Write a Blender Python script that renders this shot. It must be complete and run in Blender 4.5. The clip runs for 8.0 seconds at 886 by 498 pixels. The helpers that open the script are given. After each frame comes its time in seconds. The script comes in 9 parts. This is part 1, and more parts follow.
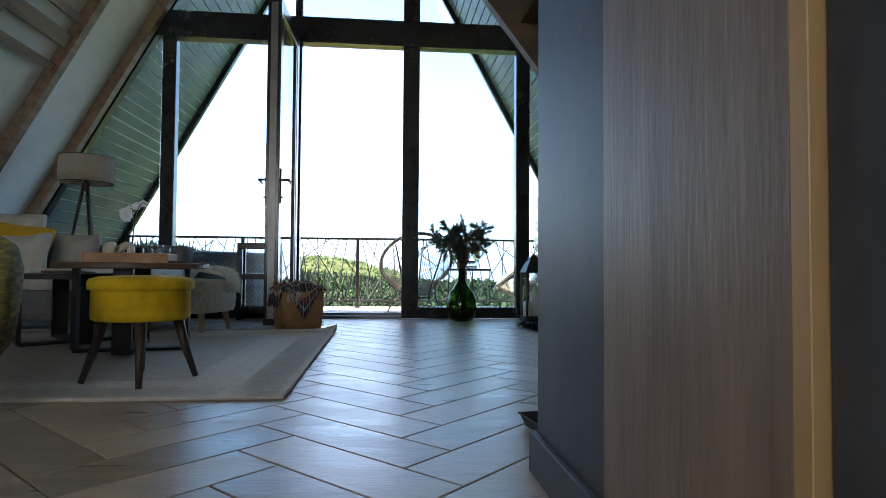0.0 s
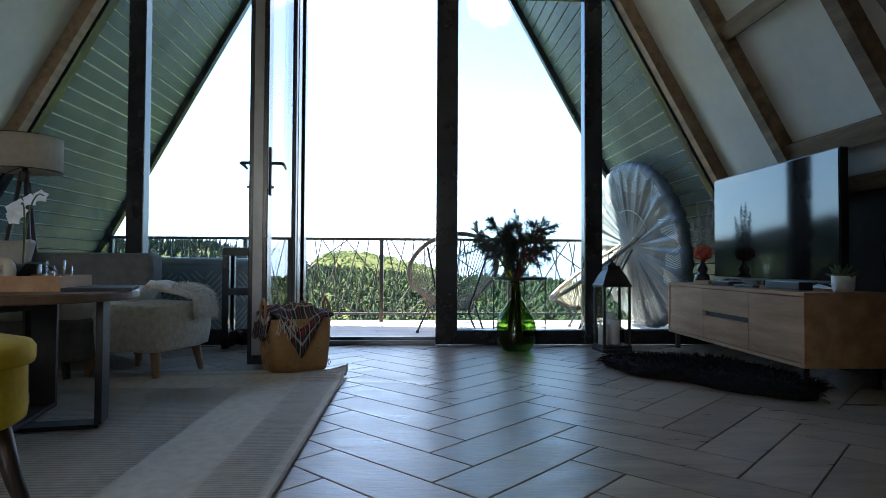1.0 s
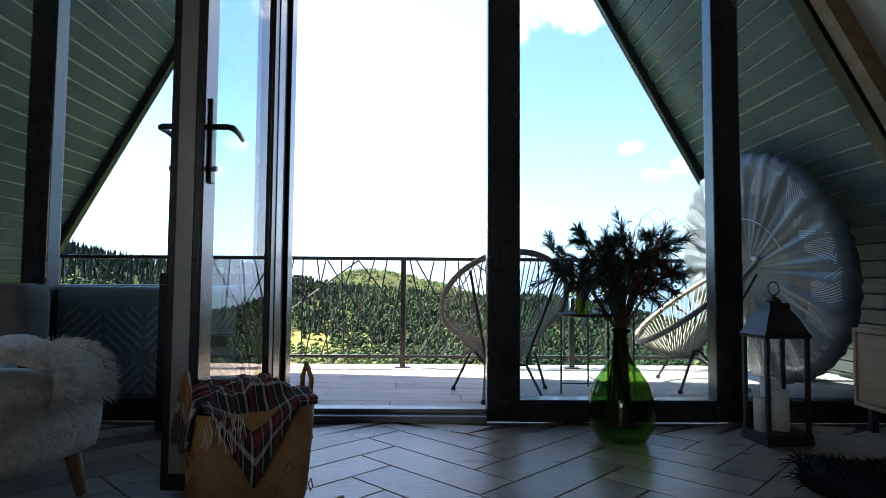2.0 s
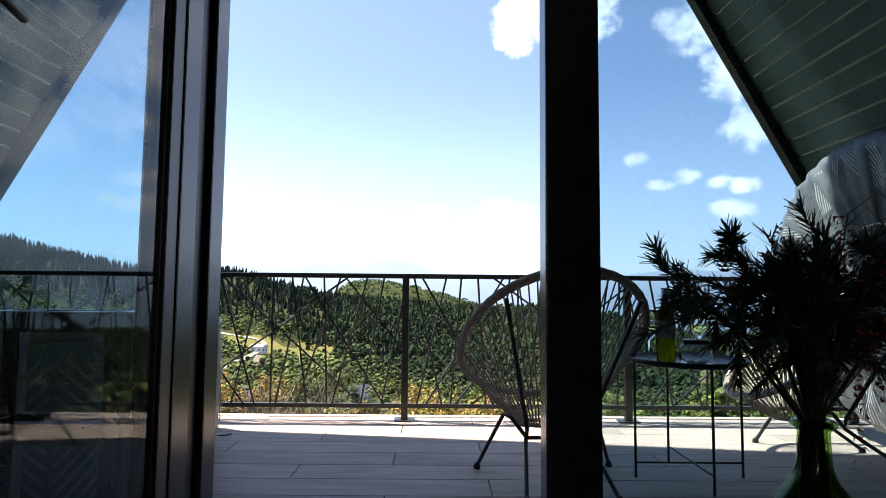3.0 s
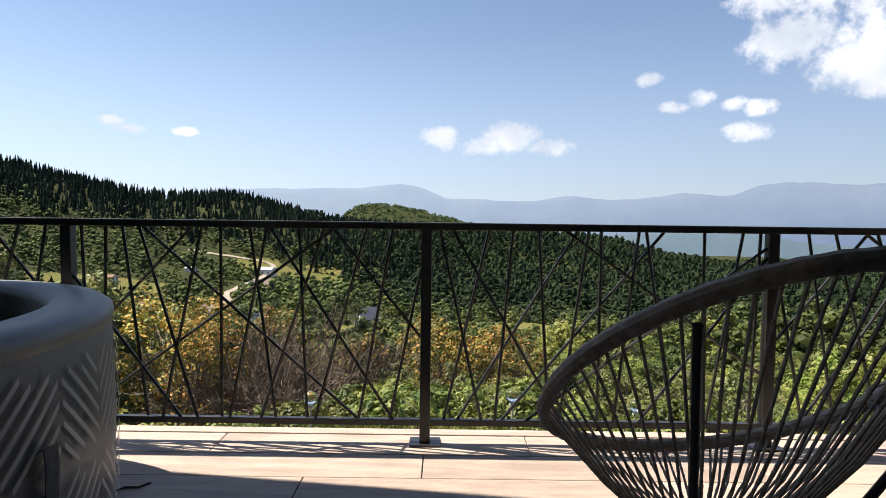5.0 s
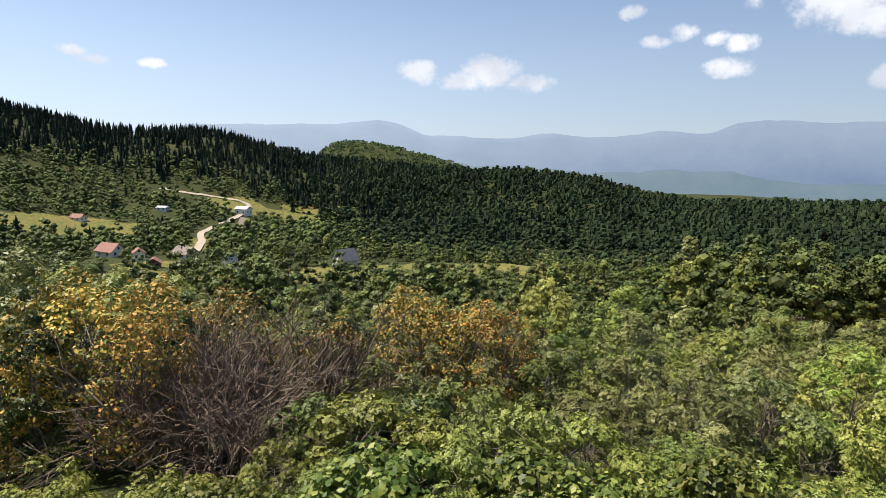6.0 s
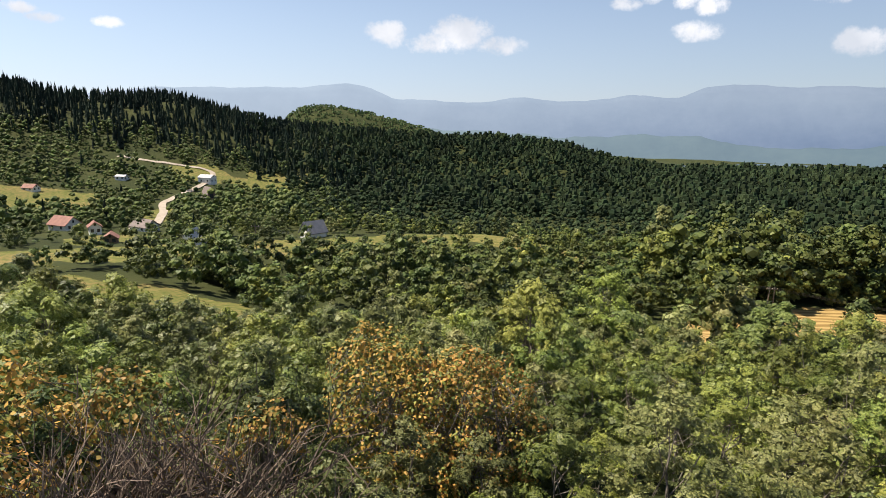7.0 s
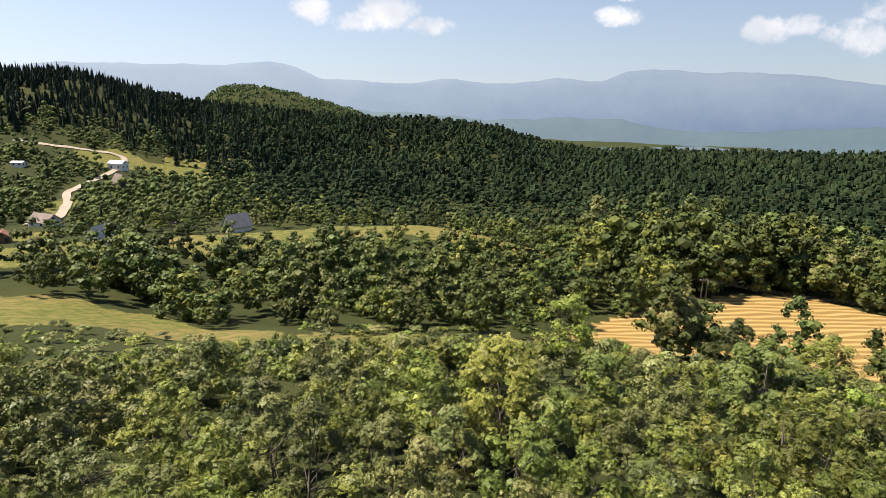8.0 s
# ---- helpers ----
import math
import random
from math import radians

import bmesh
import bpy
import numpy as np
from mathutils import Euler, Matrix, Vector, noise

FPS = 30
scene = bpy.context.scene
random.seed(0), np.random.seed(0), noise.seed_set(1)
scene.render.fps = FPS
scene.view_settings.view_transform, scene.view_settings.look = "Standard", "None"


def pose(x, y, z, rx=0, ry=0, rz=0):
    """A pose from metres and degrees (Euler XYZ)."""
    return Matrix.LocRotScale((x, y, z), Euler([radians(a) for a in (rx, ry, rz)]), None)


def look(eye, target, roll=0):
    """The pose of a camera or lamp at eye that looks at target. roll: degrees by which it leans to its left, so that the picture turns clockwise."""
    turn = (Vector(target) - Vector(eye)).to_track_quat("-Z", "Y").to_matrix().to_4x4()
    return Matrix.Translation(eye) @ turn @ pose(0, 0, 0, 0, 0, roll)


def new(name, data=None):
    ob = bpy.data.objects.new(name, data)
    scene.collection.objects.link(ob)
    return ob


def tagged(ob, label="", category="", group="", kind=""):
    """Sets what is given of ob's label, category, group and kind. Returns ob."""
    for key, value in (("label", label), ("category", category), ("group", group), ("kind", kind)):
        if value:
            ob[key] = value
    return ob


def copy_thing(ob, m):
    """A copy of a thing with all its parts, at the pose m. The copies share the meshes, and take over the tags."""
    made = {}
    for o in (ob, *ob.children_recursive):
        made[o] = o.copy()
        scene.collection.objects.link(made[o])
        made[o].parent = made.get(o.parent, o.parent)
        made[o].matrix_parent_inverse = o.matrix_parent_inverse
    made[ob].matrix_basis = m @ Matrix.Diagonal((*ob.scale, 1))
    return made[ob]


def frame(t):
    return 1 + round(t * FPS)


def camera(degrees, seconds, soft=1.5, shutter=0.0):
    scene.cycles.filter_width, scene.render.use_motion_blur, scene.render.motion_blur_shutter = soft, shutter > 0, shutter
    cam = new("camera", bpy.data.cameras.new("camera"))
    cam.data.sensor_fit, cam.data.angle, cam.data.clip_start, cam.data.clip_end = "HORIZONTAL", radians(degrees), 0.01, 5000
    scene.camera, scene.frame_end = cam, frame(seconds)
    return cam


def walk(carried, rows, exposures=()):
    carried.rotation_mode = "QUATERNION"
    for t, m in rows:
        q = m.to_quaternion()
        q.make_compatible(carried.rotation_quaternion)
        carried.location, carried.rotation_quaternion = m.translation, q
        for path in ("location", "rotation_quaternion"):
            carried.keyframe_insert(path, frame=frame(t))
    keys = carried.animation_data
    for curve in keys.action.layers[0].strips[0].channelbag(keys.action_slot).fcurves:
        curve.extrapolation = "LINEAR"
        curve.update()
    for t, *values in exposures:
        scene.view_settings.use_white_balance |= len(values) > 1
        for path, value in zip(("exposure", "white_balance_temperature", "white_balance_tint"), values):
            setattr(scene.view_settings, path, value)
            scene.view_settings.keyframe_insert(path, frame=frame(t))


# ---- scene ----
cam = camera(73.6, 8.0, soft=0.75)

PATH = [
    (0, (0.332, -5.454, 0.452), (0.527, -3.465, 0.519), 0.4),
    (0.3, (0.319, -5.088, 0.487), (0.477, -3.095, 0.547), 0.4),
    (0.5, (0.315, -4.856, 0.52), (0.452, -2.862, 0.573), 0.5),
    (1, (0.33, -4.199, 0.568), (0.428, -2.202, 0.617), 0.3),
    (1.5, (0.287, -3.48, 0.586), (0.353, -1.482, 0.656), 0.2),
    (2, (0.238, -2.77, 0.637), (0.268, -0.773, 0.747), 0.4),
    (2.2, (0.225, -2.505, 0.667), (0.247, -0.509, 0.788), 0.5),
    (3.3, (0.186, -1.412, 0.721), (0.197, 0.583, 0.87), 0.5),
    (3.5, (0.193, -1.272, 0.722), (0.194, 0.723, 0.866), 0.5),
    (4, (0.196, -1.0, 0.694), (0.183, 0.998, 0.782), 0.7),
    (4.2, (0.186, -0.914, 0.673), (0.176, 1.085, 0.727), 0.6),
    (5.3, (0.038, 0.112, 1.084), (0.042, 2.104, 0.908), 0.9),
    (5.5, (0.029, 0.585, 1.298), (0.053, 2.573, 1.078), 0.9),
    (6, (-0.026, 2.374, 1.747), (0.045, 4.348, 1.43), 0.9),
    (6.5, (0.052, 4.7, 2.203), (0.167, 6.659, 1.818), 0.9),
    (7, (0.09, 7.585, 2.917), (0.257, 9.531, 2.487), 0.9),
    (7.5, (-0.043, 10.886, 3.878), (0.204, 12.815, 3.412), 1.2),
    (8, (-0.26, 14.966, 4.94), (0.136, 16.866, 4.455), 1.5),
]
walk(cam, [(t, look(eye, aim, roll)) for t, eye, aim, roll in PATH],
     exposures=((0.0, 4.0, 6350, 10), (1.0, 3.95, 6300, 10), (2.0, 3.2, 6250, 12), (3.3, 1.85, 6300, 15), (4.2, 1.55, 6300, 15), (5.3, 1.15, 6400, 12), (6.5, 1.12, 6450, 12), (8.0, 1.22, 6700, 13)))

# ---------------------------------------------------------------- light
SUN_EL, SUN_TURN = 58.0, 14.0      # height; turn from the left side towards the valley
SUN_WAY = Vector((-math.cos(radians(SUN_EL)) * math.cos(radians(SUN_TURN)), math.cos(radians(SUN_EL)) * math.sin(radians(SUN_TURN)), math.sin(radians(SUN_EL))))


def make_world():
    world = bpy.data.worlds.new("sky")
    scene.world = world
    world.use_nodes = True
    nt = world.node_tree
    nt.nodes.clear()
    N, L = nt.nodes.new, nt.links.new
    out, bg = N("ShaderNodeOutputWorld"), N("ShaderNodeBackground")
    sky = N("ShaderNodeTexSky")
    sky.sky_type, sky.sun_disc = "NISHITA", False
    sky.sun_elevation = radians(SUN_EL)
    sky.sun_rotation = math.atan2(SUN_WAY.x, SUN_WAY.y)
    sky.altitude, sky.air_density, sky.dust_density, sky.ozone_density = 900, 1.0, 0.4, 2.6
    bg.inputs["Strength"].default_value = SKY_STRENGTH
    tc = N("ShaderNodeTexCoord")
    # pale haze that thickens towards the horizon
    sep = N("ShaderNodeSeparateXYZ")
    L(tc.outputs["Generated"], sep.inputs[0])
    hz = N("ShaderNodeMapRange")
    hz.interpolation_type = "SMOOTHSTEP"
    for k, v in (("From Min", -0.02), ("From Max", 0.36), ("To Min", 0.74), ("To Max", 0.16)):
        hz.inputs[k].default_value = v
    L(sep.outputs["Z"], hz.inputs["Value"])
    mixh = N("ShaderNodeMix")
    mixh.data_type = "RGBA"
    L(hz.outputs[0], mixh.inputs["Factor"])
    L(sky.outputs[0], mixh.inputs["A"])
    # the air is brighter on the sun's side
    side = N("ShaderNodeMapRange")
    for k, v in (("From Min", -0.6), ("From Max", 0.7), ("To Min", 1.12), ("To Max", 0.62)):
        side.inputs[k].default_value = v
    L(sep.outputs["X"], side.inputs["Value"])
    hmul = N("ShaderNodeVectorMath")
    hmul.operation = "SCALE"
    hmul.inputs[0].default_value = HAZE[:3]
    L(side.outputs[0], hmul.inputs["Scale"])
    L(hmul.outputs[0], mixh.inputs["B"])
    # fair-weather clouds: (azimuth, height, half width, half height) in degrees
    clouds = [(-0.4, 7.6, 2.8, 1.25), (6.4, 7.5, 3.6, 2.0), (9.6, 6.6, 3.2, 1.1), (3.4, 6.7, 4.6, 1.2), (18.7, 12.4, 1.5, 0.9),
              (20.7, 9.9, 1.7, 0.85), (23.0, 10.6, 1.7, 1.0), (25.6, 9.9, 1.5, 0.9), (27.6, 9.4, 1.9, 1.0), (26.7, 7.6, 2.5, 1.15), (30.0, 14.8, 5.2, 3.2), (35.0, 13.2, 5.5, 4.0),
              (40.0, 14.5, 7.0, 5.5), (28.5, 19.5, 4.6, 5.0), (25.0, 23.5, 5.0, 3.2), (33.0, 19.0, 6.5, 6.5), (36.5, 10.6, 3.2, 1.7), (38.5, 6.3, 2.2, 1.5), (41.0, 6.6, 2.0, 1.1),
              (45.5, 5.6, 3.8, 1.7), (47.0, 7.2, 2.6, 1.7), (9.0, 25.6, 5.0, 3.0), (13.5, 25.2, 4.6, 3.2), (7.2, 23.4, 2.4, 1.9), (-29.4, 7.7, 1.7, 0.6), (-27.8, 7.1, 1.6, 0.6),
              (-23.5, 7.2, 1.5, 0.6)]
    noise_t = N("ShaderNodeTexNoise")
    noise_t.inputs["Scale"].default_value, noise_t.inputs["Detail"].default_value, noise_t.inputs["Roughness"].default_value = 24.0, 10.0, 0.66
    L(tc.outputs["Generated"], noise_t.inputs["Vector"])
    total = None
    for az, el, w, h in clouds:
        c = Vector((math.sin(radians(az)) * math.cos(radians(el)), math.cos(radians(az)) * math.cos(radians(el)), math.sin(radians(el))))
        right = Vector((math.cos(radians(az)), -math.sin(radians(az)), 0))
        up = right.cross(c)
        parts_ = []
        for axis, half in ((right, w), (up, h)):
            d = N("ShaderNodeVectorMath")
            d.operation = "DOT_PRODUCT"
            L(tc.outputs["Generated"], d.inputs[0])
            d.inputs[1].default_value = axis
            m1 = N("ShaderNodeMath")
            m1.operation = "SUBTRACT"
            L(d.outputs["Value"], m1.inputs[0])
            m1.inputs[1].default_value = axis.dot(c)
            m2 = N("ShaderNodeMath")
            m2.operation = "DIVIDE"
            L(m1.outputs[0], m2.inputs[0])
            m2.inputs[1].default_value = math.sin(radians(half))
            m3 = N("ShaderNodeMath")
            m3.operation = "POWER"
            m4 = N("ShaderNodeMath")
            m4.operation = "ABSOLUTE"
            L(m2.outputs[0], m4.inputs[0])
            L(m4.outputs[0], m3.inputs[0])
            m3.inputs[1].default_value = 2.0
            parts_.append(m3)
        front = N("ShaderNodeVectorMath")
        front.operation = "DOT_PRODUCT"
        L(tc.outputs["Generated"], front.inputs[0])
        front.inputs[1].default_value = c
        s = N("ShaderNodeMath")
        s.operation = "ADD"
        L(parts_[0].outputs[0], s.inputs[0])
        L(parts_[1].outputs[0], s.inputs[1])
        inv = N("ShaderNodeMath")
        inv.operation, inv.use_clamp = "SUBTRACT", True
        inv.inputs[0].default_value = 1.0
        L(s.outputs[0], inv.inputs[1])
        gate = N("ShaderNodeMath")
        gate.operation = "GREATER_THAN"
        L(front.outputs["Value"], gate.inputs[0])
        gate.inputs[1].default_value = 0.5
        g2 = N("ShaderNodeMath")
        g2.operation = "MULTIPLY"
        L(inv.outputs[0], g2.inputs[0])
        L(gate.outputs[0], g2.inputs[1])
        if total is None:
            total = g2
        else:
            mx = N("ShaderNodeMath")
            mx.operation = "MAXIMUM"
            L(total.outputs[0], mx.inputs[0])
            L(g2.outputs[0], mx.inputs[1])
            total = mx
    # body of the cloud = mask pushed through noise
    add = N("ShaderNodeMath")
    add.operation = "MULTIPLY_ADD"
    L(noise_t.outputs["Fac"], add.inputs[0])
    add.inputs[1].default_value = 3.3
    body = N("ShaderNodeMath")
    body.operation = "MULTIPLY"
    L(total.outputs[0], body.inputs[0])
    body.inputs[1].default_value = 1.35
    L(body.outputs[0], add.inputs[2])
    dens = N("ShaderNodeMapRange")
    dens.interpolation_type = "SMOOTHSTEP"
    for k, v in (("From Min", 2.0), ("From Max", 3.0), ("To Min", 0.0), ("To Max", 0.96)):
        dens.inputs[k].default_value = v
    L(add.outputs[0], dens.inputs["Value"])
    gate2 = N("ShaderNodeMapRange")
    for k, v in (("From Min", 0.0), ("From Max", 0.3), ("To Min", 0.0), ("To Max", 1.0)):
        gate2.inputs[k].default_value = v
    L(total.outputs[0], gate2.inputs["Value"])
    dm = N("ShaderNodeMath")
    dm.operation = "MULTIPLY"
    L(dens.outputs[0], dm.inputs[0])
    L(gate2.outputs[0], dm.inputs[1])
    shade = N("ShaderNodeMix")
    shade.data_type = "RGBA"
    n2 = N("ShaderNodeTexNoise")
    n2.inputs["Scale"].default_value, n2.inputs["Detail"].default_value = 9.0, 5.0
    L(tc.outputs["Generated"], n2.inputs["Vector"])
    r2 = N("ShaderNodeMapRange")
    r2.inputs["From Min"].default_value, r2.inputs["From Max"].default_value = 0.4, 0.65
    L(n2.outputs["Fac"], r2.inputs["Value"])
    L(r2.outputs[0], shade.inputs["Factor"])
    shade.inputs["A"].default_value, shade.inputs["B"].default_value = CLOUD_LIGHT, CLOUD_GREY
    mixc = N("ShaderNodeMix")
    mixc.data_type = "RGBA"
    L(dm.outputs[0], mixc.inputs["Factor"])
    L(mixh.outputs["Result"], mixc.inputs["A"])
    L(shade.outputs["Result"], mixc.inputs["B"])
    L(mixc.outputs["Result"], bg.inputs["Color"])
    L(bg.outputs[0], out.inputs[0])


SKY_STRENGTH = 0.059
HAZE = (5.3, 6.3, 7.7, 1)
CLOUD_LIGHT = (8.3, 8.4, 8.6, 1)
CLOUD_GREY = (5.6, 6.0, 6.6, 1)
make_world()
sun = new("sun", bpy.data.lights.new("sun", "SUN"))
sun.data.energy, sun.data.angle, sun.data.color = 4.6, radians(0.5), (1.0, 0.91, 0.76)
sun.matrix_world = look((0, 0, 60), Vector((0, 0, 60)) - SUN_WAY)
# daylight through the window in the back wall
back_light = new("window_daylight", bpy.data.lights.new("window_daylight", "AREA"))
back_light.data.shape, back_light.data.size, back_light.data.size_y = "RECTANGLE", 1.3, 1.1
back_light.data.energy, back_light.data.color = 3.0, (1.0, 0.95, 0.88)
back_light.matrix_world = look((-1.25, -7.98, 1.5), (-1.25, 0, 1.4))

# ---------------------------------------------------------------- materials
def mat(name, colors, rough=0.6, metal=0.0, scale=6.0, bump=0.0, fine=0.0, stretch=(1, 1, 1), coords="Object", spec=0.5, island=0.0, per_object=0.0,
        sheen=0.0, detail=6.0, transl=0.0, coat=0.0, rough_var=0.0, bump_scale=None, leafy=False, spray=0.0, tint=False):
    """A node material: colours mixed by a two-scale noise, with bump, and a shift by piece or by object."""
    m = bpy.data.materials.new(name)
    m.use_nodes = True
    nt = m.node_tree
    nt.nodes.clear()
    N, L = nt.nodes.new, nt.links.new
    out, bs = N("ShaderNodeOutputMaterial"), N("ShaderNodeBsdfPrincipled")
    tc, mp = N("ShaderNodeTexCoord"), N("ShaderNodeMapping")
    L(tc.outputs[coords], mp.inputs["Vector"])
    mp.inputs["Scale"].default_value = stretch
    n1, n2 = N("ShaderNodeTexNoise"), N("ShaderNodeTexNoise")
    n1.inputs["Scale"].default_value, n1.inputs["Detail"].default_value = scale, detail
    n2.inputs["Scale"].default_value, n2.inputs["Detail"].default_value = scale * 7.3, 4.0
    vec = mp.outputs["Vector"]
    if island or per_object:
        # shift the grain from piece to piece; on a spray of leaves each leaf is a cell
        src = N("ShaderNodeNewGeometry").outputs["Random Per Island"] if island else N("ShaderNodeObjectInfo").outputs["Random"]
        if spray:
            vor, vsep = N("ShaderNodeTexVoronoi"), N("ShaderNodeSeparateColor")
            vor.inputs["Scale"].default_value = 1 / spray
            L(tc.outputs[coords], vor.inputs["Vector"])
            L(vor.outputs["Color"], vsep.inputs[0])
            src = vsep.outputs[0]
        sh = N("ShaderNodeVectorMath")
        sh.operation = "MULTIPLY_ADD"
        cmb = N("ShaderNodeCombineXYZ")
        for i in range(3):
            L(src, cmb.inputs[i])
        L(cmb.outputs[0], sh.inputs[0])
        sh.inputs[1].default_value = (0, 0, 0) if leafy else (37, 53, 71)
        L(vec, sh.inputs[2])
        vec = sh.outputs[0]
    L(vec, n1.inputs["Vector"])
    L(vec, n2.inputs["Vector"])
    mixn = N("ShaderNodeMath")
    mixn.operation = "MULTIPLY_ADD"
    L(n2.outputs["Fac"], mixn.inputs[0])
    mixn.inputs[1].default_value = 0.35
    sub = N("ShaderNodeMath")
    sub.operation = "SUBTRACT"
    L(n1.outputs["Fac"], sub.inputs[0])
    sub.inputs[1].default_value = 0.175
    L(sub.outputs[0], mixn.inputs[2])
    fac = mixn.outputs[0]
    if island or per_object:
        k = island or per_object
        ad = N("ShaderNodeMath")
        ad.operation = "MULTIPLY_ADD"
        L(src, ad.inputs[0])
        ad.inputs[1].default_value = k
        s2 = N("ShaderNodeMath")
        s2.operation = "SUBTRACT"
        L(fac, s2.inputs[0])
        s2.inputs[1].default_value = k / 2
        L(s2.outputs[0], ad.inputs[2])
        fac = ad.outputs[0]
    ramp = N("ShaderNodeValToRGB")
    els = ramp.color_ramp.elements
    n = len(colors)
    while len(els) < n:
        els.new(0.5)
    for i, c in enumerate(colors):
        els[i].position = 0.28 + 0.44 * i / max(1, n - 1)
        els[i].color = (*c, 1)
    L(fac, ramp.inputs[0])
    col = ramp.outputs[0]
    if leafy:
        # each plant a little lighter, darker or yellower than the next
        oi, hs, mv, mh = N("ShaderNodeObjectInfo"), N("ShaderNodeHueSaturation"), N("ShaderNodeMapRange"), N("ShaderNodeMapRange")
        mv.inputs["To Min"].default_value, mv.inputs["To Max"].default_value = 0.62, 1.36
        mh.inputs["To Min"].default_value, mh.inputs["To Max"].default_value = 0.525, 0.48
        one = oi.outputs["Random"]
        if tint:
            att = N("ShaderNodeAttribute")
            att.attribute_name = "tint"
            one = att.outputs["Fac"]
        L(one, mv.inputs["Value"])
        wn = N("ShaderNodeTexWhiteNoise")
        wn.noise_dimensions = "1D"
        L(one, wn.inputs["W"])
        L(wn.outputs["Value"], mh.inputs["Value"])
        L(mv.outputs[0], hs.inputs["Value"])
        L(mh.outputs[0], hs.inputs["Hue"])
        L(col, hs.inputs["Color"])
        col = hs.outputs[0]
    L(col, bs.inputs["Base Color"])
    bs.inputs["Roughness"].default_value, bs.inputs["Metallic"].default_value = rough, metal
    bs.inputs["Specular IOR Level"].default_value = spec
    if sheen:
        bs.inputs["Sheen Weight"].default_value = sheen
    if coat:
        bs.inputs["Coat Weight"].default_value, bs.inputs["Coat Roughness"].default_value = coat, 0.12
    if rough_var:
        rr = N("ShaderNodeMapRange")
        rr.inputs["To Min"].default_value, rr.inputs["To Max"].default_value = rough - rough_var, rough + rough_var
        rr.inputs["From Min"].default_value, rr.inputs["From Max"].default_value = 0.3, 0.7
        L(n1.outputs["Fac"], rr.inputs["Value"])
        L(rr.outputs[0], bs.inputs["Roughness"])
    if bump or fine:
        bp = N("ShaderNodeBump")
        bp.inputs["Strength"].default_value = bump or fine
        bp.inputs["Distance"].default_value = 0.01
        if bump_scale:
            n3 = N("ShaderNodeTexNoise")
            n3.inputs["Scale"].default_value, n3.inputs["Detail"].default_value = bump_scale, 5.0
            L(vec, n3.inputs["Vector"])
            L(n3.outputs["Fac"], bp.inputs["Height"])
        else:
            L((n1 if bump else n2).outputs["Fac"], bp.inputs["Height"])
        L(bp.outputs[0], bs.inputs["Normal"])
    surf = bs.outputs[0]
    if transl:
        tr = N("ShaderNodeBsdfTranslucent")
        L(col, tr.inputs["Color"])
        mx = N("ShaderNodeMixShader")
        mx.inputs[0].default_value = transl
        L(surf, mx.inputs[1])
        L(tr.outputs[0], mx.inputs[2])
        surf = mx.outputs[0]
    if spray:
        # the gaps between the leaves of a spray
        lt, gap, mg = N("ShaderNodeMath"), N("ShaderNodeBsdfTransparent"), N("ShaderNodeMixShader")
        lt.operation = "LESS_THAN"
        L(vor.outputs["Distance"], lt.inputs[0])
        lt.inputs[1].default_value = 0.6
        L(lt.outputs[0], mg.inputs[0])
        L(gap.outputs[0], mg.inputs[1])
        L(surf, mg.inputs[2])
        surf = mg.outputs[0]
    L(surf, out.inputs[0])
    return m


def glass_mat(name, tint=(1, 1, 1), rough=0.0, ior=1.45, thin=True):
    """thin: a pane that mirrors a little and lets straight light through; else solid glass."""
    m = bpy.data.materials.new(name)
    m.use_nodes = True
    nt = m.node_tree
    nt.nodes.clear()
    N, L = nt.nodes.new, nt.links.new
    out = N("ShaderNodeOutputMaterial")
    if not thin:
        g = N("ShaderNodeBsdfGlass")
        g.inputs["Color"].default_value, g.inputs["Roughness"].default_value, g.inputs["IOR"].default_value = (*tint, 1), rough, ior
        L(g.outputs[0], out.inputs[0])
        return m
    t, g, mx, fr = N("ShaderNodeBsdfTransparent"), N("ShaderNodeBsdfGlossy"), N("ShaderNodeMixShader"), N("ShaderNodeLayerWeight")
    t.inputs[0].default_value = (*tint, 1)
    g.inputs["Roughness"].default_value = rough
    # gloss that rises towards a grazing view, the same on both faces
    fr.inputs["Blend"].default_value = 0.5
    f0 = ((ior - 1) / (ior + 1)) ** 2
    pw, ma = N("ShaderNodeMath"), N("ShaderNodeMath")
    pw.operation, ma.operation = "POWER", "MULTIPLY_ADD"
    L(fr.outputs["Facing"], pw.inputs[0])
    pw.inputs[1].default_value = 5.0
    L(pw.outputs[0], ma.inputs[0])
    ma.inputs[1].default_value, ma.inputs[2].default_value = 1 - f0, f0
    L(ma.outputs[0], mx.inputs[0])
    L(t.outputs[0], mx.inputs[1])
    L(g.outputs[0], mx.inputs[2])
    L(mx.outputs[0], out.inputs[0])
    return m


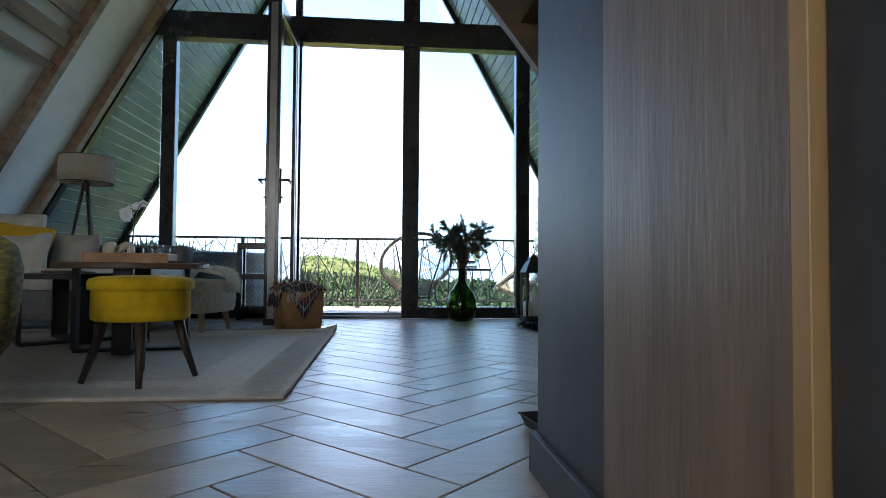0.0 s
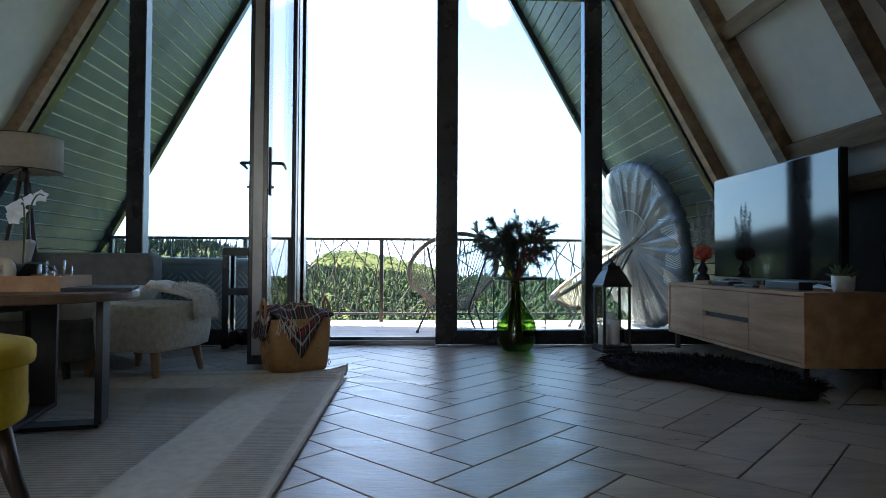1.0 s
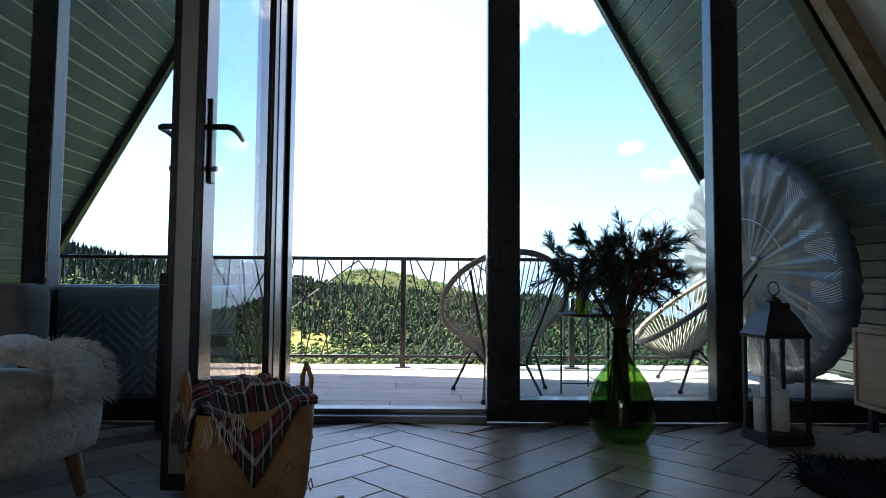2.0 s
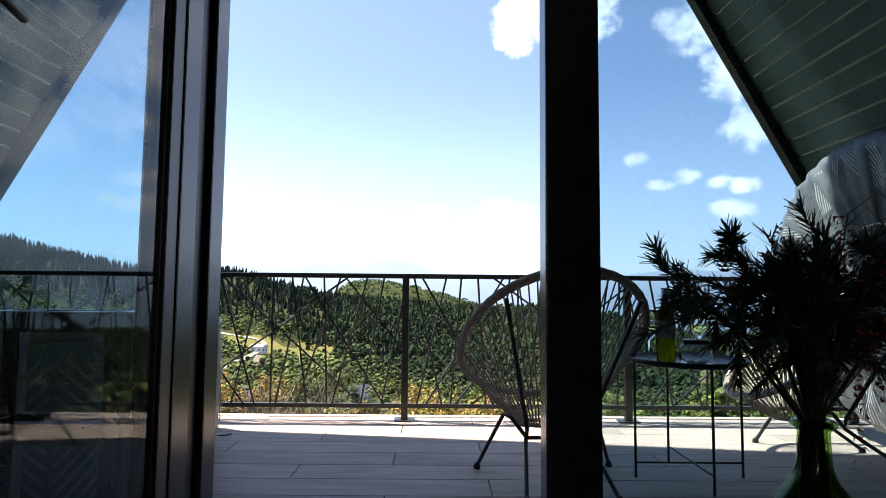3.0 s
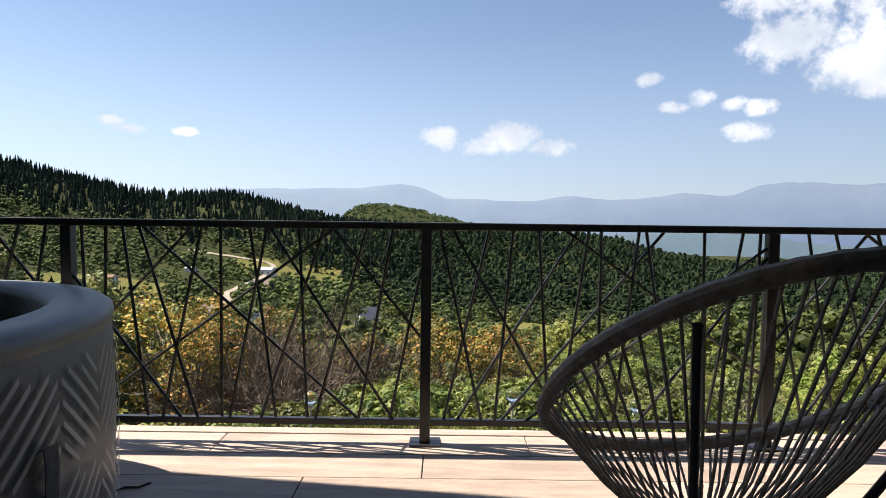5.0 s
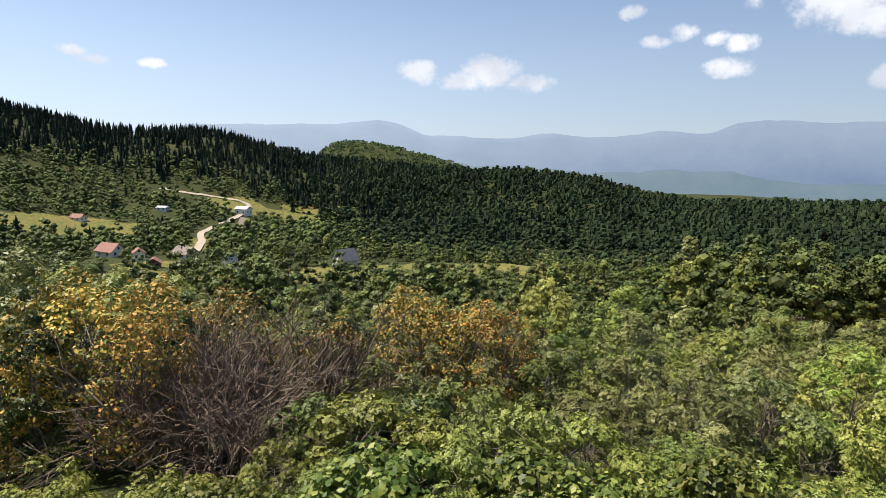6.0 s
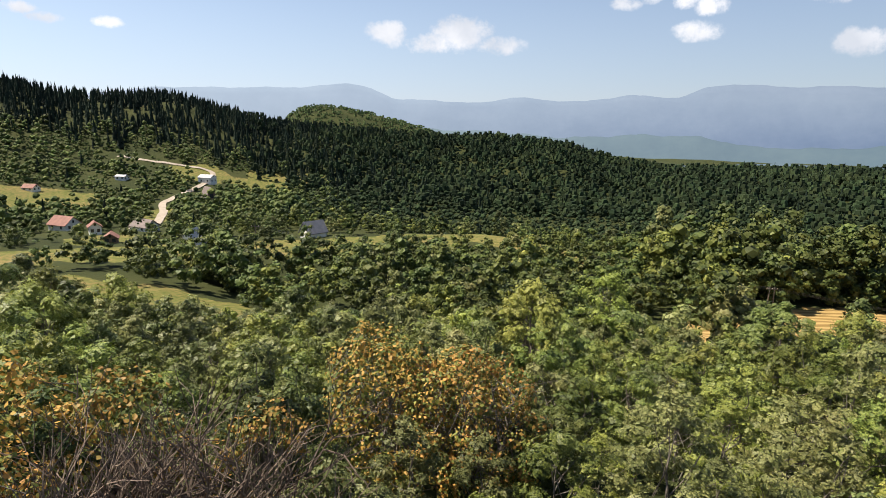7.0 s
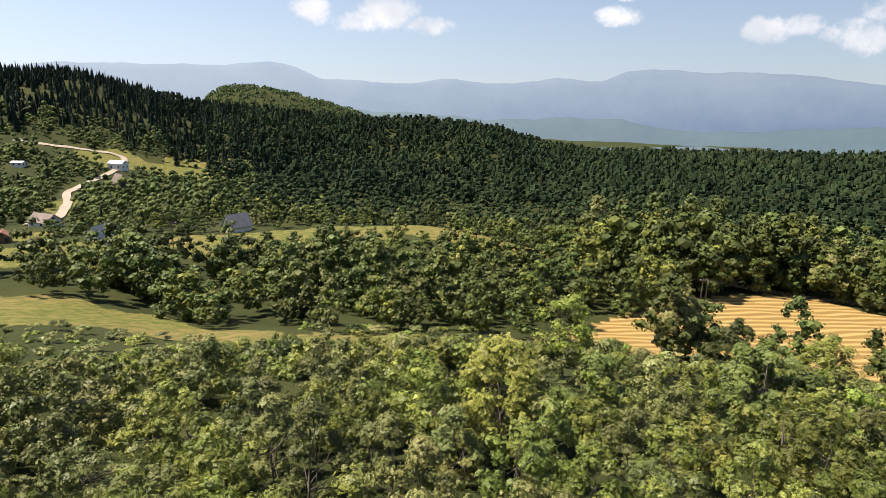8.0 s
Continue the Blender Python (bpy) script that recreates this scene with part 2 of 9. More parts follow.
M = {}
M["tile"] = mat("floor_tile", [(0.21, 0.158, 0.118), (0.31, 0.238, 0.18), (0.4, 0.315, 0.245)], 0.34, scale=3.0, stretch=(1, 5, 1), fine=0.12, per_object=0.35, rough_var=0.07)
M["tile_isl"] = mat("floor_tile_far", [(0.21, 0.158, 0.118), (0.31, 0.238, 0.18), (0.4, 0.315, 0.245)], 0.34, scale=3.0, stretch=(1, 1, 1), fine=0.12, island=0.35, rough_var=0.07)
M["grout"] = mat("grout", [(0.05, 0.048, 0.045), (0.09, 0.085, 0.08)], 0.9, scale=20)
M["frame"] = mat("anthracite_frame", [(0.01, 0.011, 0.013), (0.018, 0.0195, 0.023)], 0.24, scale=9, fine=0.05)
M["frame_grey"] = mat("door_edge_grey", [(0.16, 0.165, 0.175), (0.22, 0.225, 0.235)], 0.38, metal=0.5, scale=9)
M["plaster"] = mat("white_plaster", [(0.7, 0.7, 0.68), (0.82, 0.82, 0.8)], 0.8, scale=2.5, bump=0.05)
M["timber"] = mat("raw_timber", [(0.13, 0.082, 0.045), (0.22, 0.145, 0.085), (0.3, 0.2, 0.125)], 0.65, scale=2.0, stretch=(9, 1.2, 9), fine=0.2, per_object=0.2)
M["dark_timber"] = mat("dark_timber", [(0.05, 0.03, 0.018), (0.09, 0.055, 0.033)], 0.5, scale=2.0, stretch=(1.2, 9, 9), fine=0.15)
M["soffit"] = mat("green_grey_boards", [(0.042, 0.068, 0.074), (0.064, 0.098, 0.102)], 0.4, scale=2.0, stretch=(6, 0.6, 6), fine=0.05, per_object=0.15, spec=0.3)
M["groove"] = mat("board_gap", [(0.72, 0.74, 0.73), (0.84, 0.85, 0.84)], 0.6, scale=8)
M["slate"] = mat("dark_plaster", [(0.021, 0.022, 0.026), (0.037, 0.038, 0.043), (0.055, 0.056, 0.061)], 0.5, scale=3.2, bump=0.15, detail=9)
M["oak"] = mat("oak_veneer", [(0.115, 0.078, 0.055), (0.165, 0.116, 0.083), (0.215, 0.155, 0.112)], 0.48, scale=2.2, stretch=(7, 7, 0.7), fine=0.1)
M["oak_h"] = mat("oak_veneer_lying", [(0.3, 0.165, 0.085), (0.4, 0.235, 0.13), (0.5, 0.305, 0.18)], 0.62, scale=2.2, stretch=(7, 0.8, 7), fine=0.1, spec=0.2)
M["oak_edge"] = mat("oak_edge", [(0.32, 0.19, 0.08), (0.39, 0.245, 0.11)], 0.5, scale=4, stretch=(7, 7, 0.7))
M["deck"] = mat("deck_tile", [(0.3, 0.232, 0.19), (0.39, 0.31, 0.257), (0.46, 0.372, 0.31)], 0.6, scale=3.0, stretch=(1.2, 8, 1), fine=0.15, per_object=0.25)
M["iron"] = mat("black_iron", [(0.014, 0.014, 0.015), (0.03, 0.03, 0.032)], 0.34, scale=30, fine=0.1, spec=0.5)
M["glass"] = glass_mat("window_glass", (0.72, 0.815, 0.85))
M["black"] = mat("black_satin", [(0.01, 0.01, 0.011), (0.02, 0.02, 0.022)], 0.35, scale=12)
LEAF = {"mid": [(0.067, 0.088, 0.018), (0.146, 0.166, 0.034), (0.236, 0.248, 0.057)], "dark": [(0.038, 0.056, 0.015), (0.086, 0.112, 0.028), (0.144, 0.168, 0.045)],
        "light": [(0.1, 0.14, 0.02), (0.18, 0.225, 0.038), (0.27, 0.31, 0.075)], "olive": [(0.078, 0.092, 0.028), (0.148, 0.162, 0.052), (0.225, 0.228, 0.085)]}
for key, cols in LEAF.items():
    M["leaf_" + key] = mat(key + "_green_leaves", cols, 0.5, scale=0.35, island=0.45, transl=0.15, spec=0.2, leafy=True, spray=0.055)
    M["leaf_" + key + "_slope"] = mat(key + "_green_slope_leaves", cols, 0.5, scale=0.3, island=0.4, transl=0.15, spec=0.2, leafy=True, tint=True, spray=0.11)
    M["leaf_" + key + "_gully"] = mat(key + "_green_tall_crowns", [tuple(0.82 * q for q in c) for c in cols], 0.55, scale=0.2, island=0.35, transl=0.12, spec=0.15, leafy=True, tint=True)
M["leaf_orange"] = mat("leaves_autumn", [(0.1, 0.125, 0.028), (0.19, 0.205, 0.045), (0.33, 0.235, 0.05), (0.43, 0.25, 0.06)], 0.55, scale=0.8, island=0.8, transl=0.17, spec=0.2, leafy=True)
M["leaf_yellow"] = mat("leaves_yellow_green", [(0.07, 0.1, 0.018), (0.155, 0.185, 0.03), (0.28, 0.28, 0.07)], 0.5, scale=0.8, island=0.7, transl=0.3, spec=0.3, leafy=True)
M["bark"] = mat("bark", [(0.06, 0.048, 0.038), (0.12, 0.1, 0.08), (0.2, 0.17, 0.14)], 0.85, scale=6, stretch=(3, 3, 0.6), bump=0.4)
M["twig"] = mat("dry_twig", [(0.07, 0.048, 0.034), (0.125, 0.09, 0.065), (0.215, 0.165, 0.12)], 0.85, scale=5, per_object=0.2)
M["blade"] = mat("grass_blades", [(0.09, 0.135, 0.022), (0.19, 0.225, 0.05), (0.34, 0.32, 0.12)], 0.6, scale=0.5, island=0.7, transl=0.3, spec=0.25)
M["wood_mid"] = mat("distant_foliage", [(0.038, 0.058, 0.015), (0.075, 0.1, 0.026), (0.125, 0.15, 0.042)], 0.7, scale=0.07, island=0.25, transl=0.1, spec=0.15, leafy=True, tint=True)
# ridge greens: cloud shade is put into these darker colours
M["wood_far"] = mat("cloud_shaded_far_canopy", [(0.015, 0.025, 0.012), (0.025, 0.039, 0.017), (0.04, 0.057, 0.023)], 0.85, scale=0.02, island=0.2, spec=0.1, leafy=True, tint=True)
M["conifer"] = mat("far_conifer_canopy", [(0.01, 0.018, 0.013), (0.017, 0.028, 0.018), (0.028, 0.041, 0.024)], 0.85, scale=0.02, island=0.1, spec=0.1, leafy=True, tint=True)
# lighter copy of the far canopy, sunlight put into its colour
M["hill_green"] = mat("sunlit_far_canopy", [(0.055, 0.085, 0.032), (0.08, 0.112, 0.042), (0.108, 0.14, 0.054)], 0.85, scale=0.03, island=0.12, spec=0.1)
M["velvet"] = mat("mustard_velvet", [(0.42, 0.26, 0.006), (0.56, 0.36, 0.01), (0.68, 0.46, 0.025)], 0.85, scale=5, fine=0.25, sheen=0.04, spec=0.15)
M["dark_leg"] = mat("dark_stained_wood", [(0.02, 0.013, 0.009), (0.042, 0.028, 0.019)], 0.5, scale=3, stretch=(8, 8, 1), fine=0.1)
M["beech"] = mat("beech_wood", [(0.32, 0.2, 0.11), (0.44, 0.29, 0.17)], 0.5, scale=3, stretch=(8, 8, 1), fine=0.1)
M["boucle"] = mat("cream_boucle", [(0.5, 0.47, 0.41), (0.66, 0.63, 0.56), (0.76, 0.73, 0.66)], 0.95, scale=38, bump=0.9, sheen=0.3, bump_scale=70)
M["fur_white"] = mat("white_fur", [(0.62, 0.59, 0.54), (0.8, 0.78, 0.73)], 0.9, scale=9, island=0.5, sheen=0.3)
M["fur_black"] = mat("black_fur", [(0.004, 0.004, 0.0045), (0.012, 0.012, 0.013)], 0.8, scale=9, island=0.5, spec=0.08)
M["linen"] = mat("cream_linen", [(0.5, 0.47, 0.42), (0.62, 0.59, 0.53)], 0.9, scale=14, bump=0.3, bump_scale=160)
M["linen_beige"] = mat("beige_linen", [(0.36, 0.32, 0.27), (0.46, 0.42, 0.36)], 0.9, scale=14, bump=0.3, bump_scale=160)
M["yellow_cloth"] = mat("yellow_cotton", [(0.58, 0.31, 0.012), (0.7, 0.4, 0.022)], 0.9, scale=10, bump=0.3, bump_scale=140)
M["sofa_grey"] = mat("grey_sofa_cloth", [(0.1, 0.1, 0.1), (0.16, 0.158, 0.155)], 0.95, scale=20, bump=0.35, bump_scale=180)
M["tweed"] = mat("yellow_grey_weave", [(0.05, 0.048, 0.04), (0.14, 0.12, 0.04), (0.3, 0.25, 0.05)], 0.9, scale=22, stretch=(1, 1, 3.2), bump=0.4)
M["steel_black"] = mat("black_powder_coat", [(0.012, 0.012, 0.013), (0.022, 0.022, 0.024)], 0.5, scale=40, fine=0.08)
M["walnut"] = mat("brown_wood_top", [(0.1, 0.062, 0.036), (0.17, 0.11, 0.068)], 0.42, scale=3, stretch=(1, 8, 1), fine=0.08)
M["shade"] = mat("linen_lampshade", [(0.56, 0.47, 0.37), (0.66, 0.57, 0.46)], 0.9, scale=30, transl=0.35, bump=0.15, bump_scale=200)
M["ceramic"] = mat("cream_ceramic", [(0.52, 0.47, 0.39), (0.62, 0.57, 0.48)], 0.35, scale=7, fine=0.05)
M["pot_dark"] = mat("dark_green_pot", [(0.014, 0.03, 0.02), (0.026, 0.05, 0.034)], 0.3, scale=6)
M["petal"] = mat("white_petal", [(0.7, 0.68, 0.68), (0.84, 0.82, 0.82)], 0.6, scale=20, transl=0.35)
M["stem"] = mat("green_stem", [(0.04, 0.07, 0.02), (0.08, 0.12, 0.035)], 0.5, scale=12)
M["needle"] = mat("pine_needles", [(0.01, 0.022, 0.013), (0.022, 0.045, 0.024), (0.04, 0.07, 0.04)], 0.55, scale=6, island=0.6)
M["cone"] = mat("pine_cone", [(0.03, 0.018, 0.01), (0.07, 0.042, 0.025)], 0.8, scale=12, island=0.4)
M["berry"] = mat("dried_red_flowers", [(0.12, 0.02, 0.02), (0.26, 0.055, 0.045)], 0.8, scale=9, island=0.6)
M["coral"] = mat("coral_flowers", [(0.4, 0.06, 0.04), (0.62, 0.14, 0.09)], 0.8, scale=9, island=0.6, transl=0.2)
M["pampas"] = mat("grey_pampas", [(0.3, 0.31, 0.32), (0.46, 0.47, 0.48)], 0.9, scale=9, island=0.5, transl=0.3)
M["wax"] = mat("white_wax", [(0.74, 0.72, 0.68), (0.84, 0.82, 0.78)], 0.5, scale=5, transl=0.15)
M["basket"] = mat("tan_woven_leather", [(0.2, 0.1, 0.035), (0.3, 0.16, 0.06), (0.38, 0.22, 0.09)], 0.6, scale=7, fine=0.2, per_object=0.3)
M["rope"] = mat("beige_cord", [(0.3, 0.23, 0.17), (0.44, 0.35, 0.27), (0.56, 0.46, 0.37)], 0.75, scale=60, bump=0.3)
M["tub"] = mat("grey_vinyl", [(0.17, 0.168, 0.163), (0.24, 0.238, 0.232)], 0.45, scale=6, fine=0.05)
M["tub_rib"] = mat("pale_grey_vinyl", [(0.36, 0.355, 0.345), (0.46, 0.455, 0.445)], 0.45, scale=6)
M["lid_cloth"] = mat("silver_grey_cover", [(0.08, 0.082, 0.088), (0.13, 0.133, 0.14), (0.19, 0.193, 0.2)], 0.42, scale=5, bump=0.5)
M["lid_rib"] = mat("pale_cover_print", [(0.5, 0.5, 0.5), (0.62, 0.62, 0.62)], 0.6, scale=8, transl=0.2)
M["screen"] = mat("tv_screen", [(0.006, 0.006, 0.007), (0.01, 0.01, 0.011)], 0.07, scale=3, spec=0.6)
M["paper"] = mat("paper_label", [(0.6, 0.58, 0.54), (0.72, 0.7, 0.66)], 0.8, scale=20)
M["ink"] = mat("dark_ink", [(0.03, 0.03, 0.035), (0.06, 0.06, 0.065)], 0.8, scale=20)
M["foil"] = mat("grey_foil", [(0.35, 0.35, 0.36), (0.5, 0.5, 0.51)], 0.35, metal=0.8, scale=12)
M["bottle"] = glass_mat("olive_bottle_glass", (0.2, 0.21, 0.035), 0.02, 1.3, thin=False)
M["clear"] = glass_mat("clear_glass", (0.97, 0.98, 0.98), 0.0, 1.45, thin=True)
M["crystal"] = glass_mat("drinking_glass", (0.98, 0.99, 0.99), 0.0, 1.25, thin=False)
M["green_glass"] = glass_mat("green_demijohn_glass", (0.5, 0.64, 0.36), 0.0, 1.5)
M["wine"] = glass_mat("white_wine", (0.88, 0.86, 0.5), 0.0, 1.33, thin=False)
M["pot_white"] = mat("white_pot", [(0.6, 0.6, 0.58), (0.72, 0.72, 0.7)], 0.4, scale=8)
M["rug_a"] = mat("grey_beige_rug", [(0.56, 0.52, 0.47), (0.7, 0.65, 0.59)], 0.95, scale=30, bump=0.4, bump_scale=260)
M["rug_b"] = mat("grey_rug_rib", [(0.38, 0.35, 0.315), (0.5, 0.465, 0.42)], 0.95, scale=30, bump=0.4, bump_scale=260)
M["webbing"] = mat("grey_webbing", [(0.07, 0.07, 0.075), (0.12, 0.12, 0.125)], 0.8, scale=40, bump=0.2)
M["plug"] = mat("grey_plastic", [(0.3, 0.3, 0.31), (0.4, 0.4, 0.41)], 0.4, scale=8)
M["globe"] = glass_mat("crackle_globe", (0.9, 0.92, 0.93), 0.25, 1.3, thin=False)


def plaid_material():
    """Woven plaid: crossing dark, white and red bands."""
    m = mat("plaid_wool", [(0.03, 0.03, 0.035), (0.05, 0.05, 0.055)], 0.95, scale=20, bump=0.4, bump_scale=150)
    nt = m.node_tree
    N, L = nt.nodes.new, nt.links.new
    bs = [n for n in nt.nodes if n.type == "BSDF_PRINCIPLED"][0]
    tc, sep = N("ShaderNodeTexCoord"), N("ShaderNodeSeparateXYZ")
    L(tc.outputs["UV"], sep.inputs[0])
    cols = []
    for axis in ("X", "Y"):
        mul = N("ShaderNodeMath")
        mul.operation = "MULTIPLY"
        L(sep.outputs[axis], mul.inputs[0])
        mul.inputs[1].default_value = 6.0
        fr = N("ShaderNodeMath")
        fr.operation = "FRACT"
        L(mul.outputs[0], fr.inputs[0])
        r = N("ShaderNodeValToRGB")
        r.color_ramp.interpolation = "CONSTANT"
        e = r.color_ramp.elements
        for _ in range(4):
            e.new(0.5)
        for k, (p, c) in enumerate(((0.0, (0.02, 0.02, 0.024)), (0.34, (0.55, 0.53, 0.5)), (0.46, (0.02, 0.02, 0.024)), (0.62, (0.22, 0.03, 0.035)), (0.8, (0.02, 0.02, 0.024)), (0.93, (0.4, 0.38, 0.36)))):
            e[k].position, e[k].color = p, (*c, 1)
        L(fr.outputs[0], r.inputs[0])
        cols.append(r)
    mx = N("ShaderNodeMix")
    mx.data_type = "RGBA"
    mx.inputs["Factor"].default_value = 0.5
    L(cols[0].outputs[0], mx.inputs["A"])
    L(cols[1].outputs[0], mx.inputs["B"])
    L(mx.outputs["Result"], bs.inputs["Base Color"])
    return m


M["plaid"] = plaid_material()

# ---------------------------------------------------------------- mesh tools
def part(name, bm, material, parent=None, label="", smooth=False):
    """Links a bmesh as one mesh object under a thing or a part."""
    me = bpy.data.meshes.new(name)
    bm.to_mesh(me)
    bm.free()
    me.materials.append(material)
    if smooth:
        me.polygons.foreach_set("use_smooth", [True] * len(me.polygons))
    ob = new(name, me)
    ob.parent = parent
    if label:
        ob["label"] = label
    return ob


def thing(name, label, category, group="", kind="", at=None):
    e = new(name)
    e.empty_display_size = 0.1
    if at is not None:
        e.matrix_basis = at
    return tagged(e, label, category, group, kind)


def bm_new():
    return bmesh.new()


def box(bm, x0, x1, y0, y1, z0, z1, bevel=0.0, m=None, seg=2):
    r = bmesh.ops.create_cube(bm, size=1.0)
    vs = r["verts"]
    for v in vs:
        v.co = Vector((x0 + (v.co.x + 0.5) * (x1 - x0), y0 + (v.co.y + 0.5) * (y1 - y0), z0 + (v.co.z + 0.5) * (z1 - z0)))
    if bevel:
        es = list({e for v in vs for e in v.link_edges})
        rb = bmesh.ops.bevel(bm, geom=es, offset=bevel, segments=seg, affect="EDGES", profile=0.6)
        vs = list({v for f in rb["faces"] for v in f.verts} | {v for v in vs if v.is_valid})
    if m is not None:
        bmesh.ops.transform(bm, matrix=m, verts=vs)
    return vs


def tube(bm, pts, radii, seg=8, cap=True, closed=False):
    """A tube along points, with one radius or one for each point."""
    pts = [Vector(p) for p in pts]
    n = len(pts)
    if not isinstance(radii, (list, tuple)):
        radii = [radii] * n
    rings = []
    ref = None
    for i, p in enumerate(pts):
        a = pts[(i - 1) % n] if (i > 0 or closed) else p
        b = pts[(i + 1) % n] if (i < n - 1 or closed) else p
        d = (b - a).normalized() if (b - a).length > 1e-9 else Vector((0, 0, 1))
        if ref is None:
            ref = d.orthogonal().normalized()
        ref = (ref - d * ref.dot(d))
        ref = ref.normalized() if ref.length > 1e-6 else d.orthogonal().normalized()
        o = d.cross(ref)
        rings.append([bm.verts.new(p + radii[i] * (math.cos(2 * math.pi * k / seg) * ref + math.sin(2 * math.pi * k / seg) * o)) for k in range(seg)])
    for i in range(n if closed else n - 1):
        r0, r1 = rings[i], rings[(i + 1) % n]
        for k in range(seg):
            bm.faces.new((r0[k], r0[(k + 1) % seg], r1[(k + 1) % seg], r1[k]))
    if cap and not closed:
        bm.faces.new(list(reversed(rings[0])))
        bm.faces.new(rings[-1])


def lathe(bm, profile, seg=32, at=(0, 0, 0), cap=True, squash=1.0, wob=None):
    """Turns a profile of (radius, height) round the upright axis."""
    rings = []
    for r, z in profile:
        ring = []
        for k in range(seg):
            a = 2 * math.pi * k / seg
            q = r * (wob(a, z) if wob else 1.0)
            ring.append(bm.verts.new((at[0] + q * math.cos(a), at[1] + q * math.sin(a) * squash, at[2] + z)))
        rings.append(ring)
    for r0, r1 in zip(rings, rings[1:]):
        for k in range(seg):
            bm.faces.new((r0[k], r0[(k + 1) % seg], r1[(k + 1) % seg], r1[k]))
    if cap:
        if profile[0][0] > 1e-5:
            bm.faces.new(list(reversed(rings[0])))
        if profile[-1][0] > 1e-5:
            bm.faces.new(rings[-1])


def prism(bm, outline, y0, y1, axis="y"):
    """Extrudes a flat outline: of (x, z) along y, of (x, y) along z, or of (y, z) along x."""
    def p(a, b, c):
        return {"y": (a, c, b), "z": (a, b, c), "x": (c, a, b)}[axis]
    v0 = [bm.verts.new(p(a, b, y0)) for a, b in outline]
    v1 = [bm.verts.new(p(a, b, y1)) for a, b in outline]
    n = len(outline)
    bm.faces.new(v0)
    bm.faces.new(list(reversed(v1)))
    for i in range(n):
        bm.faces.new((v0[i], v1[i], v1[(i + 1) % n], v0[(i + 1) % n]))
    bmesh.ops.recalc_face_normals(bm, faces=bm.faces)


def raw(name, verts, faces, material, parent=None, smooth=False):
    """A mesh from numpy arrays: verts (n, 3), faces (m, 3 or 4)."""
    me = bpy.data.meshes.new(name)
    verts, faces = np.asarray(verts, dtype=np.float32), np.asarray(faces, dtype=np.int32)
    k = faces.shape[1]
    me.vertices.add(len(verts))
    me.vertices.foreach_set("co", verts.ravel())
    me.loops.add(faces.size)
    me.loops.foreach_set("vertex_index", faces.ravel())
    me.polygons.add(len(faces))
    me.polygons.foreach_set("loop_start", np.arange(0, faces.size, k, dtype=np.int32))
    me.polygons.foreach_set("loop_total", np.full(len(faces), k, dtype=np.int32))
    if smooth:
        me.polygons.foreach_set("use_smooth", np.ones(len(faces), dtype=bool))
    me.update(calc_edges=True)
    for mm in (material if isinstance(material, (list, tuple)) else [material]):
        me.materials.append(mm)
    ob = new(name, me)
    ob.parent = parent
    return ob

# ---------------------------------------------------------------- the house
APEX, SLOPE = 5.70, 1.80            # inner roof line: z = APEX - SLOPE * |x|
Y_BACK, Y_RAIL, Z_DECK = -8.0, 1.895, -0.033


def roof_x(z):
    return (APEX - z) / SLOPE


def slope_box(bm, side, s0, s1, y0, y1, d0, d1):
    """A box on a roof slope: s is the height z along the slope, d the depth into the room (negative: outwards)."""
    nx, nz = -SLOPE / math.hypot(1, SLOPE), -1 / math.hypot(1, SLOPE)     # inward normal on the right-hand slope
    vs = []
    for y in (y0, y1):
        for s, d in ((s0, d0), (s1, d0), (s1, d1), (s0, d1)):
            vs.append(bm.verts.new((side * (roof_x(s) + nx * d), y, s + nz * d)))
    for f in ((0, 1, 2, 3), (7, 6, 5, 4), (0, 4, 5, 1), (1, 5, 6, 2), (2, 6, 7, 3), (3, 7, 4, 0)):
        bm.faces.new([vs[i] for i in f])
    bmesh.ops.recalc_face_normals(bm, faces=bm.faces)


